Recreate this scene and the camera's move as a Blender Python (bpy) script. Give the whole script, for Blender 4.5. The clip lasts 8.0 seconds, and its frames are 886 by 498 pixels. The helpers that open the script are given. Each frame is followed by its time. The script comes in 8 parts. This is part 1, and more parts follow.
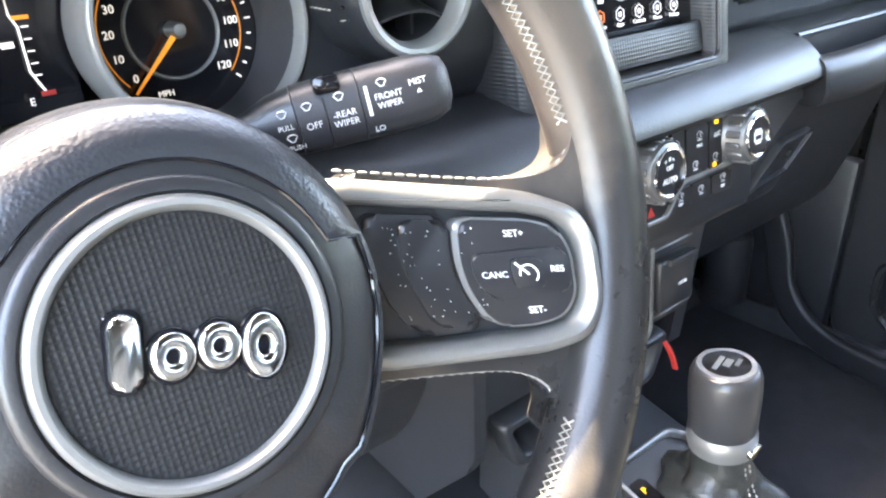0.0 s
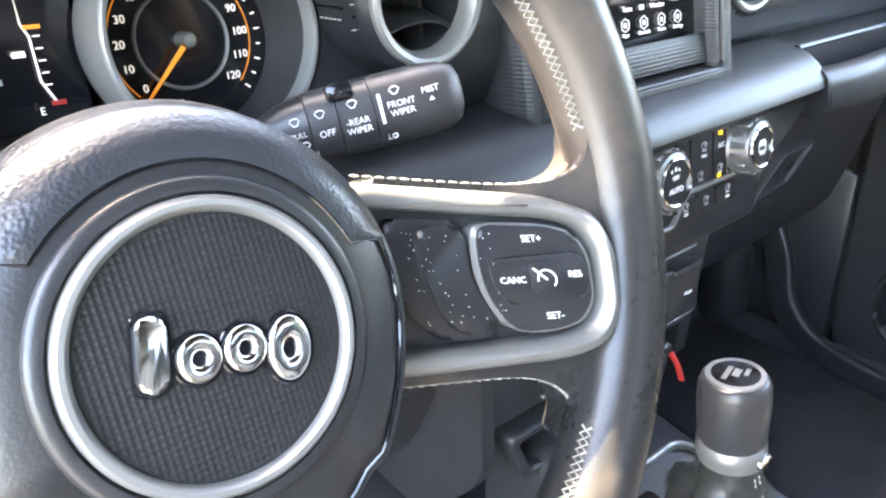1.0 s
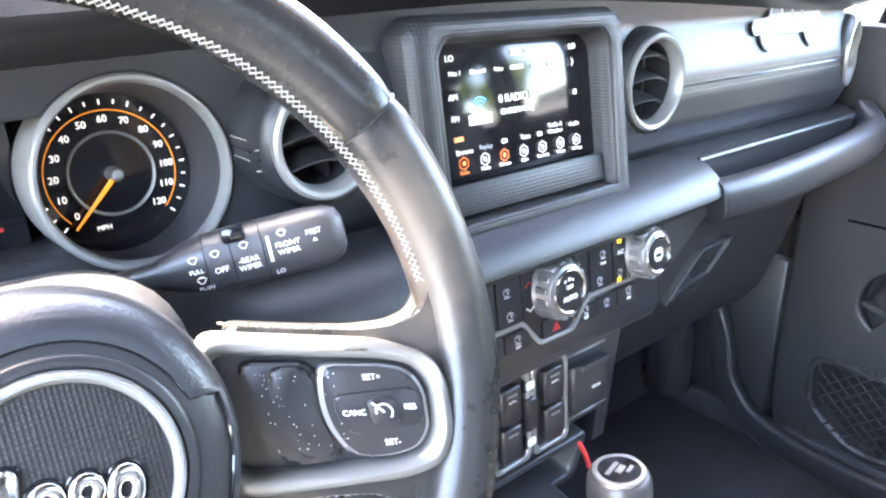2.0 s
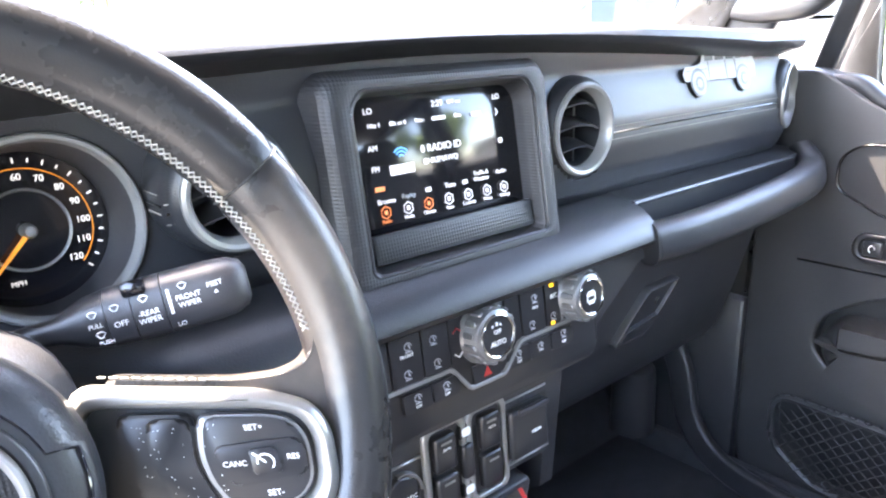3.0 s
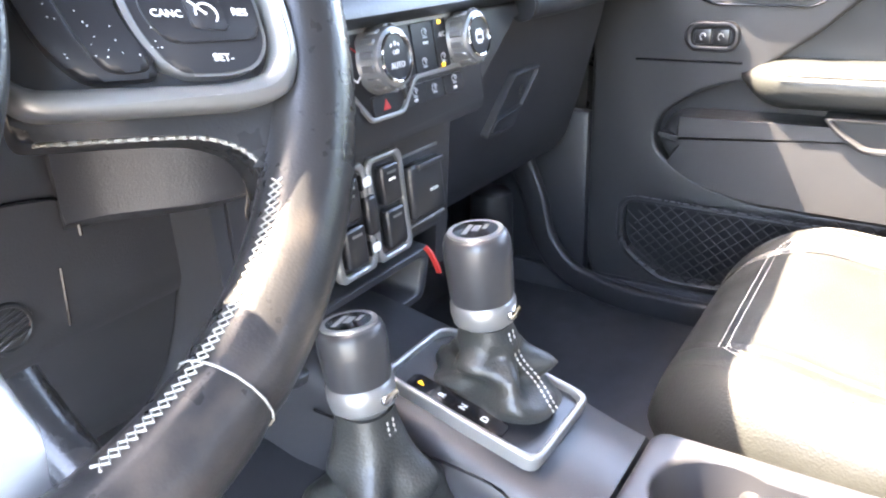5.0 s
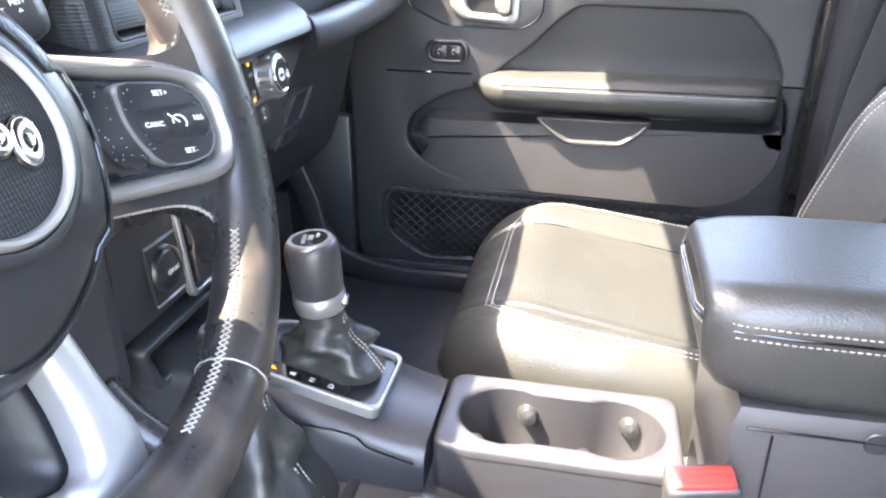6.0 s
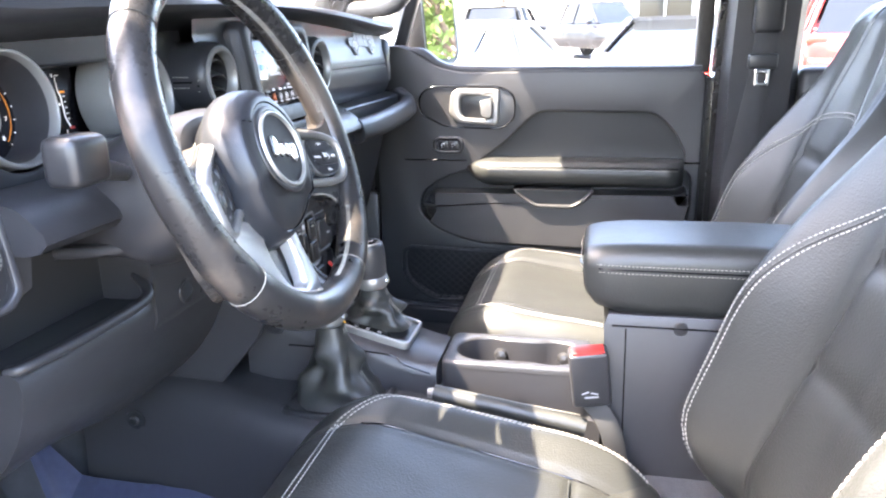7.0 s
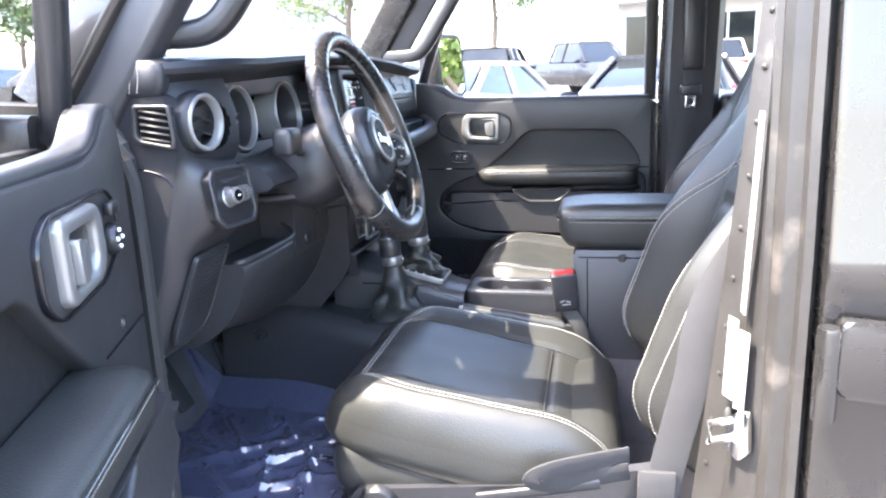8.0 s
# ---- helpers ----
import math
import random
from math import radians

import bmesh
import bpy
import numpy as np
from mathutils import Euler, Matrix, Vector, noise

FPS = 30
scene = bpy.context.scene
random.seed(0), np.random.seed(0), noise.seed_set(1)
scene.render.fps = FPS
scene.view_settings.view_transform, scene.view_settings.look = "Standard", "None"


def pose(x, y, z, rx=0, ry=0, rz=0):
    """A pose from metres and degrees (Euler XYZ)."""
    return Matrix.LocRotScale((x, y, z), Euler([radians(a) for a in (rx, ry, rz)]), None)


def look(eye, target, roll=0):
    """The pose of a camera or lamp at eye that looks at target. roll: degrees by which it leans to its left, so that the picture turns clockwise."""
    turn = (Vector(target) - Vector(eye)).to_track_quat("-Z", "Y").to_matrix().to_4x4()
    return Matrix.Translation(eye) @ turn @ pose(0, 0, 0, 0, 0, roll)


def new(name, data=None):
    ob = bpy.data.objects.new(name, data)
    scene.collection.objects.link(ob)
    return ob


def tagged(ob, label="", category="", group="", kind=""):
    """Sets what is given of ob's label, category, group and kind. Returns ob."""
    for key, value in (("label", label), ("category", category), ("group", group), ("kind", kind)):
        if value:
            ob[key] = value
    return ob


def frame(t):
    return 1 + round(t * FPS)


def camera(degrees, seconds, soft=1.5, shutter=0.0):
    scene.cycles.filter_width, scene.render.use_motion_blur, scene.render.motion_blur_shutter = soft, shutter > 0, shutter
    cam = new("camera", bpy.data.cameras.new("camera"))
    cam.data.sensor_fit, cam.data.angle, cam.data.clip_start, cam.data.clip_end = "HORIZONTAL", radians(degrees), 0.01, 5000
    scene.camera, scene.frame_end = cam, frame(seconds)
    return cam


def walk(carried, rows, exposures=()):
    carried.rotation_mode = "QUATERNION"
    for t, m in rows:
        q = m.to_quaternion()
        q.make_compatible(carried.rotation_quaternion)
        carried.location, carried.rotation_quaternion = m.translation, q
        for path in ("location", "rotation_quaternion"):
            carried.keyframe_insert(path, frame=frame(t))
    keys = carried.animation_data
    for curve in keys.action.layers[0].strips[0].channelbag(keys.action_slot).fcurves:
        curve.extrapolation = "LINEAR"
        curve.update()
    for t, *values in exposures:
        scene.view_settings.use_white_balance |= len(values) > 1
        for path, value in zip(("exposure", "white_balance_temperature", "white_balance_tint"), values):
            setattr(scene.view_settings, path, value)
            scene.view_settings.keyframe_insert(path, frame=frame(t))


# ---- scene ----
cam = camera(62.6, 8.0, soft=2.2)
PATH = [
    (0, (-0.447, -0.166, 1.314), (0.677, 1.238, 0.44), -1.8),
    (0.5, (-0.449, -0.162, 1.311), (0.687, 1.245, 0.456), -2.0),
    (1, (-0.454, -0.161, 1.31), (0.693, 1.249, 0.476), -1.8),
    (1.5, (-0.454, -0.175, 1.32), (0.71, 1.239, 0.517), -1.4),
    (2, (-0.428, -0.228, 1.366), (0.774, 1.209, 0.666), -0.6),
    (2.2, (-0.415, -0.242, 1.373), (0.803, 1.202, 0.715), -0.7),
    (3.3, (-0.393, -0.268, 1.363), (0.877, 1.169, 0.795), -2.0),
    (3.5, (-0.397, -0.268, 1.356), (0.892, 1.155, 0.796), -2.2),
    (4, (-0.401, -0.265, 1.29), (0.938, 1.106, 0.715), -2.6),
    (4.5, (-0.408, -0.247, 1.207), (0.998, 1.041, 0.603), -2.8),
    (5, (-0.448, -0.21, 1.202), (1.087, 0.815, 0.432), -2.6),
    (5.2, (-0.478, -0.193, 1.215), (1.109, 0.68, 0.366), -2.5),
    (6.3, (-0.703, -0.205, 1.292), (1.121, 0.071, 0.517), 0.9),
    (6.5, (-0.807, -0.238, 1.298), (1.041, 0.076, 0.6), 0.3),
    (7, (-1.064, -0.304, 1.31), (0.815, 0.105, 0.759), -1.2),
    (7.5, (-1.374, -0.32, 1.306), (0.522, 0.099, 0.822), -1.6),
    (8, (-1.625, -0.356, 1.307), (0.282, 0.043, 0.856), -2.1),
]
walk(cam, [(t, look(eye, target, roll)) for t, eye, target, roll in PATH], exposures=[(0.0, 5.70, 7750, 11), (1.5, 5.80, 7650, 11), (2.0, 6.28, 7230, 13), (2.3, 6.22, 7130, 14), (3.4, 5.82, 7250, 15), (5.2, 6.06, 7400, 15), (6.5, 5.15, 7200, 15), (7.0, 5.07, 7100, 15), (7.5, 4.63, 6780, 15), (8.0, 4.29, 6630, 14)])

# ---- light ----
SUN_TO = Vector((-0.24, 0.525, 1.0)).normalized()
world = bpy.data.worlds.new("world")
scene.world = world
world.use_nodes = True
wn, wl = world.node_tree.nodes, world.node_tree.links
sky = wn.new("ShaderNodeTexSky")
sky.sky_type, sky.sun_disc = "NISHITA", False
sky.sun_elevation = math.asin(SUN_TO.z)
sky.sun_rotation = math.atan2(SUN_TO.x, SUN_TO.y)
sky.air_density, sky.dust_density, sky.ozone_density = 1.0, 2.5, 1.0
wl.new(sky.outputs[0], wn["Background"].inputs[0])
wn["Background"].inputs[1].default_value = 0.15
sun_data = bpy.data.lights.new("sun", "SUN")
sun_data.energy, sun_data.angle, sun_data.color = 2.1, radians(0.55), (1.0, 0.93, 0.80)
sun = new("sun", sun_data)
sun.matrix_world = look(SUN_TO * 30, (0, 0, 0))

# ---- building helpers ----
PLACE = {}


def thing(name, at=(0, 0, 0), label="", category="", group="", kind=""):
    """An empty at its base that parents its parts."""
    ob = new(name)
    ob.location = at
    PLACE[ob] = Matrix.Translation(at)
    ob.empty_display_size = 0.02
    return tagged(ob, label, category, group, kind)


def mesh_of(name, bm, mats, smooth=40):
    bmesh.ops.recalc_face_normals(bm, faces=bm.faces)
    me = bpy.data.meshes.new(name)
    bm.to_mesh(me)
    bm.free()
    for m in mats if isinstance(mats, (list, tuple)) else [mats]:
        me.materials.append(m)
    if smooth:
        me.polygons.foreach_set("use_smooth", [True] * len(me.polygons))
        me.set_sharp_from_angle(angle=radians(smooth))
    return me


def part(name, bm, mats, parent=None, label="", smooth=40):
    """One mesh, given in world metres, under a thing or a part, or free-standing."""
    inv = PLACE[parent].inverted() if parent else Matrix()
    bm.transform(inv)
    ob = new(name, mesh_of(name, bm, mats, smooth))
    if parent:
        ob.parent = parent
        PLACE[ob] = PLACE[parent]
    else:
        PLACE[ob] = Matrix()
    return tagged(ob, label)


def join(*bms):
    out = bms[0]
    for b in bms[1:]:
        me = bpy.data.meshes.new("tmp")
        b.to_mesh(me)
        b.free()
        out.from_mesh(me)
        bpy.data.meshes.remove(me)
    return out


def frame_m(o, x, y):
    """A matrix with origin o, first axis x, second axis near y."""
    x = Vector(x).normalized()
    z = x.cross(Vector(y)).normalized()
    y = z.cross(x)
    m = Matrix((x, y, z)).transposed().to_4x4()
    m.translation = Vector(o)
    return m


def box(c, s, r=0.004, seg=2, m=None):
    bm = bmesh.new()
    bmesh.ops.create_cube(bm, size=1, matrix=Matrix.Translation(c) @ Matrix.Diagonal((*s, 1)))
    r = min(r, min(s) * 0.49)
    if r > 0:
        bmesh.ops.bevel(bm, geom=bm.edges[:], offset=r, segments=seg, profile=0.5, affect="EDGES")
    if m is not None:
        bm.transform(m)
    return bm


def prism(pts, h, r=0.002, seg=2, m=None):
    """A polygon in the local xy plane, thick from z 0 to h, with a rounded upper rim."""
    bm = bmesh.new()
    lo = [bm.verts.new((p[0], p[1], 0)) for p in pts]
    hi = [bm.verts.new((p[0], p[1], h)) for p in pts]
    n = len(pts)
    bm.faces.new(lo[::-1])
    top = bm.faces.new(hi)
    for i in range(n):
        bm.faces.new((lo[i], lo[(i + 1) % n], hi[(i + 1) % n], hi[i]))
    if r > 0:
        bmesh.ops.bevel(bm, geom=list(top.edges), offset=r, segments=seg, profile=0.5, affect="EDGES")
    if m is not None:
        bm.transform(m)
    return bm


def loft(rings, closed=True, cap=True, m=None, wrap=False):
    bm = bmesh.new()
    vs = [[bm.verts.new(p) for p in ring] for ring in rings]
    n = len(rings[0])
    for a in range(len(vs) if wrap else len(vs) - 1):
        b = (a + 1) % len(vs)
        for i in range(n if closed else n - 1):
            j = (i + 1) % n
            bm.faces.new((vs[a][i], vs[a][j], vs[b][j], vs[b][i]))
    if cap and closed and not wrap:
        bm.faces.new(vs[0][::-1])
        bm.faces.new(vs[-1])
    if m is not None:
        bm.transform(m)
    return bm


def lathe(prof, n=48, m=None, sweep_deg=360, cap=False):
    """A profile of (radius, height) turned about the local z axis."""
    full = sweep_deg == 360
    k = n if full else n + 1
    rings = [[(r * math.cos(radians(sweep_deg) * i / n), r * math.sin(radians(sweep_deg) * i / n), z) for r, z in prof] for i in range(k)]
    bm = loft(rings, closed=False, cap=False, wrap=full)
    if cap:
        bmesh.ops.holes_fill(bm, edges=[e for e in bm.edges if e.is_boundary])
    if m is not None:
        bm.transform(m)
    return bm


def smooth_path(pts, n=8, closed=False):
    """A Catmull-Rom line through the points."""
    pts = [Vector(p) for p in pts]
    out, k = [], len(pts)
    for i in range(k if closed else k - 1):
        if closed:
            a, b, c, d = (pts[(i + j) % k] for j in (-1, 0, 1, 2))
        else:
            a, b, c, d = pts[max(i - 1, 0)], pts[i], pts[i + 1], pts[min(i + 2, k - 1)]
        for s in range(n):
            t = s / n
            out.append(0.5 * (2 * b + (c - a) * t + (2 * a - 5 * b + 4 * c - d) * t * t + (3 * b - a - 3 * c + d) * t ** 3))
    if not closed:
        out.append(pts[-1])
    return out


def sweep(path, prof, up=(0, 0, 1), closed=False, scale=None, cap=True, m=None):
    """A closed 2D profile carried along a path; its second axis stays near up."""
    path = [Vector(p) for p in path]
    k, rings = len(path), []
    for i, p in enumerate(path):
        a = path[(i - 1) % k] if closed or i else p
        b = path[(i + 1) % k] if closed or i < k - 1 else p
        t = (b - a).normalized()
        side = t.cross(Vector(up)).normalized()
        v = side.cross(t)
        s = scale[i] if scale else 1.0
        rings.append([p + side * (q[0] * s) + v * (q[1] * s) for q in prof])
    return loft(rings, cap=cap and not closed, wrap=closed, m=m)


def circle(r, n=10, ry=None):
    return [(r * math.cos(2 * math.pi * i / n), (ry or r) * math.sin(2 * math.pi * i / n)) for i in range(n)]


def tube(path, r, n=8, closed=False, m=None, up=(0.13, 0.21, 0.97), scale=None):
    return sweep(path, circle(r, n), up, closed, scale, m=m)


def rrect(w, h, r, n=5, cx=0, cy=0):
    pts = []
    for qx, qy, a0 in ((1, 1, 0), (-1, 1, 90), (-1, -1, 180), (1, -1, 270)):
        for i in range(n + 1):
            a = radians(a0 + 90 * i / n)
            pts.append((cx + qx * (w / 2 - r) + r * math.cos(a), cy + qy * (h / 2 - r) + r * math.sin(a)))
    return pts


def rpoly(pts, r, n=4):
    """A polygon with each corner rounded."""
    out, k = [], len(pts)
    for i in range(k):
        p, a, b = Vector(pts[i]), Vector(pts[i - 1]), Vector(pts[(i + 1) % k])
        da, db = (a - p), (b - p)
        d = min(r, da.length * 0.45, db.length * 0.45)
        s, e = p + da.normalized() * d, p + db.normalized() * d
        for j in range(n + 1):
            t = j / n
            out.append(tuple((1 - t) ** 2 * s + 2 * t * (1 - t) * p + t * t * e))
    return out


def bezel(outer, inner, z0, z1, lip=0.0015, m=None, zi=None):
    """A frame between two loops of the same count, with softened rims; its inner wall goes down to zi."""
    zi = z0 if zi is None else zi
    c = Vector((sum(p[0] for p in outer) / len(outer), sum(p[1] for p in outer) / len(outer)))

    def shift(loop, d):
        return [((p[0] - c.x) * (1 + d / max((Vector(p) - c).length, 1e-4)) + c.x, (p[1] - c.y) * (1 + d / max((Vector(p) - c).length, 1e-4)) + c.y) for p in loop]
    rows = [(outer, z0), (outer, z1 - lip), (shift(outer, -lip * 0.35), z1 - lip * 0.3), (shift(outer, -lip), z1), (shift(inner, lip), z1), (shift(inner, lip * 0.35), z1 - lip * 0.3), (inner, z1 - lip), (inner, zi)]
    return loft([[(p[0], p[1], z) for p in loop] for loop, z in rows], cap=False, wrap=False, m=m)


def stitches(path, step=0.006, length=0.0042, r=0.00045, closed=False, lift=(0, 0, 0)):
    """Short threads in a row along a path."""
    path = [Vector(p) + Vector(lift) for p in path]
    if closed:
        path.append(path[0])
    bm = bmesh.new()
    acc, nxt = 0.0, 0.0
    for a, b in zip(path, path[1:]):
        d = b - a
        ln = d.length
        if ln < 1e-6:
            continue
        t = d / ln
        side = t.orthogonal().normalized()
        v2 = t.cross(side)
        while nxt <= acc + ln:
            p = a + t * (nxt - acc)
            vs = []
            for e, rr in ((-0.5, 0.5), (-0.25, 1), (0.25, 1), (0.5, 0.5)):
                vs.append([bm.verts.new(p + t * (length * e) + (side * math.cos(q) + v2 * math.sin(q)) * r * rr) for q in (0, 1.571, 3.142, 4.712)])
            for u, w in zip(vs, vs[1:]):
                for i in range(4):
                    bm.faces.new((u[i], u[(i + 1) % 4], w[(i + 1) % 4], w[i]))
            nxt += step
        acc += ln
    return bm


def letters(text, size, m, material, parent, name="lettering", label="", depth=0.0002, align="CENTER", shear=0.0, space=1.0, bold=0.0):
    cu = bpy.data.curves.new("t", "FONT")
    cu.body, cu.size, cu.extrude, cu.align_x, cu.align_y, cu.shear, cu.space_character = text, size, depth, align, "CENTER", shear, space
    cu.offset = bold
    cu.resolution_u = 3
    ob = bpy.data.objects.new("t", cu)
    me = bpy.data.meshes.new_from_object(ob)
    bpy.data.objects.remove(ob)
    bpy.data.curves.remove(cu)
    bm = bmesh.new()
    bm.from_mesh(me)
    bpy.data.meshes.remove(me)
    bm.transform(m)
    return part(name, bm, material, parent, label, smooth=0)


def bars(items, m, material, parent, name="marking", label="", depth=0.0003):
    """Flat marks: (x, y, width, height, turn) each; fine ones past counting are joined."""
    bms = [box((0, 0, 0), (w, h, depth), 0, m=m @ pose(x, y, depth / 2, 0, 0, a)) for x, y, w, h, a in items]
    if len(bms) > 40 or name in ("dust", "print_line"):
        return tagged(part(name, join(*bms), material, parent, label, smooth=0), kind="stuff")
    for b in bms:
        last = part(name, b, material, parent, label, smooth=0)
    return last


def T(x, y, z=0):
    return Matrix.Translation((x, y, z))


def plate_with_holes(outer, holes, h, r, m, seg=2):
    """A plate in the local xy plane with openings, its rims rounded on the upper side."""
    bm = bmesh.new()
    rims = []
    for loop in (outer, *holes):
        vs = [bm.verts.new((x, y, 0)) for x, y in loop]
        rims += [bm.edges.new((vs[i], vs[(i + 1) % len(vs)])) for i in range(len(vs))]
    bmesh.ops.triangle_fill(bm, use_beauty=True, use_dissolve=False, edges=rims)
    got = bmesh.ops.extrude_face_region(bm, geom=bm.faces[:])
    up = [v for v in got["geom"] if isinstance(v, bmesh.types.BMVert)]
    bmesh.ops.translate(bm, vec=(0, 0, h), verts=up)
    bmesh.ops.recalc_face_normals(bm, faces=bm.faces)
    edge = [e for e in bm.edges if len(e.link_faces) == 2 and all(abs(v.co.z - h) < 1e-6 for v in e.verts) and e.calc_face_angle(0) > 1]
    bmesh.ops.bevel(bm, geom=edge, offset=r, segments=seg, profile=0.5, affect="EDGES")
    bm.transform(m)
    return bm

# ---- materials ----
def mat(name, color, rough=0.5, metal=0.0, spec=0.5, grain=0.0, grain_scale=400, vary=0.12, vary_scale=6, emit=0.0, emit_color=None, coat=0.0, kind="noise", rough_vary=0.12, random_tone=0.0, sheen=0.0, wear=None):
    m = bpy.data.materials.new(name)
    m.use_nodes = True
    nt = m.node_tree
    n, k = nt.nodes, nt.links
    b = n["Principled BSDF"]
    b.inputs["Base Color"].default_value = (*color, 1)
    b.inputs["Roughness"].default_value = rough
    b.inputs["Metallic"].default_value = metal
    b.inputs["Specular IOR Level"].default_value = spec
    b.inputs["Coat Weight"].default_value = coat
    b.inputs["Coat Roughness"].default_value = 0.08
    b.inputs["Sheen Weight"].default_value = sheen
    co = n.new("ShaderNodeTexCoord")
    if vary or rough_vary:
        nz = n.new("ShaderNodeTexNoise")
        nz.inputs["Scale"].default_value, nz.inputs["Detail"].default_value = vary_scale, 6
        k.new(co.outputs["Object"], nz.inputs["Vector"])
        fine = n.new("ShaderNodeTexNoise")
        fine.inputs["Scale"].default_value, fine.inputs["Detail"].default_value = vary_scale * 14, 4
        k.new(co.outputs["Object"], fine.inputs["Vector"])
        both = n.new("ShaderNodeMath")
        both.operation = "MULTIPLY_ADD"
        both.inputs[1].default_value = 0.45
        k.new(fine.outputs[0], both.inputs[0])
        k.new(nz.outputs[0], both.inputs[2])
        rng = n.new("ShaderNodeMapRange")
        rng.inputs[1].default_value, rng.inputs[2].default_value = 0.45, 1.0
        rng.inputs[3].default_value, rng.inputs[4].default_value = 1 - vary, 1 + vary
        k.new(both.outputs[0], rng.inputs[0])
        hs = n.new("ShaderNodeHueSaturation")
        hs.inputs["Color"].default_value = (*color, 1)
        k.new(rng.outputs[0], hs.inputs["Value"])
        src = hs.outputs[0]
        if random_tone:
            oi = n.new("ShaderNodeObjectInfo")
            r2 = n.new("ShaderNodeMapRange")
            r2.inputs[3].default_value, r2.inputs[4].default_value = 1 - random_tone, 1 + random_tone
            k.new(oi.outputs["Random"], r2.inputs[0])
            h2 = n.new("ShaderNodeHueSaturation")
            k.new(r2.outputs[0], h2.inputs["Value"])
            k.new(src, h2.inputs["Color"])
            src = h2.outputs[0]
        if wear:
            wz = n.new("ShaderNodeTexNoise")
            wz.inputs["Scale"].default_value, wz.inputs["Detail"].default_value = wear[1], 8
            k.new(co.outputs["Object"], wz.inputs["Vector"])
            ramp = n.new("ShaderNodeMapRange")
            ramp.inputs[1].default_value, ramp.inputs[2].default_value = wear[2], wear[2] + 0.12
            k.new(wz.outputs[0], ramp.inputs[0])
            mx = n.new("ShaderNodeMix")
            mx.data_type = "RGBA"
            k.new(ramp.outputs[0], mx.inputs["Factor"])
            k.new(src, mx.inputs["A"])
            mx.inputs["B"].default_value = (*wear[0], 1)
            src = mx.outputs["Result"]
        k.new(src, b.inputs["Base Color"])
        rr = n.new("ShaderNodeMapRange")
        rr.inputs[1].default_value, rr.inputs[2].default_value = 0.45, 1.0
        rr.inputs[3].default_value, rr.inputs[4].default_value = max(rough - rough_vary, 0.02), min(rough + rough_vary, 1)
        k.new(both.outputs[0], rr.inputs[0])
        k.new(rr.outputs[0], b.inputs["Roughness"])
    if grain:
        bp = n.new("ShaderNodeBump")
        bp.inputs["Strength"].default_value = grain
        bp.inputs["Distance"].default_value = 0.0012
        if kind in ("leather", "pebble"):
            g = n.new("ShaderNodeTexVoronoi")
            g.feature = "SMOOTH_F1"
            bp.invert = kind == "pebble"
            g.inputs["Scale"].default_value = grain_scale
            k.new(co.outputs["Object"], g.inputs["Vector"])
            out = g.outputs["Distance"]
        elif kind == "dots":
            g = n.new("ShaderNodeTexVoronoi")
            g.inputs["Scale"].default_value = grain_scale
            g.inputs["Randomness"].default_value = 0.0
            flat = n.new("ShaderNodeMapping")
            flat.inputs["Scale"].default_value = (1, 0, 1)
            k.new(co.outputs["Object"], flat.inputs[0])
            k.new(flat.outputs[0], g.inputs["Vector"])
            out = g.outputs["Distance"]
        elif kind == "brush":
            mp = n.new("ShaderNodeMapping")
            mp.inputs["Scale"].default_value = (1, 40, 40)
            k.new(co.outputs["Object"], mp.inputs[0])
            g = n.new("ShaderNodeTexNoise")
            g.inputs["Scale"].default_value = grain_scale
            k.new(mp.outputs[0], g.inputs["Vector"])
            out = g.outputs[0]
        else:
            g = n.new("ShaderNodeTexNoise")
            g.inputs["Scale"].default_value, g.inputs["Detail"].default_value = grain_scale, 5
            k.new(co.outputs["Object"], g.inputs["Vector"])
            out = g.outputs[0]
        k.new(out, bp.inputs["Height"])
        k.new(bp.outputs[0], b.inputs["Normal"])
    if emit:
        b.inputs["Emission Color"].default_value = (*(emit_color or color), 1)
        b.inputs["Emission Strength"].default_value = emit
    return m


def glass_mat(name, tint=(1, 1, 1), rough=0.0, clear=0.92):
    m = bpy.data.materials.new(name)
    m.use_nodes = True
    n, k = m.node_tree.nodes, m.node_tree.links
    n.remove(n["Principled BSDF"])
    tr = n.new("ShaderNodeBsdfTransparent")
    tr.inputs[0].default_value = (*[c * clear for c in tint], 1)
    gl = n.new("ShaderNodeBsdfGlossy")
    gl.inputs["Roughness"].default_value = rough
    lw = n.new("ShaderNodeLayerWeight")
    lw.inputs[0].default_value = 0.5
    pw = n.new("ShaderNodeMath")
    pw.operation = "POWER"
    pw.inputs[1].default_value = 4.0
    fr = n.new("ShaderNodeMath")
    fr.operation = "MULTIPLY_ADD"
    fr.inputs[1].default_value, fr.inputs[2].default_value = 0.55, 0.03
    mx = n.new("ShaderNodeMixShader")
    k.new(lw.outputs["Facing"], pw.inputs[0])
    k.new(pw.outputs[0], fr.inputs[0])
    k.new(fr.outputs[0], mx.inputs[0])
    k.new(tr.outputs[0], mx.inputs[1])
    k.new(gl.outputs[0], mx.inputs[2])
    k.new(mx.outputs[0], n["Material Output"].inputs[0])
    return m


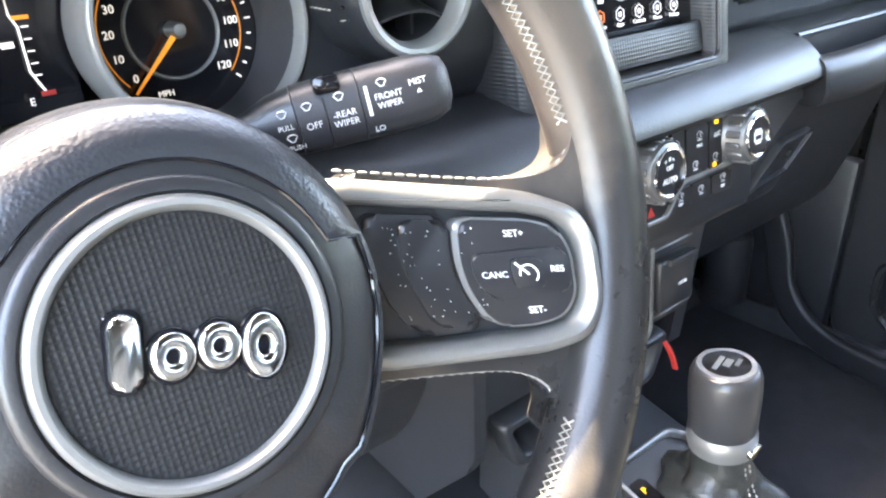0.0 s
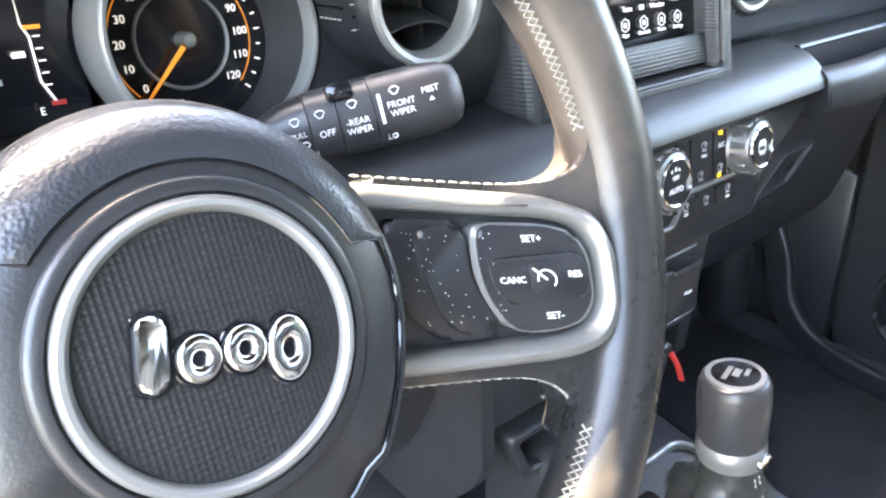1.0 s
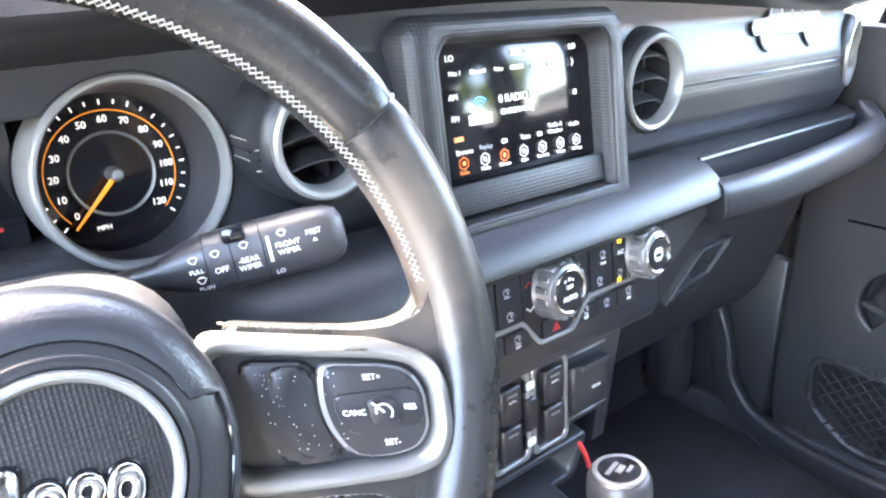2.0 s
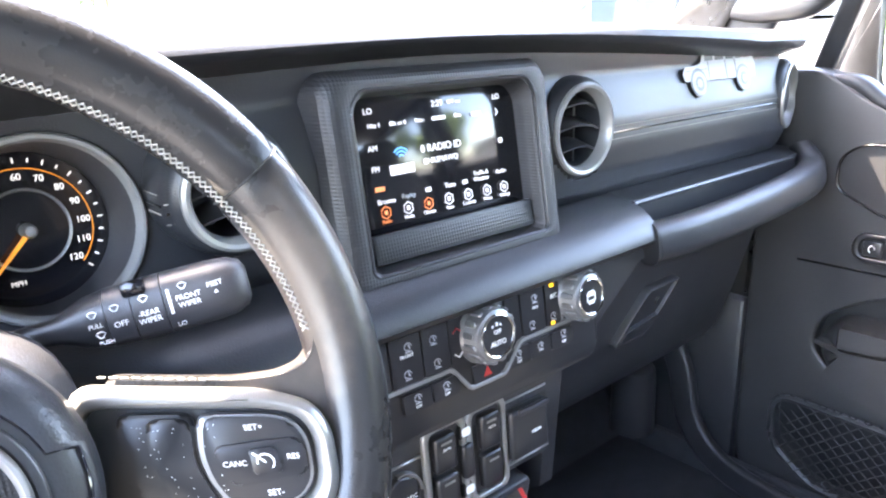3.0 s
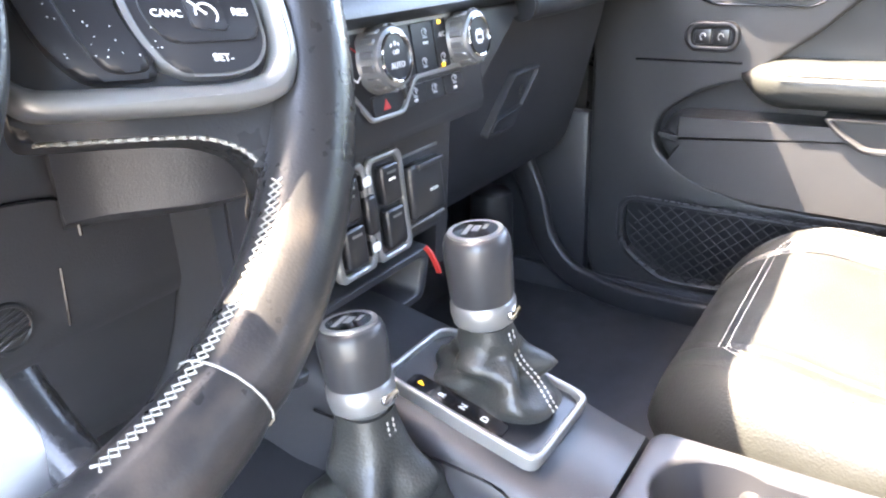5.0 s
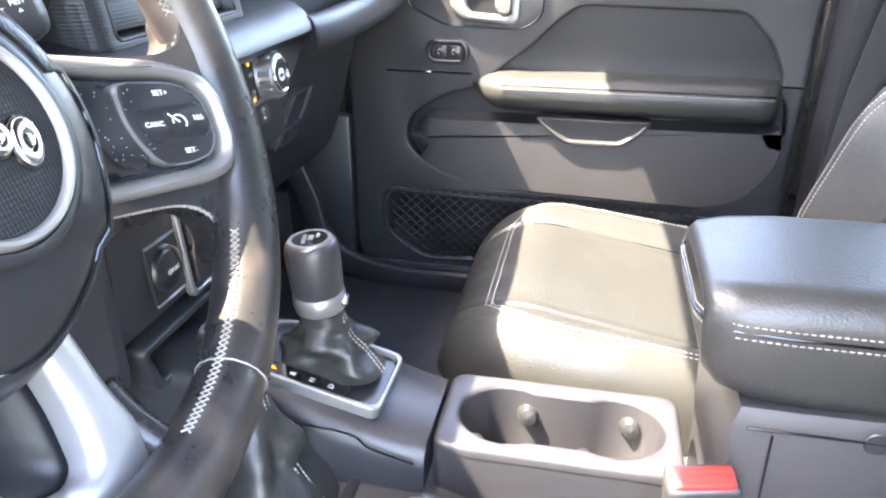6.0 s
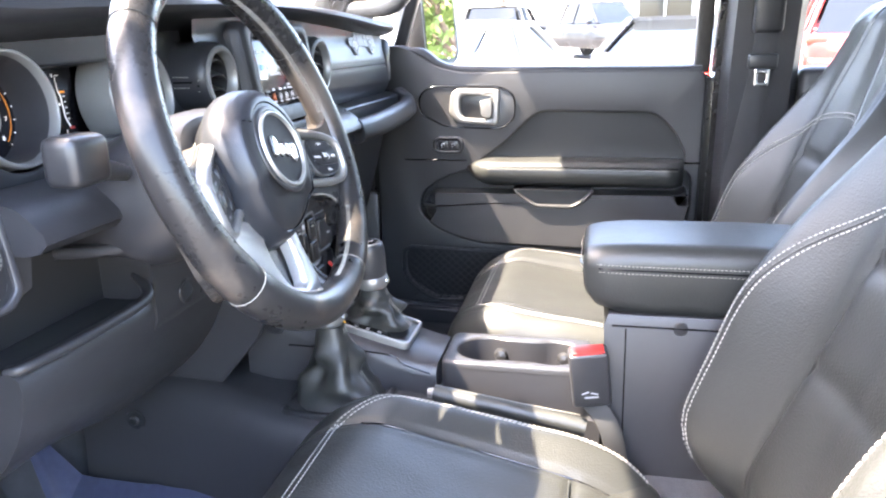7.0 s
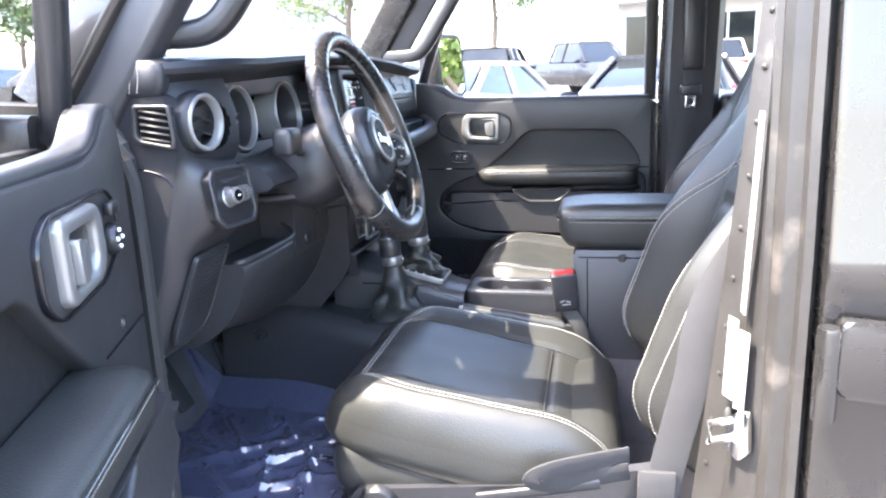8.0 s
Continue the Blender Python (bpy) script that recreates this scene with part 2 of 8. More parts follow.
LEATHER = mat("black leather", (0.0258, 0.0268, 0.0252), 0.40, spec=0.5, grain=0.28, grain_scale=480, kind="leather", vary=0.10, vary_scale=9, rough_vary=0.05)
LEATHER_RIM = mat("worn black rim leather", (0.020, 0.0193, 0.0195), 0.29, spec=0.40, grain=0.07, grain_scale=900, kind="leather", vary=0.14, vary_scale=10, rough_vary=0.06, wear=((0.078, 0.063, 0.052), 11, 0.53))
LEATHER_KNOB = mat("smooth black knob leather", (0.034, 0.034, 0.036), 0.33, grain=0.06, grain_scale=1100, kind="leather", vary=0.10, vary_scale=20, rough_vary=0.05)
PAD = mat("grained black airbag vinyl", (0.020, 0.0220, 0.0265), 0.35, grain=0.20, grain_scale=820, kind="pebble", vary=0.07, rough_vary=0.05)
DASH = mat("soft black dash vinyl", (0.0185, 0.0195, 0.0225), 0.38, spec=0.42, grain=0.18, grain_scale=1000, kind="leather", vary=0.07, vary_scale=5, rough_vary=0.05)
PLASTIC = mat("dark moulded plastic", (0.029, 0.029, 0.032), 0.36, grain=0.25, grain_scale=900, vary=0.08, vary_scale=5, rough_vary=0.05, wear=((0.040, 0.040, 0.040), 4, 0.72))
DOOR_PL = mat("dark door trim plastic", (0.029, 0.029, 0.031), 0.40, spec=0.5, grain=0.25, grain_scale=900, vary=0.08, vary_scale=5, rough_vary=0.05)
PLASTIC_DK = mat("black plastic", (0.020, 0.0205, 0.0225), 0.32, grain=0.12, grain_scale=900, vary=0.08, rough_vary=0.05)
SATIN_BLK = mat("satin black button plastic", (0.018, 0.018, 0.020), 0.30, vary=0.06, rough_vary=0.03)
GLOSS_BLK = mat("gloss black plastic", (0.008, 0.008, 0.01), 0.1, vary=0.1, rough_vary=0.06)
SILVER = mat("satin silver trim", (0.27, 0.268, 0.262), 0.33, metal=0.62, vary=0.02, vary_scale=12, rough_vary=0.015)
SILVER_SOFT = mat("brushed soft silver", (0.68, 0.67, 0.66), 0.40, metal=0.85, vary=0.04, vary_scale=18, rough_vary=0.05)
SILVER_DK = mat("grey knurled metal", (0.22, 0.219, 0.216), 0.36, metal=0.6, vary=0.04, vary_scale=18, rough_vary=0.05)
CHROME = mat("bright chrome", (0.75, 0.75, 0.74), 0.12, metal=1.0, vary=0.05, rough_vary=0.05)
MATRIX_BLK = mat("black dimpled plastic", (0.020, 0.020, 0.022), 0.46, grain=0.45, grain_scale=360, kind="dots", vary=0.06)
BADGE = mat("black hatched badge plastic", (0.012, 0.012, 0.013), 0.52, spec=0.3, grain=0.45, grain_scale=560, kind="dots", vary=0.05)
RING = mat("pale satin ring", (0.24, 0.238, 0.234), 0.34, metal=0.40, vary=0.03, vary_scale=14, rough_vary=0.03)
# near black for recesses; shade of the door hollows is put into it
RECESS_BLK = mat("near black recess trim", (0.011, 0.011, 0.012), 0.5, grain=0.15, grain_scale=700, kind="leather", vary=0.08)
THREAD = mat("pale cream thread", (0.29, 0.275, 0.245), 0.8, vary=0.15, vary_scale=60)
WHITE_INK = mat("white print", (0.82, 0.82, 0.8), 0.6, vary=0.06, vary_scale=90)
GREY_INK = mat("grey print", (0.45, 0.46, 0.48), 0.6, vary=0.06, vary_scale=90)
ORANGE = mat("orange lit print", (0.9, 0.3, 0.03), 0.5, emit=0.012, vary=0.05)
AMBER = mat("amber lamp", (0.95, 0.5, 0.02), 0.4, emit=0.05, vary=0.0, rough_vary=0)
LIT_DIAL = mat("backlit white print", (0.8, 0.8, 0.8), 0.6, emit=0.022, vary=0, rough_vary=0)
RED = mat("red plastic", (0.42, 0.028, 0.024), 0.4, vary=0.12)
CARPET = mat("black carpet", (0.050, 0.051, 0.057), 0.95, grain=1.0, grain_scale=600, vary=0.3, vary_scale=30)
RUBBER = mat("black rubber", (0.02, 0.02, 0.02), 0.7, grain=0.2, grain_scale=300, vary=0.2)
BELT = mat("charcoal seat belt webbing", (0.030, 0.030, 0.032), 0.75, grain=0.6, grain_scale=900, vary=0.12, kind="brush")
PAINT = mat("metallic grey body paint", (0.036, 0.034, 0.033), 0.3, metal=0.55, coat=0.8, vary=0.08, vary_scale=3, grain=0.02, grain_scale=2000)
JAMB = mat("dusty grey jamb paint", (0.038, 0.036, 0.034), 0.42, metal=0.3, vary=0.22, vary_scale=9, wear=((0.10, 0.09, 0.08), 14, 0.6))
GLASS = glass_mat("clear glass")
GLASS_TINT = glass_mat("grey tinted glass", (0.25, 0.27, 0.28), 0.0, 1.0)
MIRROR = mat("mirror glass", (0.9, 0.9, 0.9), 0.01, metal=1.0, vary=0, rough_vary=0)

# ---- steering wheel ----
TILT_W = radians(20.5)
WX, WY, WZ = Vector((1, 0, 0)), Vector((0, math.sin(TILT_W), math.cos(TILT_W))), Vector((0, -math.cos(TILT_W), math.sin(TILT_W)))
WHEEL_AT = Vector((-0.388, 0.024, 1.216))
MW = Matrix((WX, WY, WZ)).transposed().to_4x4()
MW.translation = WHEEL_AT
RIM_R, RIM_T = 0.1755, 0.0172
TURN_W = -13.0     # the wheel stands turned a little to the right
HUB = MW @ T(-0.010, -0.013, 0.0) @ pose(0, 0, 0, 0, 0, TURN_W)


def rim_point(a, q=0.0, lift=0.0):
    """A point on the rim: a round the wheel, q round the tube (0 outward, 90 to the driver), in degrees."""
    thick = RIM_T * (1 + 0.10 * max(0, math.cos(radians(2 * (a - 40)))) ** 4)
    rr = RIM_R + (thick + lift) * math.cos(radians(q)) * 1.08
    return MW @ Vector((rr * math.cos(radians(a)), rr * math.sin(radians(a)), (thick + lift) * 1.06 * math.sin(radians(q))))


def build_wheel():
    w = thing("steering_wheel", WHEEL_AT, "black leather steering wheel with silver spokes and pale stitching", "steering wheel")
    # leather rim in four lengths that meet at stitched seams
    seams = [-66, 32, 138, 219]
    for i, a0 in enumerate(seams):
        a1 = seams[(i + 1) % 4] + (360 if i == 3 else 0)
        k = int((a1 - a0) / 2.5)
        rings = []
        for j in range(k + 1):
            a = a0 + 0.12 + (a1 - a0 - 0.24) * j / k
            dip = -0.0010 if j in (0, k) else 0.0
            rings.append([rim_point(a, q, dip) for q in range(0, 360, 15)])
        part("rim_section", loft(rings), LEATHER_RIM, w, "worn black leather rim")
    for a in seams:
        part("rim_seam", tube([rim_point(a, q, -0.0003) for q in range(0, 360, 20)], 0.00045, 6, closed=True), THREAD if a < 0 or a > 200 else LEATHER, w)
    # crossed thread along the inner side of the rim
    for a0, a1, mid in ((5, 172, 166), (208, 262, 166), (278, 321, 162)):
        n = int((a1 - a0) * 0.42)
        for flip in (0, 1):
            path = []
            for j in range(n * 2 + 1):
                a = a0 + (a1 - a0) * j / (2 * n)
                q = mid + (7 if (j + flip) % 2 else -7)
                path.append(rim_point(a, q, 0.0004))
            part("stitching", tube(path, 0.00055, 5), THREAD, w, "pale crossed stitching", smooth=60)
    # hub: grained pad, smooth ring, bright ring, dimpled disc
    def outline(f, z, top=0.0, lo=0.0, n=72):
        ring = []
        for k in range(n):
            a = 2 * math.pi * k / n
            y = math.sin(a) * ((0.0675 + top) if math.sin(a) > 0 else (0.0900 + lo))
            x = 0.0665 * math.cos(a) * (1.0 if y > 0 else 1 - 0.10 * (y / 0.086) ** 2)
            ring.append(HUB @ Vector((x * f, y * f, z - (0.016 * (y / 0.086) ** 2 if y < -0.045 else 0.0) * f)))
        return ring
    part("hub_body", loft([outline(f, z) for f, z in ((0.30, 0.0196), (0.66, 0.0194), (0.80, 0.0182), (0.90, 0.0140), (0.96, 0.0070), (0.985, -0.012), (0.90, -0.03), (0.74, -0.045))]), PLASTIC_DK, w, "smooth black plastic hub", smooth=60)
    # the grained cover overlaps the smooth ring further inward above than below, with a step at each side
    def cover(k):
        a = (k % 72) * 5.0
        inner = 0.72 if 28 < a < 152 else 0.88
        for j, (f0, z) in enumerate(((0.0, 0.0010), (0.16, 0.0016), (0.40, 0.0012), (0.72, 0.0008), (1.0, 0.0))):
            f = inner + (1.010 - inner) * f0
            base = float(np.interp(f, (0.66, 0.80, 0.90, 0.96, 1.01), (0.0194, 0.0184, 0.0150, 0.0090, -0.004)))
            yield f, base + z
        yield 1.006, -0.018
        yield 0.97, -0.024
    rows = [[outline(f, z)[k % 72] for f, z in cover(k)] for k in range(72)]
    part("airbag_pad", loft(rows, closed=False, cap=False, wrap=True), PAD, w, "grained black vinyl airbag cover", smooth=60)
    groove = [outline(next(iter(cover(k)))[0] - 0.004, float(np.interp(next(iter(cover(k)))[0], (0.66, 0.80, 0.90, 0.96), (0.0194, 0.0184, 0.0150, 0.0090))) + 0.0002)[k % 72] for k in range(72)]
    part("pad_joint", tube(groove, 0.0007, 6, closed=True), GLOSS_BLK, w)
    ring = [(0.0345, 0.0195), (0.0350, 0.0222), (0.0362, 0.0236), (0.0376, 0.0236), (0.0388, 0.0222), (0.0392, 0.0195)]
    part("badge_ring", lathe(ring, 96, HUB), SILVER, w, "satin silver ring")
    ring2 = [(0.0395, 0.0195), (0.0400, 0.0212), (0.0425, 0.0214), (0.0440, 0.0204), (0.0445, 0.0190)]
    part("outer_ring", lathe(ring2, 96, HUB), PLASTIC_DK, w, "dark plastic ring")
    part("badge_disc", lathe([(0.0, 0.0212), (0.0346, 0.0206)], 72, HUB), BADGE, w, "black dimpled disc")
    # maker's emblem as four plain bright shapes on the disc
    E0 = HUB @ T(-0.0022, -0.0006, 0.0208)
    def oval_at(x, y, rx, ry):
        return [(x + rx * math.cos(radians(q)), y + ry * math.sin(radians(q))) for q in range(0, 360, 12)]
    part("emblem_backing", prism(rrect(0.0098, 0.0212, 0.0036, 5, -0.0150, 0.0010), 0.0012, 0.0004, 1, E0), GLOSS_BLK, w)
    part("emblem_shape", prism(rrect(0.0074, 0.0188, 0.0030, 5, -0.0150, 0.0010), 0.0030, 0.0014, 4, E0), CHROME, w, "bright chrome raised shape")
    for x, y, rx, ry in ((-0.0036, -0.0016, 0.0058, 0.0064), (0.0084, -0.0006, 0.0058, 0.0064), (0.0206, -0.0022, 0.0062, 0.0090)):
        part("emblem_backing", prism(oval_at(x, y, rx + 0.0011, ry + 0.0011), 0.0012, 0.0004, 1, E0), GLOSS_BLK, w)
        part("emblem_shape", bezel(oval_at(x, y, rx, ry), oval_at(x, y, rx * 0.30, ry * 0.30), 0.0008, 0.0030, 0.0012, E0), CHROME, w, "bright chrome raised ring")
    for side in (1, -1):
        build_spoke(w, side)
    # lower spoke: bright frame with an opening
    lo = MW @ T(0, 0, -0.024)
    out = rpoly([(-0.112, -0.054), (0.016, -0.078), (0.020, -0.125), (0.027, -0.160), (0.012, -0.171), (-0.032, -0.163), (-0.054, -0.150), (-0.080, -0.115)], 0.010, 5)
    inn = rpoly([(-0.052, -0.088), (-0.002, -0.094), (-0.002, -0.122), (-0.006, -0.146), (-0.014, -0.150), (-0.034, -0.143), (-0.042, -0.132), (-0.050, -0.110)], 0.008, 5)
    part("lower_spoke", bezel(out, inn, -0.006, 0.010, 0.006, lo), SILVER_SOFT, w, "satin silver lower spoke")
    part("lower_spoke_back", prism(rpoly([(-0.105, -0.048), (0.016, -0.070), (0.022, -0.160), (-0.046, -0.152)], 0.012, 5), 0.012, 0.003, 2, lo @ T(0, 0, -0.020)), PLASTIC_DK, w)
    for bx, by in ((0.024, -0.128), (-0.060, -0.112)):
        part("rim_bridge", tube(smooth_path([MW @ Vector((bx, by, -0.028)), MW @ Vector((bx * 1.05, by * 1.16, -0.022)), MW @ Vector((bx * 1.12, by * 1.34, -0.008))], 5), 0.009, 10), LEATHER_RIM, w)
    return w


def build_spoke(w, side):
    """A side spoke: bright frame, dark tray, inner rocker and the key pad."""
    def fx(pts):
        return [(x * side, y) for x, y in pts][::side]
    droop = Matrix.Identity(4)
    droop[1][0] = -0.26 * side
    S = MW @ T(0.1225 * side, 0, -0.0015) @ pose(0, 0, 0, 0, -20 * side, 0) @ droop @ T(-0.118 * side, 0, 0)
    upper = [(0.060, 0.0030), (0.0885, 0.0008), (0.1165, -0.0006), (0.1360, 0.0012), (0.1475, 0.0062), (0.1532, 0.0136), (0.1547, 0.0225)]
    lower = [(0.046, -0.0790), (0.0924, -0.0785), (0.1070, -0.0796), (0.1167, -0.0838), (0.1222, -0.0909), (0.1219, -0.1000), (0.1164, -0.1109)]
    arm_out = rpoly(fx(upper + [(0.160, 0.0300), (0.162, -0.030), (0.150, -0.080), (0.133, -0.108), (0.120, -0.117)] + lower[::-1]), 0.006, 4)
    part("spoke_back", prism(arm_out, 0.0300, 0.0045, 4, S @ T(0, 0, -0.0345)), LEATHER_RIM, w, "black leather spoke cover")
    out = rpoly(fx([(0.046, 0.0015), (0.126, -0.0045), (0.146, -0.0120), (0.1510, -0.0250), (0.1490, -0.0500), (0.1405, -0.0655), (0.122, -0.0710), (0.046, -0.0735)]), 0.012, 6)
    inn = rpoly(fx([(0.050, -0.0085), (0.124, -0.0135), (0.1370, -0.0170), (0.1420, -0.0270), (0.1400, -0.0480), (0.1330, -0.0580), (0.119, -0.0615), (0.050, -0.0635)]), 0.011, 6)
    part("spoke_trim", bezel(out, inn, -0.007, 0.0078, 0.0050, S, zi=-0.004), SILVER, w, "satin silver spoke trim")
    part("spoke_tray", prism(rpoly(fx([(0.045, -0.005), (0.143, -0.012), (0.143, -0.060), (0.045, -0.066)]), 0.01), 0.002, 0.0005, 1, S @ T(0, 0, -0.006)), PLASTIC_DK, w)
    rocker = rpoly(fx([(0.062, -0.0125), (0.0935, -0.0140), (0.0905, -0.0370), (0.0980, -0.0590), (0.0720, -0.0610), (0.0640, -0.0480), (0.0610, -0.0300)]), 0.006, 5)
    part("rocker_surround", prism(rocker, 0.0072, 0.0030, 3, S @ T(0, 0, -0.004)), SATIN_BLK, w)
    ridge = rpoly(fx([(0.0735, -0.0150), (0.0915, -0.0155), (0.0890, -0.0360), (0.0955, -0.0570), (0.0790, -0.0585), (0.0745, -0.0450), (0.0720, -0.0300)]), 0.006, 5)
    part("rocker", prism(ridge, 0.0046, 0.0026, 3, S @ T(0, 0, 0.0012)), SATIN_BLK, w, "dusty satin black rocker key")
    keys = rpoly(fx([(0.0955, -0.0145), (0.1240, -0.0160), (0.1345, -0.0195), (0.1385, -0.0290), (0.1370, -0.0470), (0.1300, -0.0560), (0.1180, -0.0590), (0.1010, -0.0590), (0.0940, -0.0450), (0.0925, -0.0320)]), 0.006, 5)
    part("key_surround", prism([(x * 1.0 + (-0.0012 * side if abs(x) < 0.1 else 0.0006 * side), y * 1.0) for x, y in keys], 0.0085, 0.0020, 2, S @ T(0, 0, -0.0045)), SILVER if side > 0 else SATIN_BLK, w)
    part("key_plate", prism([(0.1155 * side + (x - 0.1155 * side) * 0.955, -0.037 + (y + 0.037) * 0.965) for x, y in keys], 0.0088, 0.0024, 3, S @ T(0, 0, -0.0036)), SATIN_BLK, w, "satin black four-way key")
    cross = rpoly(fx([(0.0985, -0.0290), (0.1345, -0.0270), (0.1365, -0.0350), (0.1345, -0.0455), (0.1030, -0.0478), (0.0985, -0.0420), (0.0970, -0.0350)]), 0.006, 5)
    part("key_bar", prism(cross, 0.0026, 0.0014, 3, S @ T(0, 0, 0.0043)), SATIN_BLK, w)
    mid = S @ T(0.1180 * side, -0.0370, 0.0066)
    part("centre_key", prism(rrect(0.0125, 0.0118, 0.0022), 0.0016, 0.0006, 2, mid), SATIN_BLK, w)
    if side > 0:
        P = S @ T(0, 0, 0.0052)
        letters("SET+", 0.0038, P @ T(0.1165, -0.0215, 0.0003), WHITE_INK, w)
        letters("SET-", 0.0038, P @ T(0.1190, -0.0525, 0.0003), WHITE_INK, w)
        letters("CANC", 0.0036, S @ T(0.1050, -0.0375, 0.0071), WHITE_INK, w)
        letters("RES", 0.0036, S @ T(0.1302, -0.0360, 0.0071), WHITE_INK, w)
        icon = mid @ T(0, 0, 0.0018)
        arc = [icon @ Vector((0.0036 * math.cos(radians(a)), 0.0036 * math.sin(radians(a)) - 0.0003, 0)) for a in range(-50, 200, 12)]
        part("speed_icon", join(tube(arc, 0.00035, 5), tube([icon @ Vector((0, -0.0005, 0)), icon @ Vector((-0.0048, 0.0042, 0))], 0.0004, 5)), WHITE_INK, w)
        rnd = random.Random(4)
        specks = [(0.068 + rnd.random() * 0.034, -0.016 - rnd.random() * 0.04, rnd.uniform(0.0002, 0.0005), rnd.uniform(0.0002, 0.0005), rnd.random() * 90) for _ in range(46)]
        tagged(bars(specks, S @ T(0, 0, 0.0058), WHITE_INK, w, "dust", depth=0.0002), kind="stuff")
    else:
        for x, y in ((-0.1165, -0.022), (-0.119, -0.0525), (-0.105, -0.0375), (-0.130, -0.036)):
            bars([(x, y, 0.006, 0.0014, 0)], S @ T(0, 0, 0.0054), GREY_INK, w)
    # thread along the leather edges of the spoke, crossed where it turns down into the rim
    path = smooth_path([S @ Vector((x * side, y + 0.0006, -0.0085)) for x, y in upper], 8)
    tagged(part("stitching", stitches(path, 0.0048, 0.0036, 0.0006), THREAD, w), kind="stuff")
    fine = [Vector(p) for p in smooth_path([(x * side, y, 0) for x, y in lower], 12)]
    path = [fine[0]]
    for p in fine:
        if (p - path[-1]).length > 0.0030:
            path.append(p)
    for flip in (0, 1):
        crossed = []
        for j in range(1, len(path) - 1):
            t = (path[j + 1] - path[j - 1]).normalized()
            p = path[j] - Vector((-t.y, t.x, 0)) * side * 0.0007
            crossed.append(S @ Vector((p.x, p.y, -0.0058 if (j + flip) % 2 else -0.0095)))
        part("stitching", tube(crossed, 0.00055, 5), THREAD, w, "pale crossed stitching", smooth=60)


build_wheel()


# ---- column, stalks ----
def build_column():
    c = thing("steering_column", (-0.388, 0.20, 1.10), "dark plastic steering column shroud with two stalks", "steering column")
    ax = frame_m((-0.388, 0.065, 1.196), WX, WY)
    sect = []
    for d, sx, sy, dy in ((0.0, 0.052, 0.050, 0.0), (-0.012, 0.066, 0.062, -0.002), (-0.05, 0.074, 0.070, -0.006), (-0.085, 0.076, 0.070, -0.008), (-0.115, 0.070, 0.058, -0.002), (-0.17, 0.058, 0.044, 0.006)):
        sect.append([((sx + (0.020 if math.cos(radians(a)) < 0 else 0.0)) * math.copysign(abs(math.cos(radians(a))) ** 0.7, math.cos(radians(a))), (sy if math.sin(radians(a)) > 0 else sy * 0.98) * math.copysign(abs(math.sin(radians(a))) ** 0.7, math.sin(radians(a))) + dy, d) for a in range(0, 360, 10)])
    part("shroud", loft(sect, m=ax), PLASTIC, c, "dark plastic column shroud")
    part("shroud_joint", tube([ax @ Vector((q * 1.005 * sx, -0.008, d)) for q in (1,) for sx, d in ((0.067, -0.012), (0.075, -0.05), (0.077, -0.085))], 0.0012, 6), GLOSS_BLK, c)
    # wiper stalk
    a, b = Vector((-0.337, 0.1673, 1.2097)), Vector((-0.2170, 0.1158, 1.2297))
    d = (b - a).normalized()
    m = frame_m(a, d, (0, 0.22, 0.97))
    ln = (b - a).length

    def oval(x, h, wd, dz=0.0):
        return [(x, h * math.copysign(abs(math.cos(radians(q))) ** 0.75, math.cos(radians(q))), dz + wd * math.copysign(abs(math.sin(radians(q))) ** 0.75, math.sin(radians(q)))) for q in range(0, 360, 15)]
    st = part("wiper_stalk", loft([oval(0, 0.006, 0.007), oval(0.028, 0.0075, 0.009), oval(0.045, 0.0145, 0.0135), oval(0.056, 0.0165, 0.0150)], m=m), PLASTIC_DK, c, "black wiper stalk with white printing")
    part("stalk_collar", loft([oval(0.0565, 0.0168, 0.0153), oval(0.0700, 0.0172, 0.0157)], m=m), PLASTIC, st)
    part("stalk_ring", loft([oval(0.0705, 0.0172, 0.0157), oval(0.0870, 0.0176, 0.0160)], m=m), PLASTIC, st)
    part("stalk_grip", loft([oval(0.0875, 0.0176, 0.0160), oval(0.112, 0.0176, 0.0158), oval(0.124, 0.0166, 0.0145), oval(0.131, 0.0135, 0.0105), oval(0.1335, 0.0085, 0.006)], m=m), PLASTIC, st)
    part("stalk_notch", box((0.0735, 0.0135, 0.0115), (0.013, 0.009, 0.010), 0.0025, 2, m), GLOSS_BLK, st)
    # printing lies on the face towards the seat
    zf = 0.0163
    F = m @ T(0, 0, zf)
    letters("FRONT\nWIPER", 0.0042, F @ T(0.1005, 0.0000, 0), WHITE_INK, st)
    letters("MIST", 0.0042, F @ T(0.1155, 0.0050, -0.0006), WHITE_INK, st)
    letters("-REAR\nWIPER", 0.0042, F @ T(0.0785, -0.0035, 0), WHITE_INK, st)
    letters("OFF", 0.0044, F @ T(0.0635, -0.0035, -0.0004), WHITE_INK, st)
    letters("PULL", 0.0034, F @ T(0.0505, -0.0015, -0.0012), WHITE_INK, st)
    letters("PUSH", 0.0034, F @ T(0.0535, -0.0115, -0.003) @ pose(0, 0, 0, 24), WHITE_INK, st)
    letters("LO", 0.0040, F @ T(0.0935, -0.0125, -0.003) @ pose(0, 0, 0, 24), WHITE_INK, st)
    bars([(0.0905, 0.0015, 0.0016, 0.0140, 0)], F, WHITE_INK, st)
    part("marking", prism([(-0.0013, 0), (0.0013, 0), (0, 0.0020)], 0.0003, 0, 1, F @ T(0.1155, -0.0002, -0.0004)), WHITE_INK, st)
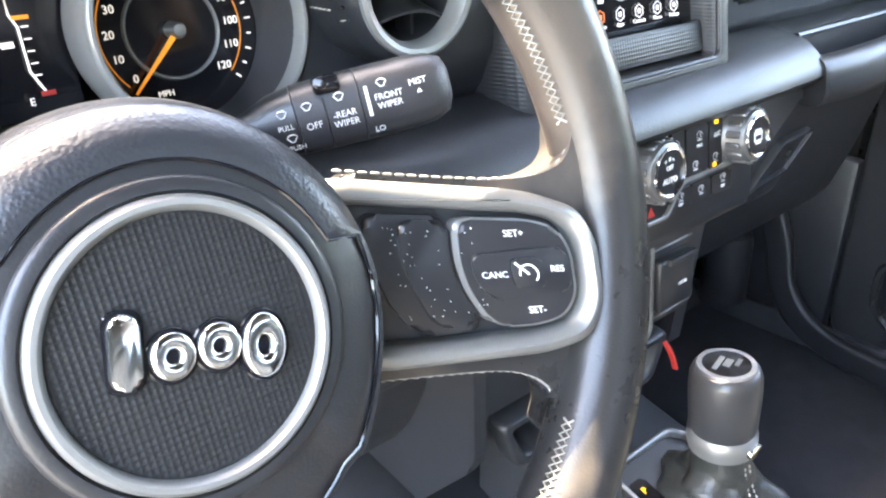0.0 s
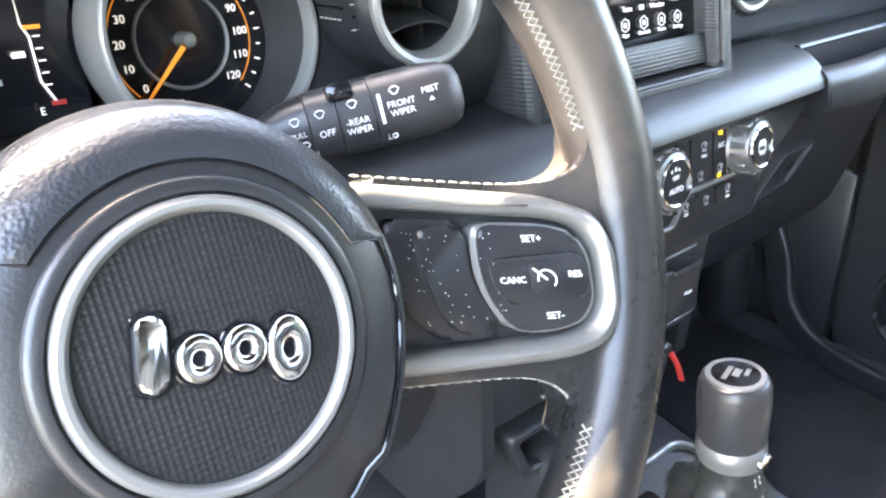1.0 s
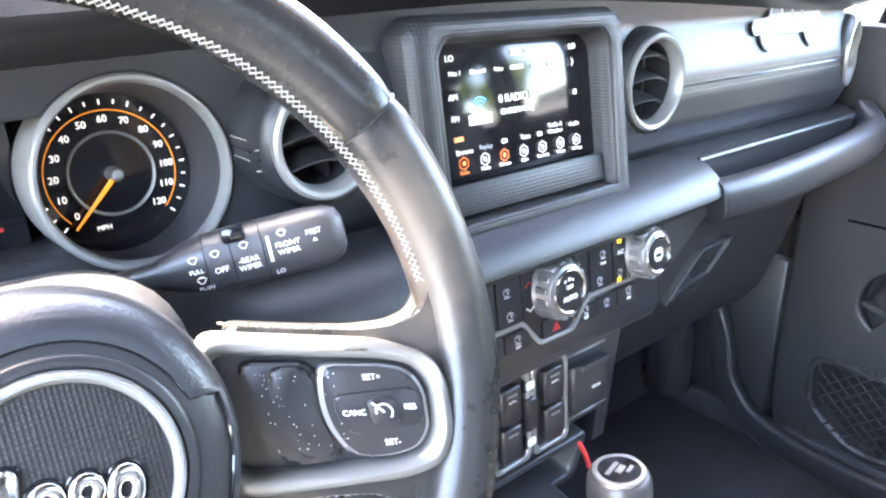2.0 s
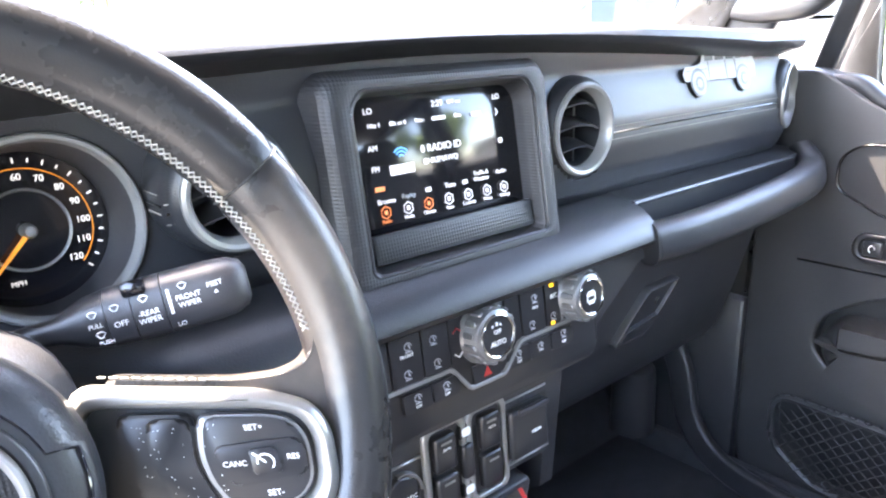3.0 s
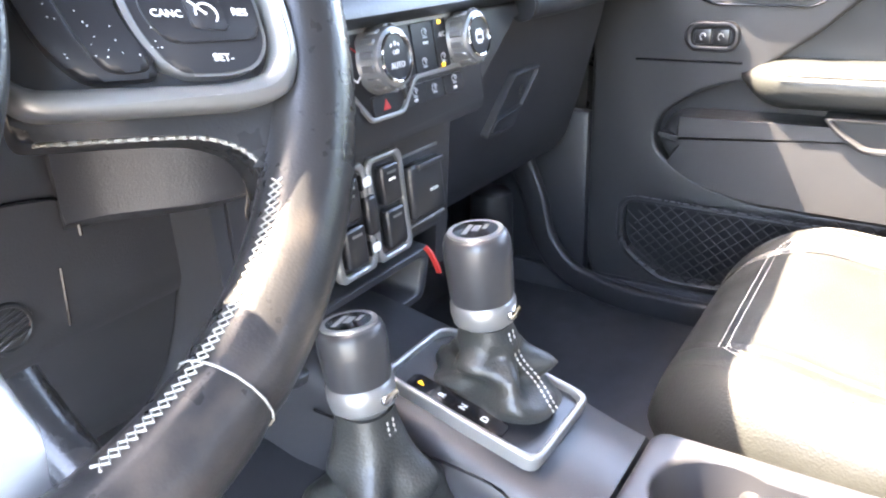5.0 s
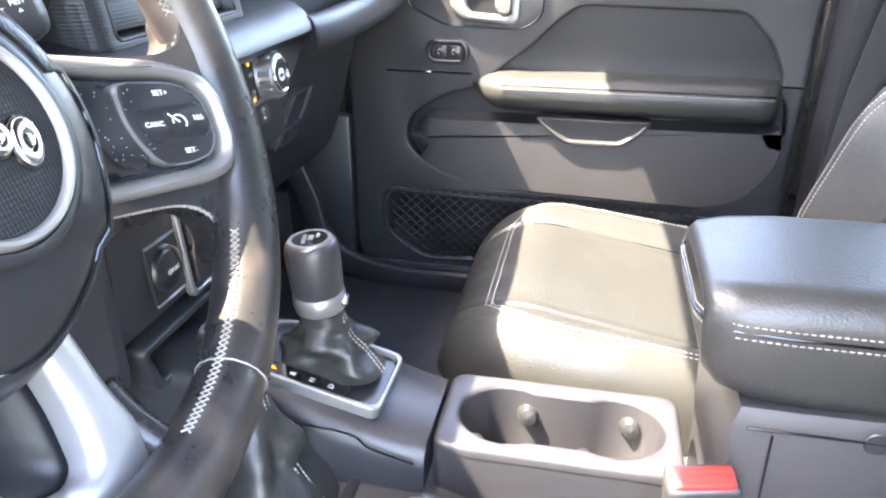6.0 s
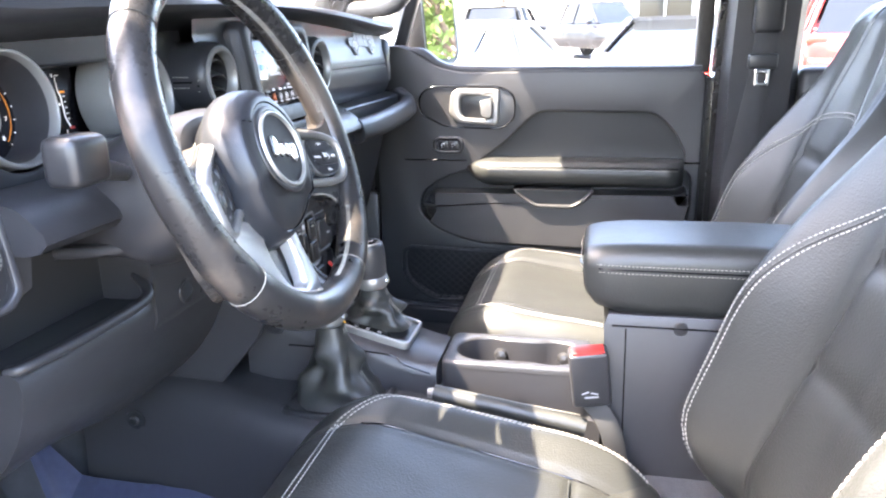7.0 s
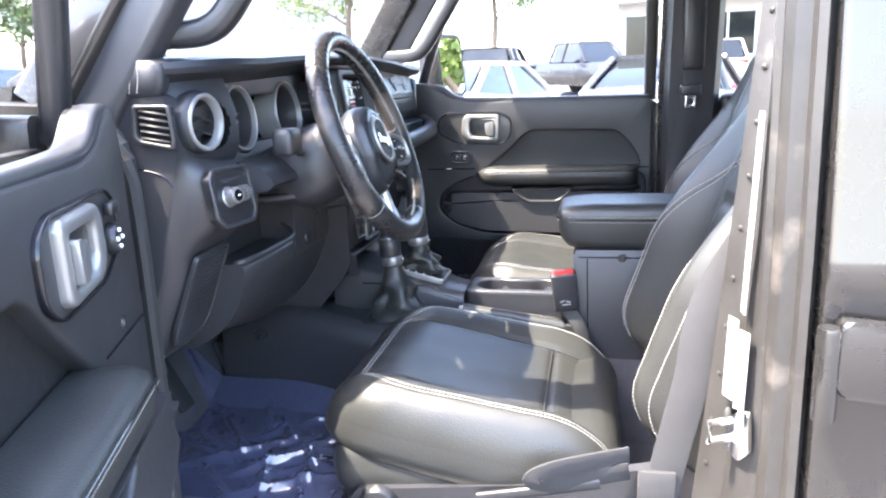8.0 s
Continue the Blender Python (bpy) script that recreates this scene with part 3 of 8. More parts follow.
    for x, y, dz in ((0.0985, 0.0080, -0.001), (0.0775, 0.0065, 0), (0.0620, 0.0055, -0.0006), (0.0500, 0.0045, -0.0016), (0.0520, -0.0070, -0.0010)):
        g = F @ T(x, y, dz)
        fan = [g @ Vector((0.0032 * math.cos(radians(q)), 0.0032 * math.sin(radians(q)) - 0.001, 0.0002)) for q in range(40, 141, 20)]
        loop = fan + [g @ Vector((-0.0008, -0.0012, 0.0002)), g @ Vector((0.0008, -0.0012, 0.0002))]
        part("wiper_icon", tube(loop, 0.0003, 4, closed=True), WHITE_INK, st)
    # turn-signal stalk, and the tilt lever below
    part("signal_stalk", join(tube([(-0.445, 0.13, 1.190), (-0.50, 0.115, 1.205), (-0.535, 0.105, 1.212)], 0.0085, 10, scale=[0.8, 1.0, 1.2]), box((-0.548, 0.112, 1.222), (0.048, 0.034, 0.042), 0.009, 3)), PLASTIC_DK, c, "black turn-signal stalk")
    part("tilt_lever", sweep(smooth_path([(-0.474, 0.205, 1.120), (-0.469, 0.170, 1.122), (-0.460, 0.135, 1.126), (-0.450, 0.100, 1.130)], 5), rrect(0.030, 0.012, 0.005, 3), cap=True), PLASTIC, c, "grey plastic tilt lever")


build_column()

# ---- dashboard ----
DX0, DX1 = -0.695, 0.675


def x_loft(rows, xs, taper=None):
    """A closed (y, z) section carried across the car at the given x."""
    return loft([[(x, y, z) for y, z in (rows(x) if callable(rows) else rows)] for x in xs])


def steps(a, b, n):
    return [a + (b - a) * i / n for i in range(n + 1)]


dash = thing("dashboard", (0, 0.25, 0.9), "black soft-touch dashboard with silver-ringed round vents", "dashboard")


def lip(x):
    """How far the upper edge stands towards the seats; the ends turn away."""
    e = max(0.0, x - 0.600) / 0.085 if x > 0 else max(0.0, -x - 0.56) / 0.14
    return 0.165 + 0.06 * e * e


def sag(x):
    """The crowned top falls away to both ends."""
    return -0.014 * min(1.0, abs(x) / 0.5) ** 2 - 0.008 * (max(0.0, abs(x) - 0.5) / 0.2) ** 2


def under(x):
    """Height of the lip's lower edge: thin in the middle, deep at the ends."""
    return 1.357 - 0.028 * min(1.0, abs(x) / 0.5) ** 1.5 - 0.006 * (max(0.0, abs(x) - 0.5) / 0.2) ** 2


def top_rows(x):
    y0, zb, dz = lip(x), under(x), sag(x)
    zt = 1.366 + dz
    return [(y0 + 0.012, zb), (y0 + 0.001, zb + (zt - zb) * 0.22), (y0 - 0.003, zb + (zt - zb) * 0.58), (y0 + 0.001, zt), (y0 + 0.014, zt + 0.004), (y0 + 0.06, zt + 0.006), (0.43, 1.358 + 0.6 * dz), (0.46, 1.340 + 0.6 * dz), (0.46, 1.290), (0.30, 1.290)]


part("top_pad", x_loft(top_rows, steps(DX0, DX1, 56)), DASH, dash, "black grained vinyl top pad")
part("defroster_grille", box((0, 0.405, 1.3620), (1.05, 0.030, 0.006), 0.002), PLASTIC_DK, dash)


def face_rows(x):
    y0 = lip(x) + 0.020
    lo = 1.192
    return [(y0 + 0.008, under(x) + 0.004), (y0 + 0.012, 1.320), (y0 + 0.004, 1.300), (y0 - 0.004, 1.275), (y0 - 0.007, 1.250), (y0 - 0.006, 1.225), (y0 + 0.002, 1.205), (y0 + 0.012, lo), (y0 + 0.10, lo), (y0 + 0.10, 1.31)]


# upper face, left of, between and right of the instruments
def dense(rows, n=6):
    """The same section with its sides divided."""
    def f(x):
        r = rows(x)
        return [(a[0] + (b[0] - a[0]) * k / n, a[1] + (b[1] - a[1]) * k / n) for a, b in zip(r, r[1:] + r[:1]) for k in range(n)]
    return f


def pierced(bm, holes, blocks=()):
    """Takes away the faces behind round vents and the screen."""
    dead = []
    for f in bm.faces:
        c = f.calc_center_median()
        if any((c.x - x) ** 2 + (c.z - z) ** 2 < r * r for x, z, r in holes) or any(a < c.x < b and p < c.z < q for a, b, p, q in blocks):
            dead.append(f)
    bmesh.ops.delete(bm, geom=dead, context="FACES")
    return bm


part("upper_panel", pierced(x_loft(dense(face_rows), steps(-0.205, DX1, 170)), [(-0.190, 1.270, 0.043), (0.175, 1.2705, 0.049), (0.630, 1.267, 0.047)], [(-0.112, 0.112, 1.185, 1.330)]), DASH, dash, "black stitched vinyl upper panel")
part("upper_panel", pierced(x_loft(dense(face_rows), steps(DX0 + 0.007, -0.572, 24)), [(-0.638, 1.2595, 0.045)]), DASH, dash, "black stitched vinyl upper panel")
seam_z = 1.262
for x0, x1 in ((0.222, 0.580), (-0.235, -0.222), (0.108, 0.126), (-0.578, -0.570)):
    line = [(x, lip(x) + 0.020 - 0.0065, seam_z) for x in steps(x0, x1, 14)]
    part("panel_seam", tube(line, 0.0011, 6), GLOSS_BLK, dash)
    for dz in (-0.0065, 0.0065):
        tagged(part("stitching", stitches([(x, y - 0.0012, z + dz) for x, y, z in line], 0.0052, 0.0036, 0.0005), THREAD, dash), kind="stuff")


def vent(x, y, z, yaw=0.0, pitch=0.0, r=0.0500, closed=False):
    """A round vent: dark housing, silver ring, curved vanes."""
    m = frame_m((x, y, z), (1, 0, 0), (0, 0, 1)) @ pose(0, 0, 0, pitch, yaw, 0)
    v = part("vent", lathe([(r + 0.0090, -0.050), (r + 0.0090, -0.016), (r + 0.0085, -0.003), (r + 0.0065, 0.003), (r + 0.003, 0.006), (r - 0.002, 0.005), (r - 0.004, -0.02), (r - 0.008, -0.05), (0.0, -0.052)], 56, m), DASH, dash, "black vent housing")
    part("vent_ring", lathe([(r + 0.0035, 0.003), (r + 0.0030, 0.0085), (r + 0.0008, 0.0100), (r - 0.0020, 0.0092), (r - 0.0048, 0.0045), (r - 0.0052, -0.003)], 64, m), RING, v, "satin silver vent ring")
    if closed:
        part("vane", lathe([(0.0, 0.004), (r * 0.6, 0.003), (r - 0.008, -0.002)], 40, m), PLASTIC, v, "closed grey vane")
        return v
    for k in (-0.5, 0.0, 0.5):
        hw = math.sqrt(max(0.0, 1 - k * k)) * (r - 0.007)
        pts = [(q * hw, k * r + 0.007 * (1 - q * q), -0.014 + 0.005 * (1 - q * q)) for q in steps(-1, 1, 10)]
        part("vane", sweep(pts, rrect(0.022, 0.0022, 0.001, 2), up=(0, 0.94, 0.34), m=m), PLASTIC_DK, v)
    part("vane", box((0.012, 0.0, -0.024), (0.003, 1.7 * r, 0.016), 0.001, 2, m), PLASTIC_DK, v)
    return v


vent(-0.190, 0.176, 1.270, 0, r=0.0360)
vent(0.175, 0.184, 1.2705, 0, r=0.0420)
vent(0.630, 0.1935, 1.267, 14, r=0.0415, closed=True)
vent(-0.638, 0.202, 1.2595, -6, r=0.0385)
# side defroster vent on the end
SV = frame_m((-0.694, 0.242, 1.259), (0, -1, -0.06), (0, -0.12, 1))
sv = part("side_vent", bezel(rpoly([(-0.032, 0.028), (0.026, 0.030), (0.033, -0.022), (0.030, -0.033), (-0.024, -0.026), (-0.032, -0.018)], 0.006), rpoly([(-0.026, 0.022), (0.021, 0.024), (0.027, -0.019), (0.025, -0.026), (-0.021, -0.020), (-0.026, -0.014)], 0.004), -0.002, 0.008, 0.002, SV), PLASTIC_DK, dash, "black slatted side vent")
part("vent_back", box((0, 0, 0.001), (0.056, 0.052, 0.002), 0, m=SV), GLOSS_BLK, sv)
for k in range(5):
    part("vane", box((0.0015 * k - 0.002, 0.018 - 0.0092 * k, 0.0035), (0.044, 0.0024, 0.008), 0.0008, 1, SV @ pose(0, 0, 0, 0, 0, -6)), RECESS_BLK, sv)
ye, de = lip(DX0), sag(DX0)
cap_line = [(ye + 0.008, 1.300), (ye + 0.002, 1.314), (ye - 0.001, 1.352 + de), (ye + 0.001, 1.364 + de), (ye + 0.014, 1.3690 + de), (ye + 0.06, 1.3715 + de), (0.43, 1.358 + 0.6 * de), (0.468, 1.340 + 0.6 * de), (0.470, 1.300)]
part("pad_end", loft([[(x, 0.34 + (y - 0.34) * f, 1.335 + (z - 1.335) * f) for y, z in cap_line] for x, f in ((-0.7005, 0.94), (-0.6990, 0.985), (-0.6950, 1.0), (-0.680, 1.0))]), DASH, dash, "stitched end of the top pad", smooth=60)

# ---- instrument cluster ----
cl = thing("instrument_cluster", (-0.388, 0.25, 1.19), "dark instrument cluster with two silver-ringed gauges", "gauges")
CL_M = frame_m((-0.3925, 0.2160, 1.2550), (1, 0, 0), (0, 0.10, 1))
BIG, SMALL, HALF = 0.0585, 0.0540, 0.0975


def cluster_opening(d=0.0):
    """Two round gauge wells joined by the display between them."""
    out = []
    for cx, r, a0, a1 in ((HALF, BIG + d, -138, 138), (-HALF, SMALL + d, 46, 314)):
        out += [(cx + r * math.cos(radians(q)), r * math.sin(radians(q)) + (0.002 if cx > 0 else -0.001)) for q in steps(a0, a1, 46)]
    return out


part("cluster_panel", plate_with_holes(rrect(0.400, 0.170, 0.02, 6, 0.004, 0.008), [cluster_opening()], 0.010, 0.003, CL_M @ T(0, 0, -0.010), 3), DASH, cl, "black vinyl cluster panel")
part("well_wall", loft([[(x, y, z) for x, y in cluster_opening(d)] for z, d in ((-0.002, 0.0012), (-0.030, 0.0), (-0.066, -0.002))], cap=False, m=CL_M), PLASTIC_DK, cl)
part("backplate", box((-0.3925, 0.282, 1.252), (0.33, 0.008, 0.128), 0.002), GLOSS_BLK, cl, "gloss black cluster face")
part("display_glass", box((-0.3925, 0.2640, 1.2545), (0.085, 0.003, 0.084), 0.001, 1), GLOSS_BLK, cl, "dark cluster display")
for z in (1.2595, 1.2725):
    wall = -0.190 - math.sqrt(0.0456 ** 2 - (z - 1.270) ** 2)
    tagged(part("stitching", stitches([(wall, y, z) for y in (0.2105, 0.1995, 0.1880)], 0.0046, 0.0034, 0.0006), THREAD, cl), kind="stuff")
part("panel_groove", tube([(-0.2358, y, 1.266) for y in (0.2110, 0.1860)], 0.0008, 5), GLOSS_BLK, cl)
GAUGE_F = (1, 0, 0), (0, 0.10, 1)


def gauge(x, z, big, numbers, a0, a1, unit, needle):
    """A gauge sunk in its well: bright rim in front, dark sloping wall, printed face behind."""
    m = frame_m((x, 0.2560, z), *GAUGE_F)
    d = 0.0445
    g = part("gauge", lathe([(0.0, 0.0), (big - 0.006, 0.0)], 64, m), GLOSS_BLK, cl, "black gauge face with orange ring")
    rim = m @ T(0.004, 0.0025, 0)
    part("gauge_ring", lathe([(big - 0.0044, d - 0.010), (big - 0.0034, d - 0.0022), (big - 0.0022, d - 0.0002), (big - 0.0004, d), (big + 0.0010, d - 0.0012), (big + 0.0016, d - 0.004), (big + 0.0016, 0.0)], 80, rim), RING, g, "satin silver gauge ring")
    wall = loft([[m @ Vector((r * math.cos(radians(q)) + e, r * math.sin(radians(q)) + e * 0.6, h)) for q in range(0, 360, 5)] for r, h, e in ((big - 0.0075, 0.0005, 0.0), (big - 0.0068, 0.014, 0.001), (big - 0.0042, d - 0.009, 0.004))], cap=False)
    part("gauge_wall", wall, PLASTIC, g, "grey sloping gauge wall")
    part("dial_ring", lathe([(0.0252, 0.0004), (0.0256, 0.0020), (0.0268, 0.0024), (0.0274, 0.0004)], 64, m), SILVER, g)
    arc = [m @ Vector((0.0400 * math.cos(radians(a)), 0.0400 * math.sin(radians(a)), 0.001)) for a in steps(a0, a1, 60)]
    part("scale_line", tube(arc, 0.00035, 4), ORANGE, g, "orange scale line")
    n = len(numbers)
    ticks = []
    for i in range(2 * n - 1):
        a = radians(a0 + (a1 - a0) * i / (2 * n - 2))
        ticks.append((0.0452 * math.cos(a), 0.0452 * math.sin(a), 0.0034 if i % 2 == 0 else 0.0026, 0.0009, math.degrees(a)))
    bars(ticks, m @ T(0, 0, 0.0012), LIT_DIAL, g, "tick")
    for i, t in enumerate(numbers):
        a = radians(a0 + (a1 - a0) * i / (n - 1))
        letters(t, 0.0062, m @ T(0.0345 * math.cos(a), 0.0345 * math.sin(a), 0.001), LIT_DIAL, g)
    if unit:
        letters(unit, 0.0046, m @ T(-0.0110, -0.0335, 0.001), LIT_DIAL, g)
    a = radians(needle)
    tip = Vector((0.0420 * math.cos(a), 0.0420 * math.sin(a), 0.006))
    part("needle", sweep([Vector((0, 0, 0.009)), tip], rrect(0.0024, 0.0010, 0.0004, 2), up=(0, 0, 1), m=m, scale=[1.4, 0.6]), ORANGE, g, "orange needle")
    part("needle_hub", lathe([(0.0, 0.0130), (0.0032, 0.0125), (0.0045, 0.010), (0.0048, 0.0)], 24, m), SILVER, g)
    return g


gauge(-0.2985, 1.2503, 0.0580, [str(v) for v in range(0, 121, 10)], 222, -42, "MPH", 227)
gauge(-0.4935, 1.2510, 0.0530, [str(v) for v in range(0, 9)], 222, -42, "", 215)
# centre display: fuel scale, temperature
M_D = frame_m((-0.389, 0.2600, 1.2545), *GAUGE_F)
part("fuel_scale", tube([M_D @ Vector(p) for p in ((0.0185, 0.028, 0), (0.0130, 0.028, 0), (0.0130, 0.012, 0), (0.0155, 0.006, 0), (0.0155, -0.016, 0), (0.021, -0.0285, 0))], 0.0007, 4), LIT_DIAL, cl, "white fuel scale")
bars([(0.0175, 0.0105, 0.0080, 0.0020, 0)], M_D @ T(0, 0, 0.001), ORANGE, cl, "needle", "orange fuel pointer")
bars([(0.021, -0.0275, 0.007, 0.0026, 0)], M_D @ T(0, 0, 0.001), RED, cl, "marking", "red empty mark")
bars([(0.0185, 0.012 - 0.006 * k, 0.0035, 0.0007, 0) for k in range(1, 6)], M_D @ T(0, 0, 0.001), LIT_DIAL, cl, "tick")
letters("F", 0.0055, M_D @ T(0.0085, 0.0275, 0.001), LIT_DIAL, cl)
letters("E", 0.0055, M_D @ T(0.0125, -0.031, 0.001), LIT_DIAL, cl)
letters("90°F", 0.0070, M_D @ T(0.004, 0.048, 0.001), LIT_DIAL, cl)
bars([(0.0085, -0.002, 0.006, 0.003, 0), (0.0065, -0.002, 0.003, 0.0015, 0)], M_D @ T(0, 0, 0.001), LIT_DIAL, cl, "pump_icon")
for x, y, w in ((-0.035, 0.028, 0.008), (-0.015, 0.030, 0.008), (-0.032, 0.016, 0.006), (-0.010, -0.014, 0.016)):
    bars([(x, y, w, 0.003, 0)], M_D @ T(0, 0, 0.001), GREY_INK, cl)
bars([(-0.012, 0.008, 0.010, 0.004, 0)], M_D @ T(0, 0, 0.001), AMBER, cl, "warning_lamp", "amber warning lamp")

# wagon outline sticker on the passenger side
SK = frame_m((0.447, 0.1896, 1.312), (1, 0, 0), (0, 0.28, 1))
sticker = thing("sticker", (0.44, 0.17, 1.28), "white outline sticker of an old wagon on the dash", "sticker")
STICK = mat("white vinyl sticker", (0.32, 0.32, 0.325), 0.6, vary=0.05)


def mark(pts, r=0.0011, closed=False):
    part("sticker_line", tube([SK @ Vector((x * 1.55, y * 1.25, 0)) for x, y in pts], r, 4, closed=closed), STICK, sticker)


def patch(pts, h, material, name="sticker_patch"):
    part(name, prism([(x * 1.55, y * 1.25) for x, y in pts], h, 0, 1, SK), material, sticker, smooth=0)


def disc(cx, cy, r):
    return [(cx + r * math.cos(radians(a)), cy + r * 1.2 * math.sin(radians(a))) for a in range(0, 360, 20)]


patch([(-0.052, -0.008), (0.052, -0.010), (0.055, 0.003), (0.053, 0.007), (-0.026, 0.008), (-0.034, 0.006), (-0.050, 0.005), (-0.054, -0.001)], 0.0006, STICK)
patch([(-0.028, 0.007), (0.053, 0.007), (0.048, 0.021), (0.040, 0.023), (-0.014, 0.023), (-0.021, 0.020)], 0.0006, STICK)
mark([(-0.028, 0.0270), (0.044, 0.0275)], 0.0011)
mark([(0.030, 0.0235), (0.030, 0.0275)], 0.0009)
for x0, x1 in ((-0.022, -0.010), (-0.007, 0.006), (0.009, 0.021), (0.024, 0.034), (0.037, 0.046)):
    patch([(x0, 0.0092), (x1, 0.0092), (x1, 0.0195), (x0 + 0.003, 0.0195)], 0.0009, DASH, "sticker_window")
for x in (-0.034, 0.033):
    patch(disc(x, -0.0100, 0.0112), 0.0009, DASH, "sticker_gap")
    patch(disc(x, -0.0110, 0.0094), 0.0012, STICK, "sticker_wheel")
    patch(disc(x, -0.0110, 0.0058), 0.0015, DASH, "sticker_gap")
    patch(disc(x, -0.0110, 0.0032), 0.0018, STICK, "sticker_wheel")
for x in (0.0075, 0.0225, -0.018):
    patch([(x - 0.0004, -0.008), (x + 0.0004, -0.008), (x + 0.0004, 0.009), (x - 0.0004, 0.009)], 0.0009, DASH, "sticker_gap")
patch([(-0.050, 0.0008), (-0.020, 0.0014), (-0.020, 0.0022), (-0.050, 0.0014)], 0.0009, DASH, "sticker_gap")

# ---- screen surround and screen ----
SC = frame_m((-0.003, 0.166, 1.262), (1, 0, 0), (0, 0.16, 1))
radio = thing("infotainment_unit", (0, 0.16, 1.18), "black textured screen surround with a lit touch screen", "car screen")
def octo(w, top, bot, r=0.014):
    return rpoly([(-w + 0.010, top), (w - 0.010, top), (w, top - 0.012), (w, bot + 0.004), (w - 0.004, bot), (-w + 0.004, bot), (-w, bot + 0.004), (-w, top - 0.012)], r, 6)


loops = [(octo(0.124, 0.082, -0.092), -0.050), (octo(0.124, 0.083, -0.092), -0.024), (octo(0.119, 0.081, -0.088), -0.006), (octo(0.114, 0.078, -0.084), 0.0015), (octo(0.108, 0.0735, -0.079), 0.0045), (octo(0.100, 0.0675, -0.0735), 0.0050), (octo(0.0945, 0.0640, -0.0700), 0.0030), (octo(0.0905, 0.0620, -0.0675), -0.006), (octo(0.088, 0.0610, -0.0660), -0.0155)]
part("surround", loft([[(x, y, z) for x, y in lp] for lp, z in loops], cap=False, m=SC), MATRIX_BLK, radio, "dimpled black plastic surround")
part("surround_edge", tube([SC @ Vector((x, y, 0.0042)) for x, y in octo(0.0970, 0.0655, -0.0715)], 0.0016, 6, closed=True), PLASTIC, radio)
part("glass", box((0, 0.010, -0.0170), (0.180, 0.108, 0.004), 0.002, 2, SC), GLOSS_BLK, radio, "gloss black screen glass")
part("lower_panel", box((0, -0.0525, -0.0140), (0.176, 0.0235, 0.008), 0.002, 2, SC @ pose(0, 0, 0, -6)), MATRIX_BLK, radio, "dimpled black panel under the screen")
# besides the lit page, the glow holds the haze reflected on the glass
SCREEN = mat("dark blue lit screen", (0.01, 0.012, 0.03), 0.24, spec=0.12, emit=0.030, emit_color=(0.10, 0.13, 0.30), vary=0, rough_vary=0)
LIT = mat("white screen print", (0.8, 0.8, 0.85), 0.4, emit=0.020, emit_color=(0.85, 0.9, 1), vary=0, rough_vary=0)
LIT_O = mat("orange screen print", (0.9, 0.25, 0.08), 0.4, emit=0.018, emit_color=(1, 0.3, 0.1), vary=0, rough_vary=0)
LIT_B = mat("blue screen print", (0.1, 0.4, 0.9), 0.4, emit=0.03, emit_color=(0.15, 0.5, 1), vary=0, rough_vary=0)
part("display", box((-0.002, 0.0105, -0.0146), (0.157, 0.094, 0.001), 0), SCREEN, radio, "dark blue radio page")
D = SC @ T(-0.002, 0.0105, -0.0139)
for s, sz, x, y, mt in (("LO", 0.0065, -0.068, 0.040, LIT), ("LO", 0.0065, 0.068, 0.0405, LIT), ("2:29", 0.0072, 0.001, 0.0405, LIT), ("90°F out", 0.0042, 0.019, 0.0405, LIT),
                        ("Hits 1", 0.0050, -0.064, 0.029, LIT), ("80s on 8", 0.0046, -0.041, 0.029, LIT), ("Pulse", 0.0046, -0.019, 0.029, LIT), ("Elvis", 0.0046, 0.022, 0.029, LIT),
                        ("AM", 0.0062, -0.068, 0.012, LIT), ("FM", 0.0062, -0.068, -0.004, LIT), ("0 RADIO ID", 0.0085, 0.000, 0.006, LIT), ("GHR2MAWQ", 0.0064, -0.002, -0.004, LIT),
                        ("Browse", 0.0056, -0.062, -0.029, LIT), ("Replay", 0.0052, -0.040, -0.028, GREY_INK), ("Tune", 0.0056, 0.004, -0.0265, LIT), ("Traffic &\nWeather", 0.0050, 0.040, -0.024, LIT), ("Audio", 0.0052, 0.064, -0.0235, LIT),
                        ("Radio", 0.0040, -0.064, -0.0445, LIT_O), ("Media", 0.0040, -0.042, -0.0445, LIT), ("Climate", 0.0040, -0.021, -0.0445, LIT), ("Apps", 0.0040, 0.001, -0.0445, LIT), ("Controls", 0.0040, 0.023, -0.0445, LIT), ("Phone", 0.0040, 0.045, -0.0445, LIT), ("Settings", 0.0040, 0.066, -0.0445, LIT)):
    letters(s, sz, D @ T(x, y, 0.0003), mt, radio)
bars([(0.001, 0.029, 0.014, 0.003, 0), (0.043, 0.0285, 0.010, 0.003, 0), (0.068, 0.003, 0.004, 0.004, 0), (-0.0425, -0.0065, 0.024, 0.0075, 0)], D, LIT, radio, "screen_mark")
bars([(-0.0665, -0.019, 0.009, 0.0035, 0)], D, LIT_O, radio, "screen_mark")
for r in (0.003, 0.0058, 0.0084):
    part("wave_icon", tube([D @ Vector((-0.042 + r * math.cos(radians(a)), 0.0015 + r * math.sin(radians(a)), 0.0003)) for a in range(40, 141, 20)], 0.0006, 4), LIT_B, radio)
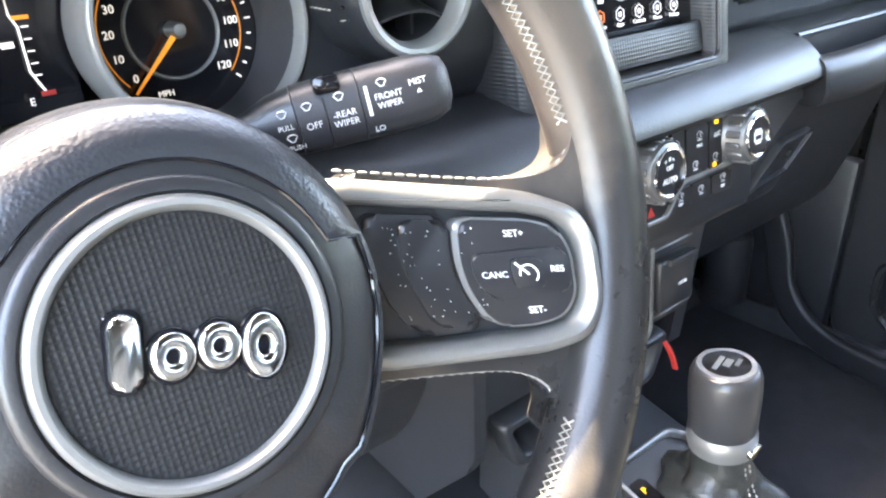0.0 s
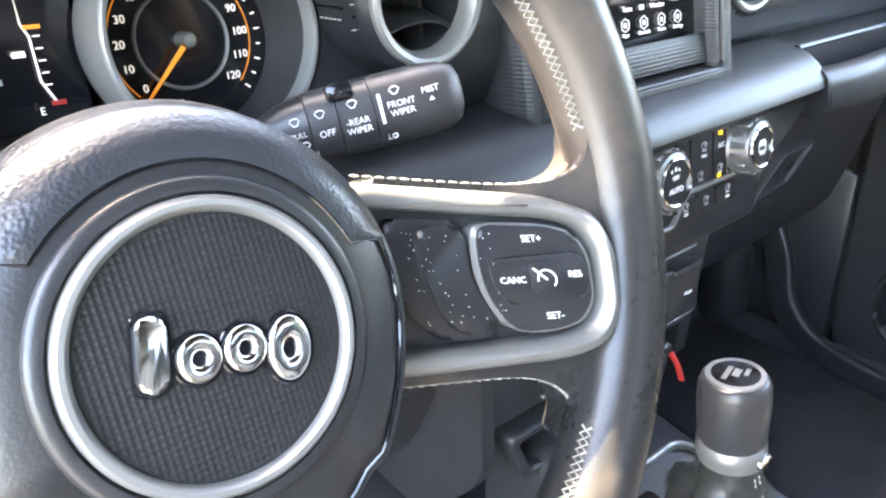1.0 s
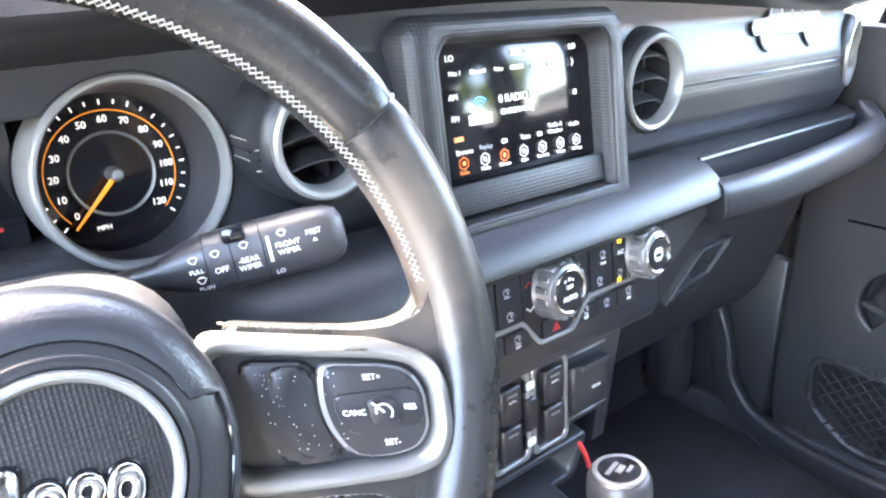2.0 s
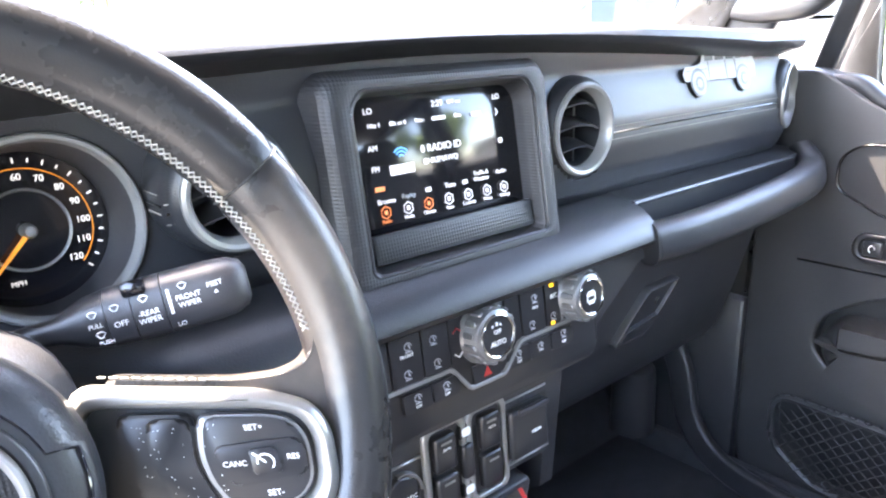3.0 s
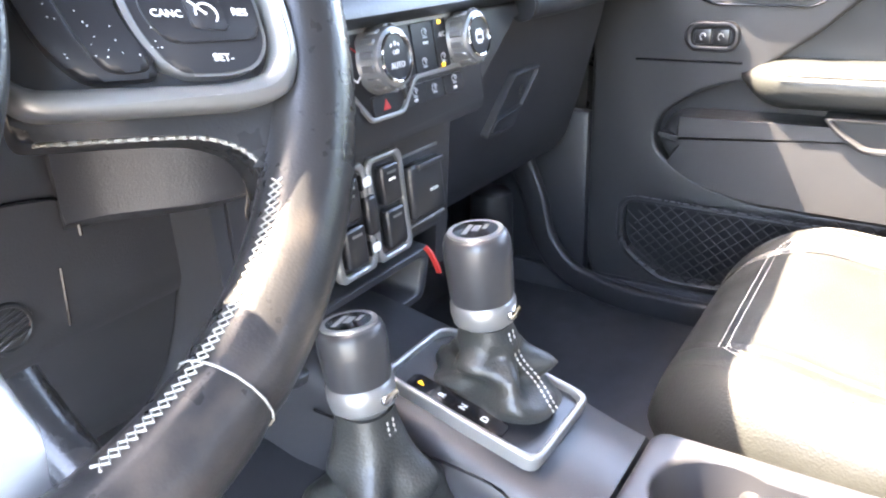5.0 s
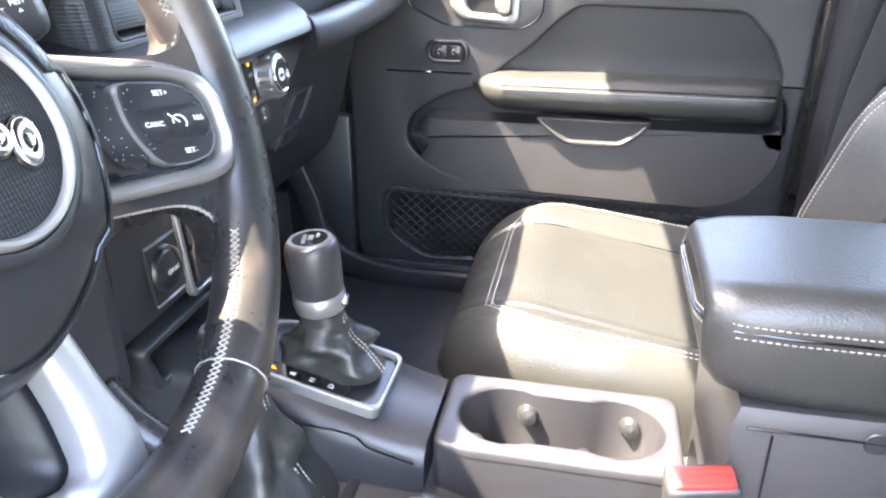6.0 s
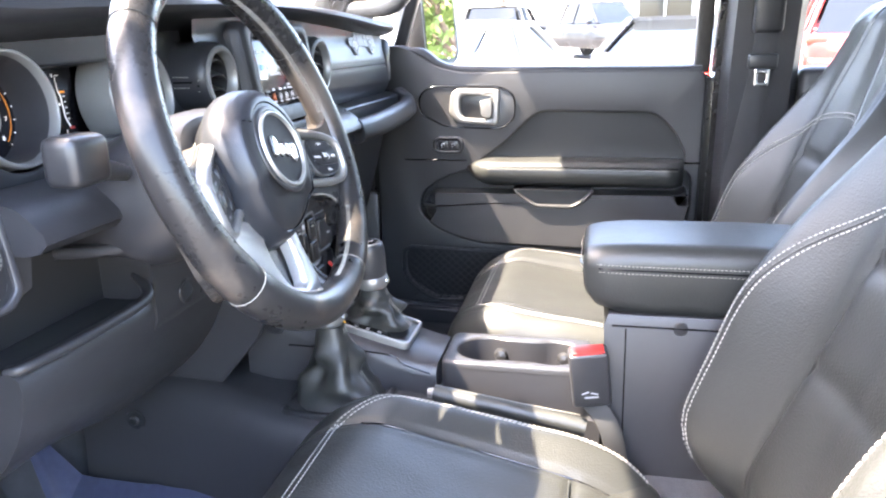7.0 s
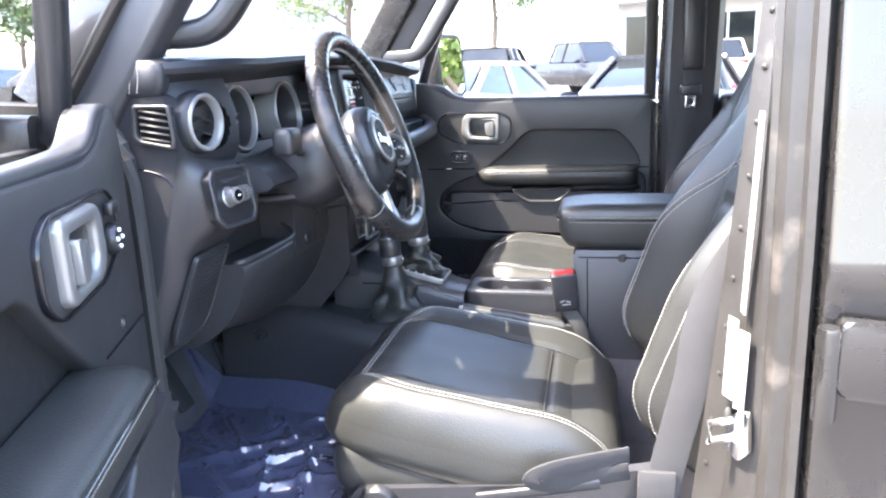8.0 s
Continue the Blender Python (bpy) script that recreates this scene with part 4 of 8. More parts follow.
for i, x in enumerate((-0.064, -0.042, -0.021, 0.001, 0.023, 0.045, 0.066)):
    hexa = [D @ Vector((x + 0.0048 * math.sin(radians(60 * k)), -0.0375 + 0.0048 * math.cos(radians(60 * k)), 0.0003)) for k in range(6)]
    part("page_icon", join(tube(hexa, 0.00045, 4, closed=True), box((x, -0.0375, 0.0003), (0.003, 0.0034, 0.0003), 0, m=D)), LIT_O if i in (0, 2) else LIT, radio)
for x, s in ((-0.0195, -1), (0.021, 1)):
    bars([(x + 0.002 * k, -0.0265, 0.0013, 0.0034, 0) for k in (-1, 0, 1)], D, LIT, radio, "screen_mark")
part("screen_mark", tube([D @ Vector(p) for p in ((0.066, 0.031, 0.0003), (0.068, 0.028, 0.0003), (0.066, 0.025, 0.0003))], 0.0005, 4), LIT, radio)

# ---- ledge under the screen, passenger tray and grab bar ----


def ledge_rows(x):
    e = max(0.0, x - 0.16) / 0.09 if x > 0 else max(0.0, -x - 0.16) / 0.4
    y0 = 0.126 + 0.002 * e
    return [(0.19, 1.196), (0.165, 1.190), (0.150, 1.186), (y0 + 0.012, 1.178), (y0, 1.166), (y0 - 0.002, 1.158), (y0 + 0.006, 1.150), (y0 + 0.02, 1.147), (0.22, 1.147)]


part("ledge", x_loft(ledge_rows, steps(-0.58, 0.238, 40)), DASH, dash, "black padded ledge")


def hvac_rows(x):
    k = 0.0 if abs(x) < 0.13 else (abs(x) - 0.13) / 0.10
    lo = 1.058 + 0.075 * min(1, k) if x > 0 else 1.058
    q = max(0.0, min(1.0, (-x - 0.150) / 0.080))
    b = 0.054 * q * q * (3 - 2 * q)
    return [(0.22, 1.1495), (0.1505 + b * 0.8, 1.1495), (0.1400 + 0.004 * min(k, 1) + b, lo + 0.008), (0.1425 + b, lo + 0.002), (0.154 + b * 0.9, lo - 0.004), (0.22, lo - 0.006)]


part("control_surround", x_loft(hvac_rows, steps(-0.235, 0.238, 40)), PLASTIC, dash, "dark plastic control panel surround")
# passenger grab bar
bar_path = smooth_path([(0.236, 0.138, 1.150), (0.30, 0.128, 1.152), (0.42, 0.124, 1.156), (0.55, 0.128, 1.161), (0.62, 0.140, 1.168), (0.655, 0.172, 1.184)], 8)
part("grab_bar", sweep(bar_path, rrect(0.036, 0.044, 0.015, 5), up=(0, 0.2, 1), scale=[1.0] * len(bar_path)), DASH, dash, "black padded grab bar")
part("grab_bar_joint", sweep([(0.2345, 0.139, 1.150), (0.2375, 0.138, 1.150)], rrect(0.037, 0.045, 0.015, 5), up=(0, 0.2, 1)), PLASTIC_DK, dash)
part("tray", loft([[(x, y, z) for y, z in ((0.195, 1.195), (0.165, 1.190), (0.162, 1.145), (0.235, 1.145), (0.235, 1.195))] for x in (0.238, 0.650)]), PLASTIC_DK, dash, "black tray behind the bar")
part("tray_lip", tube([(x, 0.160, 1.1880) for x in steps(0.238, 0.600, 8)], 0.003, 6), PLASTIC, dash)

# ---- glove box and lower right panel ----
glove = thing("glove_box", (0.38, 0.18, 0.9), "dark plastic glove box with a recessed handle", "glove box")
part("lid", x_loft(lambda x: [(0.190, 1.140), (0.198, 1.10), (0.211, 1.05), (0.230, 0.98), (0.250, 0.92), (0.268, 0.895), (0.30, 0.895), (0.30, 1.140)], steps(0.135, 0.605, 10)), PLASTIC, glove, "dark plastic glove box lid")
GH = frame_m((0.352, 0.2105, 1.0225), (1, 0, 0), (0, -0.27, 1)) @ Matrix.Diagonal((0.78, 1.12, 1.0, 1.0))
g_o = rpoly([(-0.070, -0.036), (0.018, -0.038), (0.073, 0.032), (-0.016, 0.031)], 0.008, 5)
g_i = rpoly([(-0.060, -0.031), (0.016, -0.033), (0.066, 0.029), (-0.014, 0.028)], 0.007, 5)
part("handle_recess", bezel(g_o, g_i, -0.010, 0.0025, 0.002, GH, zi=-0.004), PLASTIC, glove, "dark plastic handle surround")
part("recess_back", prism(g_i, 0.002, 0, 1, GH @ T(0, 0, -0.0045)), PLASTIC_DK, glove)
part("handle", prism(rpoly([(-0.056, -0.030), (0.015, -0.032), (0.034, -0.009), (0.010, -0.012), (-0.044, -0.018)], 0.004), 0.005, 0.0018, 2, GH @ T(0, 0, -0.002)), PLASTIC, glove)
part("lock", lathe([(0, 0.004), (0.0055, 0.0035), (0.006, 0)], 20, GH @ T(0.026, 0.008, -0.002)), PLASTIC_DK, glove)

# ---- climate panel ----
PA = frame_m((0.0, 0.1387, 1.109), (1, 0, 0), (0, 0.14, 1))
clim = thing("climate_panel", (0, 0.12, 1.06), "black climate control panel with silver outline and dials", "climate controls")
out = rpoly([(-0.132, 0.0400), (0.112, 0.0400), (0.124, 0.0340), (0.124, 0.0020), (0.112, -0.0070), (0.0415, -0.0070), (0.0190, -0.0300), (-0.0225, -0.0300), (-0.0410, -0.0070), (-0.132, -0.0070), (-0.139, 0.000), (-0.139, 0.032)], 0.004, 4)
inn = rpoly([(-0.130, 0.0362), (0.109, 0.0362), (0.1205, 0.0315), (0.1205, 0.0045), (0.1098, -0.0036), (0.0400, -0.0036), (0.0176, -0.0266), (-0.0211, -0.0266), (-0.0396, -0.0036), (-0.1300, -0.0036), (-0.1355, 0.0015), (-0.1355, 0.0300)], 0.004, 4)
part("panel", prism(rrect(0.296, 0.094, 0.014, 5, 0, -0.003), 0.004, 0.002, 2, PA @ T(0, 0, -0.004)), SATIN_BLK, clim, "black control panel")
part("outline", bezel(out, inn, 0.0, 0.0034, 0.0008, PA), RING, clim, "satin silver outline")
part("corner_plate", prism(rpoly([(0.097, 0.0375), (0.113, 0.0375), (0.1210, 0.0325), (0.1210, 0.0035), (0.110, -0.004), (0.094, -0.004), (0.0975, 0.004), (0.0975, 0.030)], 0.004), 0.0014, 0.0005, 1, PA), SILVER, clim, "satin silver corner plate")
for x, y in ((0.1045, 0.0325), (0.1020, 0.0010)):
    part("screw", lathe([(0, 0.0028), (0.0032, 0.0024), (0.0036, 0.001)], 16, PA @ T(x, y, 0)), CHROME, clim)
keys = ((-0.084, 0.016, 0.031, 0.039), (-0.054, 0.016, 0.028, 0.039), (-0.033, 0.016, 0.014, 0.039), (-0.116, 0.016, 0.031, 0.039), (0.034, 0.016, 0.018, 0.039), (0.060, 0.016, 0.031, 0.039), (0.0865, 0.016, 0.020, 0.039))
for x, y, w, h in keys:
    part("key", prism(rrect(w - 0.0012, h, 0.0015), 0.0022, 0.0006, 1, PA @ T(x, y, 0)), SATIN_BLK, clim)
for x, y, w in ((-0.0775, -0.0190, 0.028), (-0.0476, -0.0190, 0.028), (-0.002, -0.0190, 0.032), (0.0380, -0.0190, 0.028), (0.0660, -0.0190, 0.027), (0.0960, -0.0190, 0.030)):
    part("key", prism(rrect(w, 0.016, 0.0015), 0.0020, 0.0006, 1, PA @ T(x, y, 0)), SATIN_BLK, clim)


def dial(x, y, r, name="dial"):
    m = PA @ T(x, y, 0)
    d = part(name, lathe([(r + 0.003, 0.0005), (r + 0.002, 0.004), (r + 0.0005, 0.006), (r, 0.016), (r - 0.0015, 0.0195), (r - 0.004, 0.0205)], 48, m), SILVER_DK, clim, "silver-sided control dial")
    part("dial_rim", lathe([(r - 0.0040, 0.0200), (r - 0.0045, 0.0217), (r - 0.0055, 0.0222), (r - 0.0064, 0.0215), (r - 0.0066, 0.0198)], 48, m), CHROME, d, "bright rim")
    part("dial_face", lathe([(0, 0.0206), (r - 0.0066, 0.0202)], 40, m), SATIN_BLK, d)
    for a in range(0, 360, 24):
        part("grip", box((0, 0, 0), (0.0024, 0.0058, 0.013), 0.001, 1, m @ pose(0, 0, 0, 0, 0, a) @ T(r + 0.0008, 0, 0.011)), SILVER_DK, d)
    return d


d1 = dial(-0.003, 0.0150, 0.0232)
d2 = dial(0.119, 0.0165, 0.0222)
letters("AUTO", 0.0062, PA @ T(-0.003, 0.009, 0.0208), WHITE_INK, d1)
letters("OFF", 0.0048, PA @ T(-0.003, 0.0185, 0.0208), WHITE_INK, d1)
bars([(-0.008, 0.0240, 0.0025, 0.0015, 40), (-0.003, 0.0250, 0.0025, 0.003, 0), (0.001, 0.0240, 0.0025, 0.0015, -40)], PA @ T(0, 0, 0.0206), WHITE_INK, d1, "fan_icon")
bars([(0.119, 0.0195, 0.009, 0.005, 0), (0.119, 0.0115, 0.008, 0.0035, 0), (0.1135, 0.0160, 0.0014, 0.008, 0), (0.1245, 0.0160, 0.0014, 0.008, 0)], PA @ T(0, 0, 0.0206), WHITE_INK, d2, "marking")
K = PA @ T(0, 0, 0.0023)
letters("A/C", 0.0060, K @ T(0.0885, 0.023, 0), WHITE_INK, clim)
letters("FRONT", 0.0040, K @ T(-0.083, 0.0195, 0), WHITE_INK, clim)
letters("MAX", 0.0036, K @ T(0.063, 0.019, 0), WHITE_INK, clim)
for x, y in ((-0.0810, 0.0265), (-0.0840, 0.0050), (-0.0560, 0.0250), (-0.0540, 0.0050), (0.0630, 0.0275), (0.0575, 0.0045), (0.0860, 0.0050), (-0.0775, -0.0165), (-0.0476, -0.0165), (0.0370, -0.0165), (0.0655, -0.0175), (0.0975, -0.0150)):
    part("icon", tube([K @ Vector((x + 0.0036 * math.cos(radians(a)), y + 0.0030 * math.sin(radians(a)), 0)) for a in range(0, 300, 40)], 0.0004, 4), GREY_INK, clim)
    bars([(x, y - 0.004, 0.006, 0.001, 0), (x + 0.001, y, 0.001, 0.004, 20)], K, GREY_INK, clim, "icon")
for x, y in ((-0.0775, -0.0235), (-0.0476, -0.0235), (0.0370, -0.0235), (0.0975, -0.0230)):
    letters("OFF", 0.0034, K @ T(x, y, 0), WHITE_INK, clim)
for y, s in ((0.025, 1), (0.004, -1)):
    part("arrow", tube([K @ Vector(p) for p in ((-0.0355, y - 0.0018 * s, 0), (-0.0310, y + 0.0018 * s, 0), (-0.0265, y - 0.0018 * s, 0))], 0.0007, 4), RED if s > 0 else WHITE_INK, clim)
part("hazard_mark", prism([(-0.0070, -0.0230), (0.0030, -0.0230), (-0.002, -0.0145)], 0.0003, 0, 1, K @ T(0.0, 0, 0)), RED, clim, "red hazard triangle")
bars([(0.0865, 0.0335, 0.005, 0.003, 0)], K, AMBER, clim, "lamp", "lit amber lamp")
bars([(0.0845, -0.0015, 0.005, 0.003, 0)], K, AMBER, clim, "lamp", "lit amber lamp")

# ---- lower stack: window switches, socket, media door, cubby ----


def stack_rows(x):
    return [(0.26, 1.060), (0.157, 1.060), (0.156, 1.03), (0.163, 0.965), (0.166, 0.950), (0.26, 0.950)]


part("lower_centre", x_loft(stack_rows, [-0.150, -0.146, 0.108, 0.114]), PLASTIC, dash, "dark plastic lower stack")
part("stack_flank", x_loft([(0.28, 1.060), (0.163, 1.060), (0.176, 0.90), (0.28, 0.84)], [0.1145, 0.134]), PLASTIC, dash)
part("stack_flank", prism(rpoly([(0.1585, 1.060), (0.1575, 0.925), (0.170, 0.900), (0.300, 0.748), (0.450, 0.720), (0.450, 1.060)], 0.006), 0.012, 0.003, 2, frame_m((-0.1510, 0, 0), (0, 1, 0), (0, 0, 1)) @ T(0, 0, -0.012)), PLASTIC, dash, "dark plastic side of the centre stack")
SW = frame_m((-0.002, 0.1570, 1.000), (1, 0, 0), (0, 0.085, 1))
sw = thing("switch_panel", (0, 0.14, 0.96), "silver-framed window switch panel with power socket", "switches")
part("switch_plate", prism(rpoly([(-0.105, 0.026), (-0.060, 0.026), (-0.050, 0.042), (0.028, 0.042), (0.038, 0.036), (0.096, 0.036), (0.100, 0.030), (0.100, -0.030), (0.094, -0.036), (0.036, -0.036), (0.026, -0.042), (-0.050, -0.042), (-0.058, -0.030), (-0.105, -0.030)], 0.004), 0.003, 0.001, 2, SW), PLASTIC_DK, sw)
for x0 in (-0.034, 0.016):
    part("switch_frame", bezel(rpoly([(-0.020, 0.0455), (0.020, 0.0455), (0.0245, 0.039), (0.0245, -0.039), (0.020, -0.0455), (-0.020, -0.0455), (-0.0245, -0.039), (-0.0245, 0.039)], 0.003), rpoly([(-0.015, 0.040), (0.015, 0.040), (0.0185, 0.035), (0.0185, -0.035), (0.015, -0.040), (-0.015, -0.040), (-0.0185, -0.035), (-0.0185, 0.035)], 0.003), 0.001, 0.008, 0.002, SW @ T(x0, 0, 0)), SILVER, sw, "satin silver switch frame")
for x, w in ((-0.036, 0.024), (0.018, 0.024)):
    for y in (0.019, -0.019):
        part("window_switch", box((x, y, 0.0065), (w, 0.034, 0.010), 0.003, 3, SW), SATIN_BLK, sw)
        bars([(x, y + 0.010, 0.012, 0.0022, 0)], SW @ T(0, 0, 0.0116), SILVER, sw)
    letters("AUTO", 0.0032, SW @ T(x, 0.023, 0.0117), WHITE_INK, sw)
part("lock_switch", box((-0.010, 0.0, 0.006), (0.014, 0.034, 0.010), 0.004, 3, SW), SATIN_BLK, sw)
for y in (0.028, -0.028):
    part("lock_icon", prism(rrect(0.010, 0.008, 0.002), 0.0006, 0.0002, 1, SW @ T(-0.010, y, 0.0075)), WHITE_INK, sw)
    part("lock_key", box((-0.010, y, 0.004), (0.014, 0.014, 0.007), 0.002, 2, SW), SATIN_BLK, sw)
for y in (0.034, -0.030):
    part("trim_line", box((0.070, y, 0.003), (0.060, 0.0026, 0.004), 0.001, 1, SW), SILVER, sw)
    part("trim_line", box((-0.082, y - 0.010 if y > 0 else y, 0.003), (0.046, 0.0026, 0.004), 0.001, 1, SW), SILVER, sw)
md = part("media_door", box((0.066, 0.002, 0.008), (0.050, 0.050, 0.012), 0.004, 3, SW), PLASTIC_DK, sw, "black media port door")
part("door_lip", box((0.070, 0.024, 0.0145), (0.040, 0.006, 0.006), 0.002, 2, SW), PLASTIC, md)
letters("MEDIA", 0.0044, SW @ T(0.073, -0.001, 0.0142), WHITE_INK, md)
sk = part("power_socket", lathe([(0, 0.006), (0.016, 0.0065), (0.0185, 0.005), (0.020, 0.002)], 36, SW @ T(-0.083, -0.004, 0.001)), SATIN_BLK, sw, "black power socket cap")
part("socket_ring", lathe([(0.0190, 0.002), (0.0195, 0.0065), (0.0215, 0.0070), (0.0225, 0.002)], 36, SW @ T(-0.083, -0.004, 0.001), 100), SILVER, sw)
letters("12V DC", 0.0055, SW @ T(-0.078, -0.006, 0.0078), WHITE_INK, sk)
part("cubby", bezel(rpoly([(-0.108, 0.028), (0.108, 0.028), (0.100, -0.026), (-0.085, -0.030)], 0.010, 5), rpoly([(-0.096, 0.020), (0.096, 0.020), (0.088, -0.017), (-0.076, -0.020)], 0.008, 5), -0.01, 0.010, 0.004, frame_m((-0.030, 0.166, 0.915), (1, 0, 0), (0, -0.10, 1)), zi=-0.06), PLASTIC, dash, "dark plastic cubby")
part("cubby_back", box((-0.03, 0.228, 0.915), (0.21, 0.01, 0.06), 0.002), PLASTIC_DK, dash)

# ---- knee panel and left end ----
def ease(a, b, x):
    t = max(0.0, min(1.0, (x - a) / (b - a)))
    return t * t * (3 - 2 * t)


def end_rows(x):
    """Section of the outer lower dash: swells round the light switch, then sweeps forward to the sill."""
    e = (x + 0.695) / 0.14
    b = ease(0.0, 0.30, e)
    return [(0.42, 1.305), (0.232, 1.305), (0.226 - 0.02 * b, 1.285), (0.213 + 0.01 * b, 1.235), (0.216, 1.215), (0.222 - 0.022 * b - 0.012 * e, 1.198), (0.228 - 0.048 * b - 0.016 * e, 1.176), (0.236 - 0.056 * b - 0.016 * e, 1.145), (0.244 - 0.060 * b - 0.014 * e, 1.112), (0.250 - 0.044 * b - 0.006 * e, 1.090),
            (0.256 - 0.026 * b, 1.066), (0.266 - 0.026 * b, 1.030), (0.284 - 0.026 * b, 0.985), (0.303 - 0.024 * b, 0.938), (0.320 - 0.018 * b, 0.900), (0.330 - 0.010 * b, 0.884), (0.345, 0.876), (0.42, 0.880)]


part("end_panel", x_loft(end_rows, [-0.692, -0.690, -0.684] + steps(-0.678, -0.556, 12)), PLASTIC, dash, "dark plastic end panel", smooth=60)
part("end_seam", tube(smooth_path([(-0.6925, 0.40, 1.196), (-0.6925, 0.30, 1.200), (-0.6925, 0.245, 1.190), (-0.692, 0.228, 1.172)], 6), 0.0012, 5), GLOSS_BLK, dash)
part("end_seam", tube(smooth_path([(-0.6925, 0.34, 1.165), (-0.6925, 0.30, 1.150), (-0.6925, 0.292, 1.08), (-0.6925, 0.310, 0.98)], 6), 0.0014, 5), GLOSS_BLK, dash)
part("cap_joint", tube([(-0.6945, 0.222, 1.303), (-0.6945, 0.43, 1.303)], 0.0014, 5), GLOSS_BLK, dash)
for dy in (0.0, 0.012):
    tagged(part("stitching", stitches([(-0.7008, 0.272 - dy, 1.306), (-0.7010, 0.268 - dy, 1.325), (-0.7008, 0.267 - dy, 1.350)], 0.0050, 0.0038, 0.0006), THREAD, dash), kind="stuff")
# speaker grille of ribs set into the lower end panel
SG = frame_m((-0.617, 0.2475, 1.000), (1, 0, 0), (0, -0.40, 1))
so = rpoly([(-0.045, 0.066), (0.056, 0.070), (0.056, -0.070), (0.030, -0.092), (-0.040, -0.092), (-0.050, -0.060)], 0.012, 5)
si = rpoly([(-0.041, 0.061), (0.052, 0.065), (0.052, -0.067), (0.028, -0.087), (-0.036, -0.087), (-0.045, -0.058)], 0.010, 5)
sg = part("speaker_frame", bezel(so, si, -0.004, 0.0035, 0.0014, SG), PLASTIC, dash, "ribbed speaker grille")
part("speaker_cloth", prism(si, 0.001, 0, 1, SG @ T(0, 0, 0.0002)), GLOSS_BLK, sg)
for k in range(27):
    yy = -0.084 + k * 0.0055
    x0 = -0.0445 + (0.007 if yy < -0.07 else 0.0)
    x1 = 0.051 - (0.022 * max(0.0, (-0.064 - yy) / 0.023) if yy < -0.064 else 0.0)
    part("grille_rib", box(((x0 + x1) / 2, yy, 0.0015), (x1 - x0, 0.0026, 0.003), 0.0006, 1, SG), PLASTIC, sg)


def knee_rows(x):
    """Knee panel under the tray: upright above, then sweeping forward to its lower edge."""
    q = ease(-0.50, -0.25, x)
    lo = 0.872 - 0.036 * q
    return [(0.235, 1.022), (0.214, 1.024), (0.205, 1.018), (0.203, 1.006), (0.207, 0.985), (0.218, 0.955), (0.238, 0.925 - 0.01 * q), (0.264, 0.900 - 0.02 * q), (0.290, 0.884 - 0.03 * q), (0.312, lo + 0.002), (0.330, lo), (0.38, lo + 0.004), (0.38, 1.022)]


part("knee_panel", x_loft(knee_rows, steps(-0.5545, -0.1650, 24)), PLASTIC, dash, "dark plastic knee panel", smooth=60)
part("knee_back", box((-0.352, 0.275, 1.105), (0.405, 0.012, 0.170), 0.003, 1), PLASTIC_DK, dash)
part("tray_lip", sweep(smooth_path([(-0.548, 0.222, 1.024), (-0.535, 0.207, 1.027), (-0.44, 0.197, 1.029), (-0.37, 0.197, 1.032), (-0.350, 0.207, 1.040), (-0.340, 0.225, 1.052)], 6), rrect(0.013, 0.010, 0.004, 3), up=(0, 0, 1)), PLASTIC, dash, "raised tray lip")
part("knee_cover", x_loft([(0.240, 1.146), (0.206, 1.146), (0.203, 1.140), (0.201, 1.080), (0.200, 1.010), (0.2005, 0.996), (0.206, 0.985), (0.30, 0.985), (0.30, 1.146)], steps(-0.345, -0.137, 8)), PLASTIC, dash, "dark plastic lower cover", smooth=60)
part("knee_cover_seam", tube(smooth_path([(-0.30, 0.2000, 1.085), (-0.245, 0.1995, 1.078), (-0.228, 0.1995, 1.070), (-0.226, 0.1995, 1.050)], 5), 0.0012, 5), GLOSS_BLK, dash)
KV = frame_m((-0.281, 0.2003, 1.012), (1, 0, 0), (0, -0.02, 1))
kv = part("knee_vent", lathe([(0, 0.001), (0.0125, 0.001), (0.0133, 0.0022), (0.0150, 0.0022), (0.0158, 0.0)], 32, KV), PLASTIC_DK, dash, "small round slotted vent")
for k in range(5):
    part("vent_slat", box((0, -0.0076 + 0.0038 * k, 0.0016), (2 * math.sqrt(0.0125 ** 2 - (0.0076 - 0.0038 * k) ** 2), 0.0017, 0.0024), 0.0006, 1, KV @ pose(0, 0, 0, 0, 0, 20)), PLASTIC, kv)
part("knee_joint", tube([(-0.243, 0.2000, 1.035), (-0.246, 0.2000, 0.998)], 0.0010, 5), GLOSS_BLK, dash)
# light switch
LS = frame_m((-0.628, 0.172, 1.150), (1, -0.13, 0), (0, 0.16, 1))
ls = thing("light_switch", (-0.628, 0.172, 1.12), "black octagonal headlight switch panel with silver knob", "light switch")
part("plate", prism(rpoly([(-0.052, 0.030), (-0.040, 0.044), (0.040, 0.044), (0.050, 0.034), (0.050, -0.034), (0.036, -0.046), (-0.036, -0.046), (-0.052, -0.030)], 0.006), 0.012, 0.004, 2, LS @ T(0, 0, -0.010)), PLASTIC_DK, ls)
part("plate_rim", bezel(rpoly([(-0.052, 0.030), (-0.040, 0.044), (0.040, 0.044), (0.050, 0.034), (0.050, -0.034), (0.036, -0.046), (-0.036, -0.046), (-0.052, -0.030)], 0.006), rpoly([(-0.045, 0.027), (-0.035, 0.038), (0.035, 0.038), (0.043, 0.030), (0.043, -0.030), (0.031, -0.040), (-0.031, -0.040), (-0.045, -0.027)], 0.006), -0.006, 0.006, 0.002, LS), PLASTIC, ls)
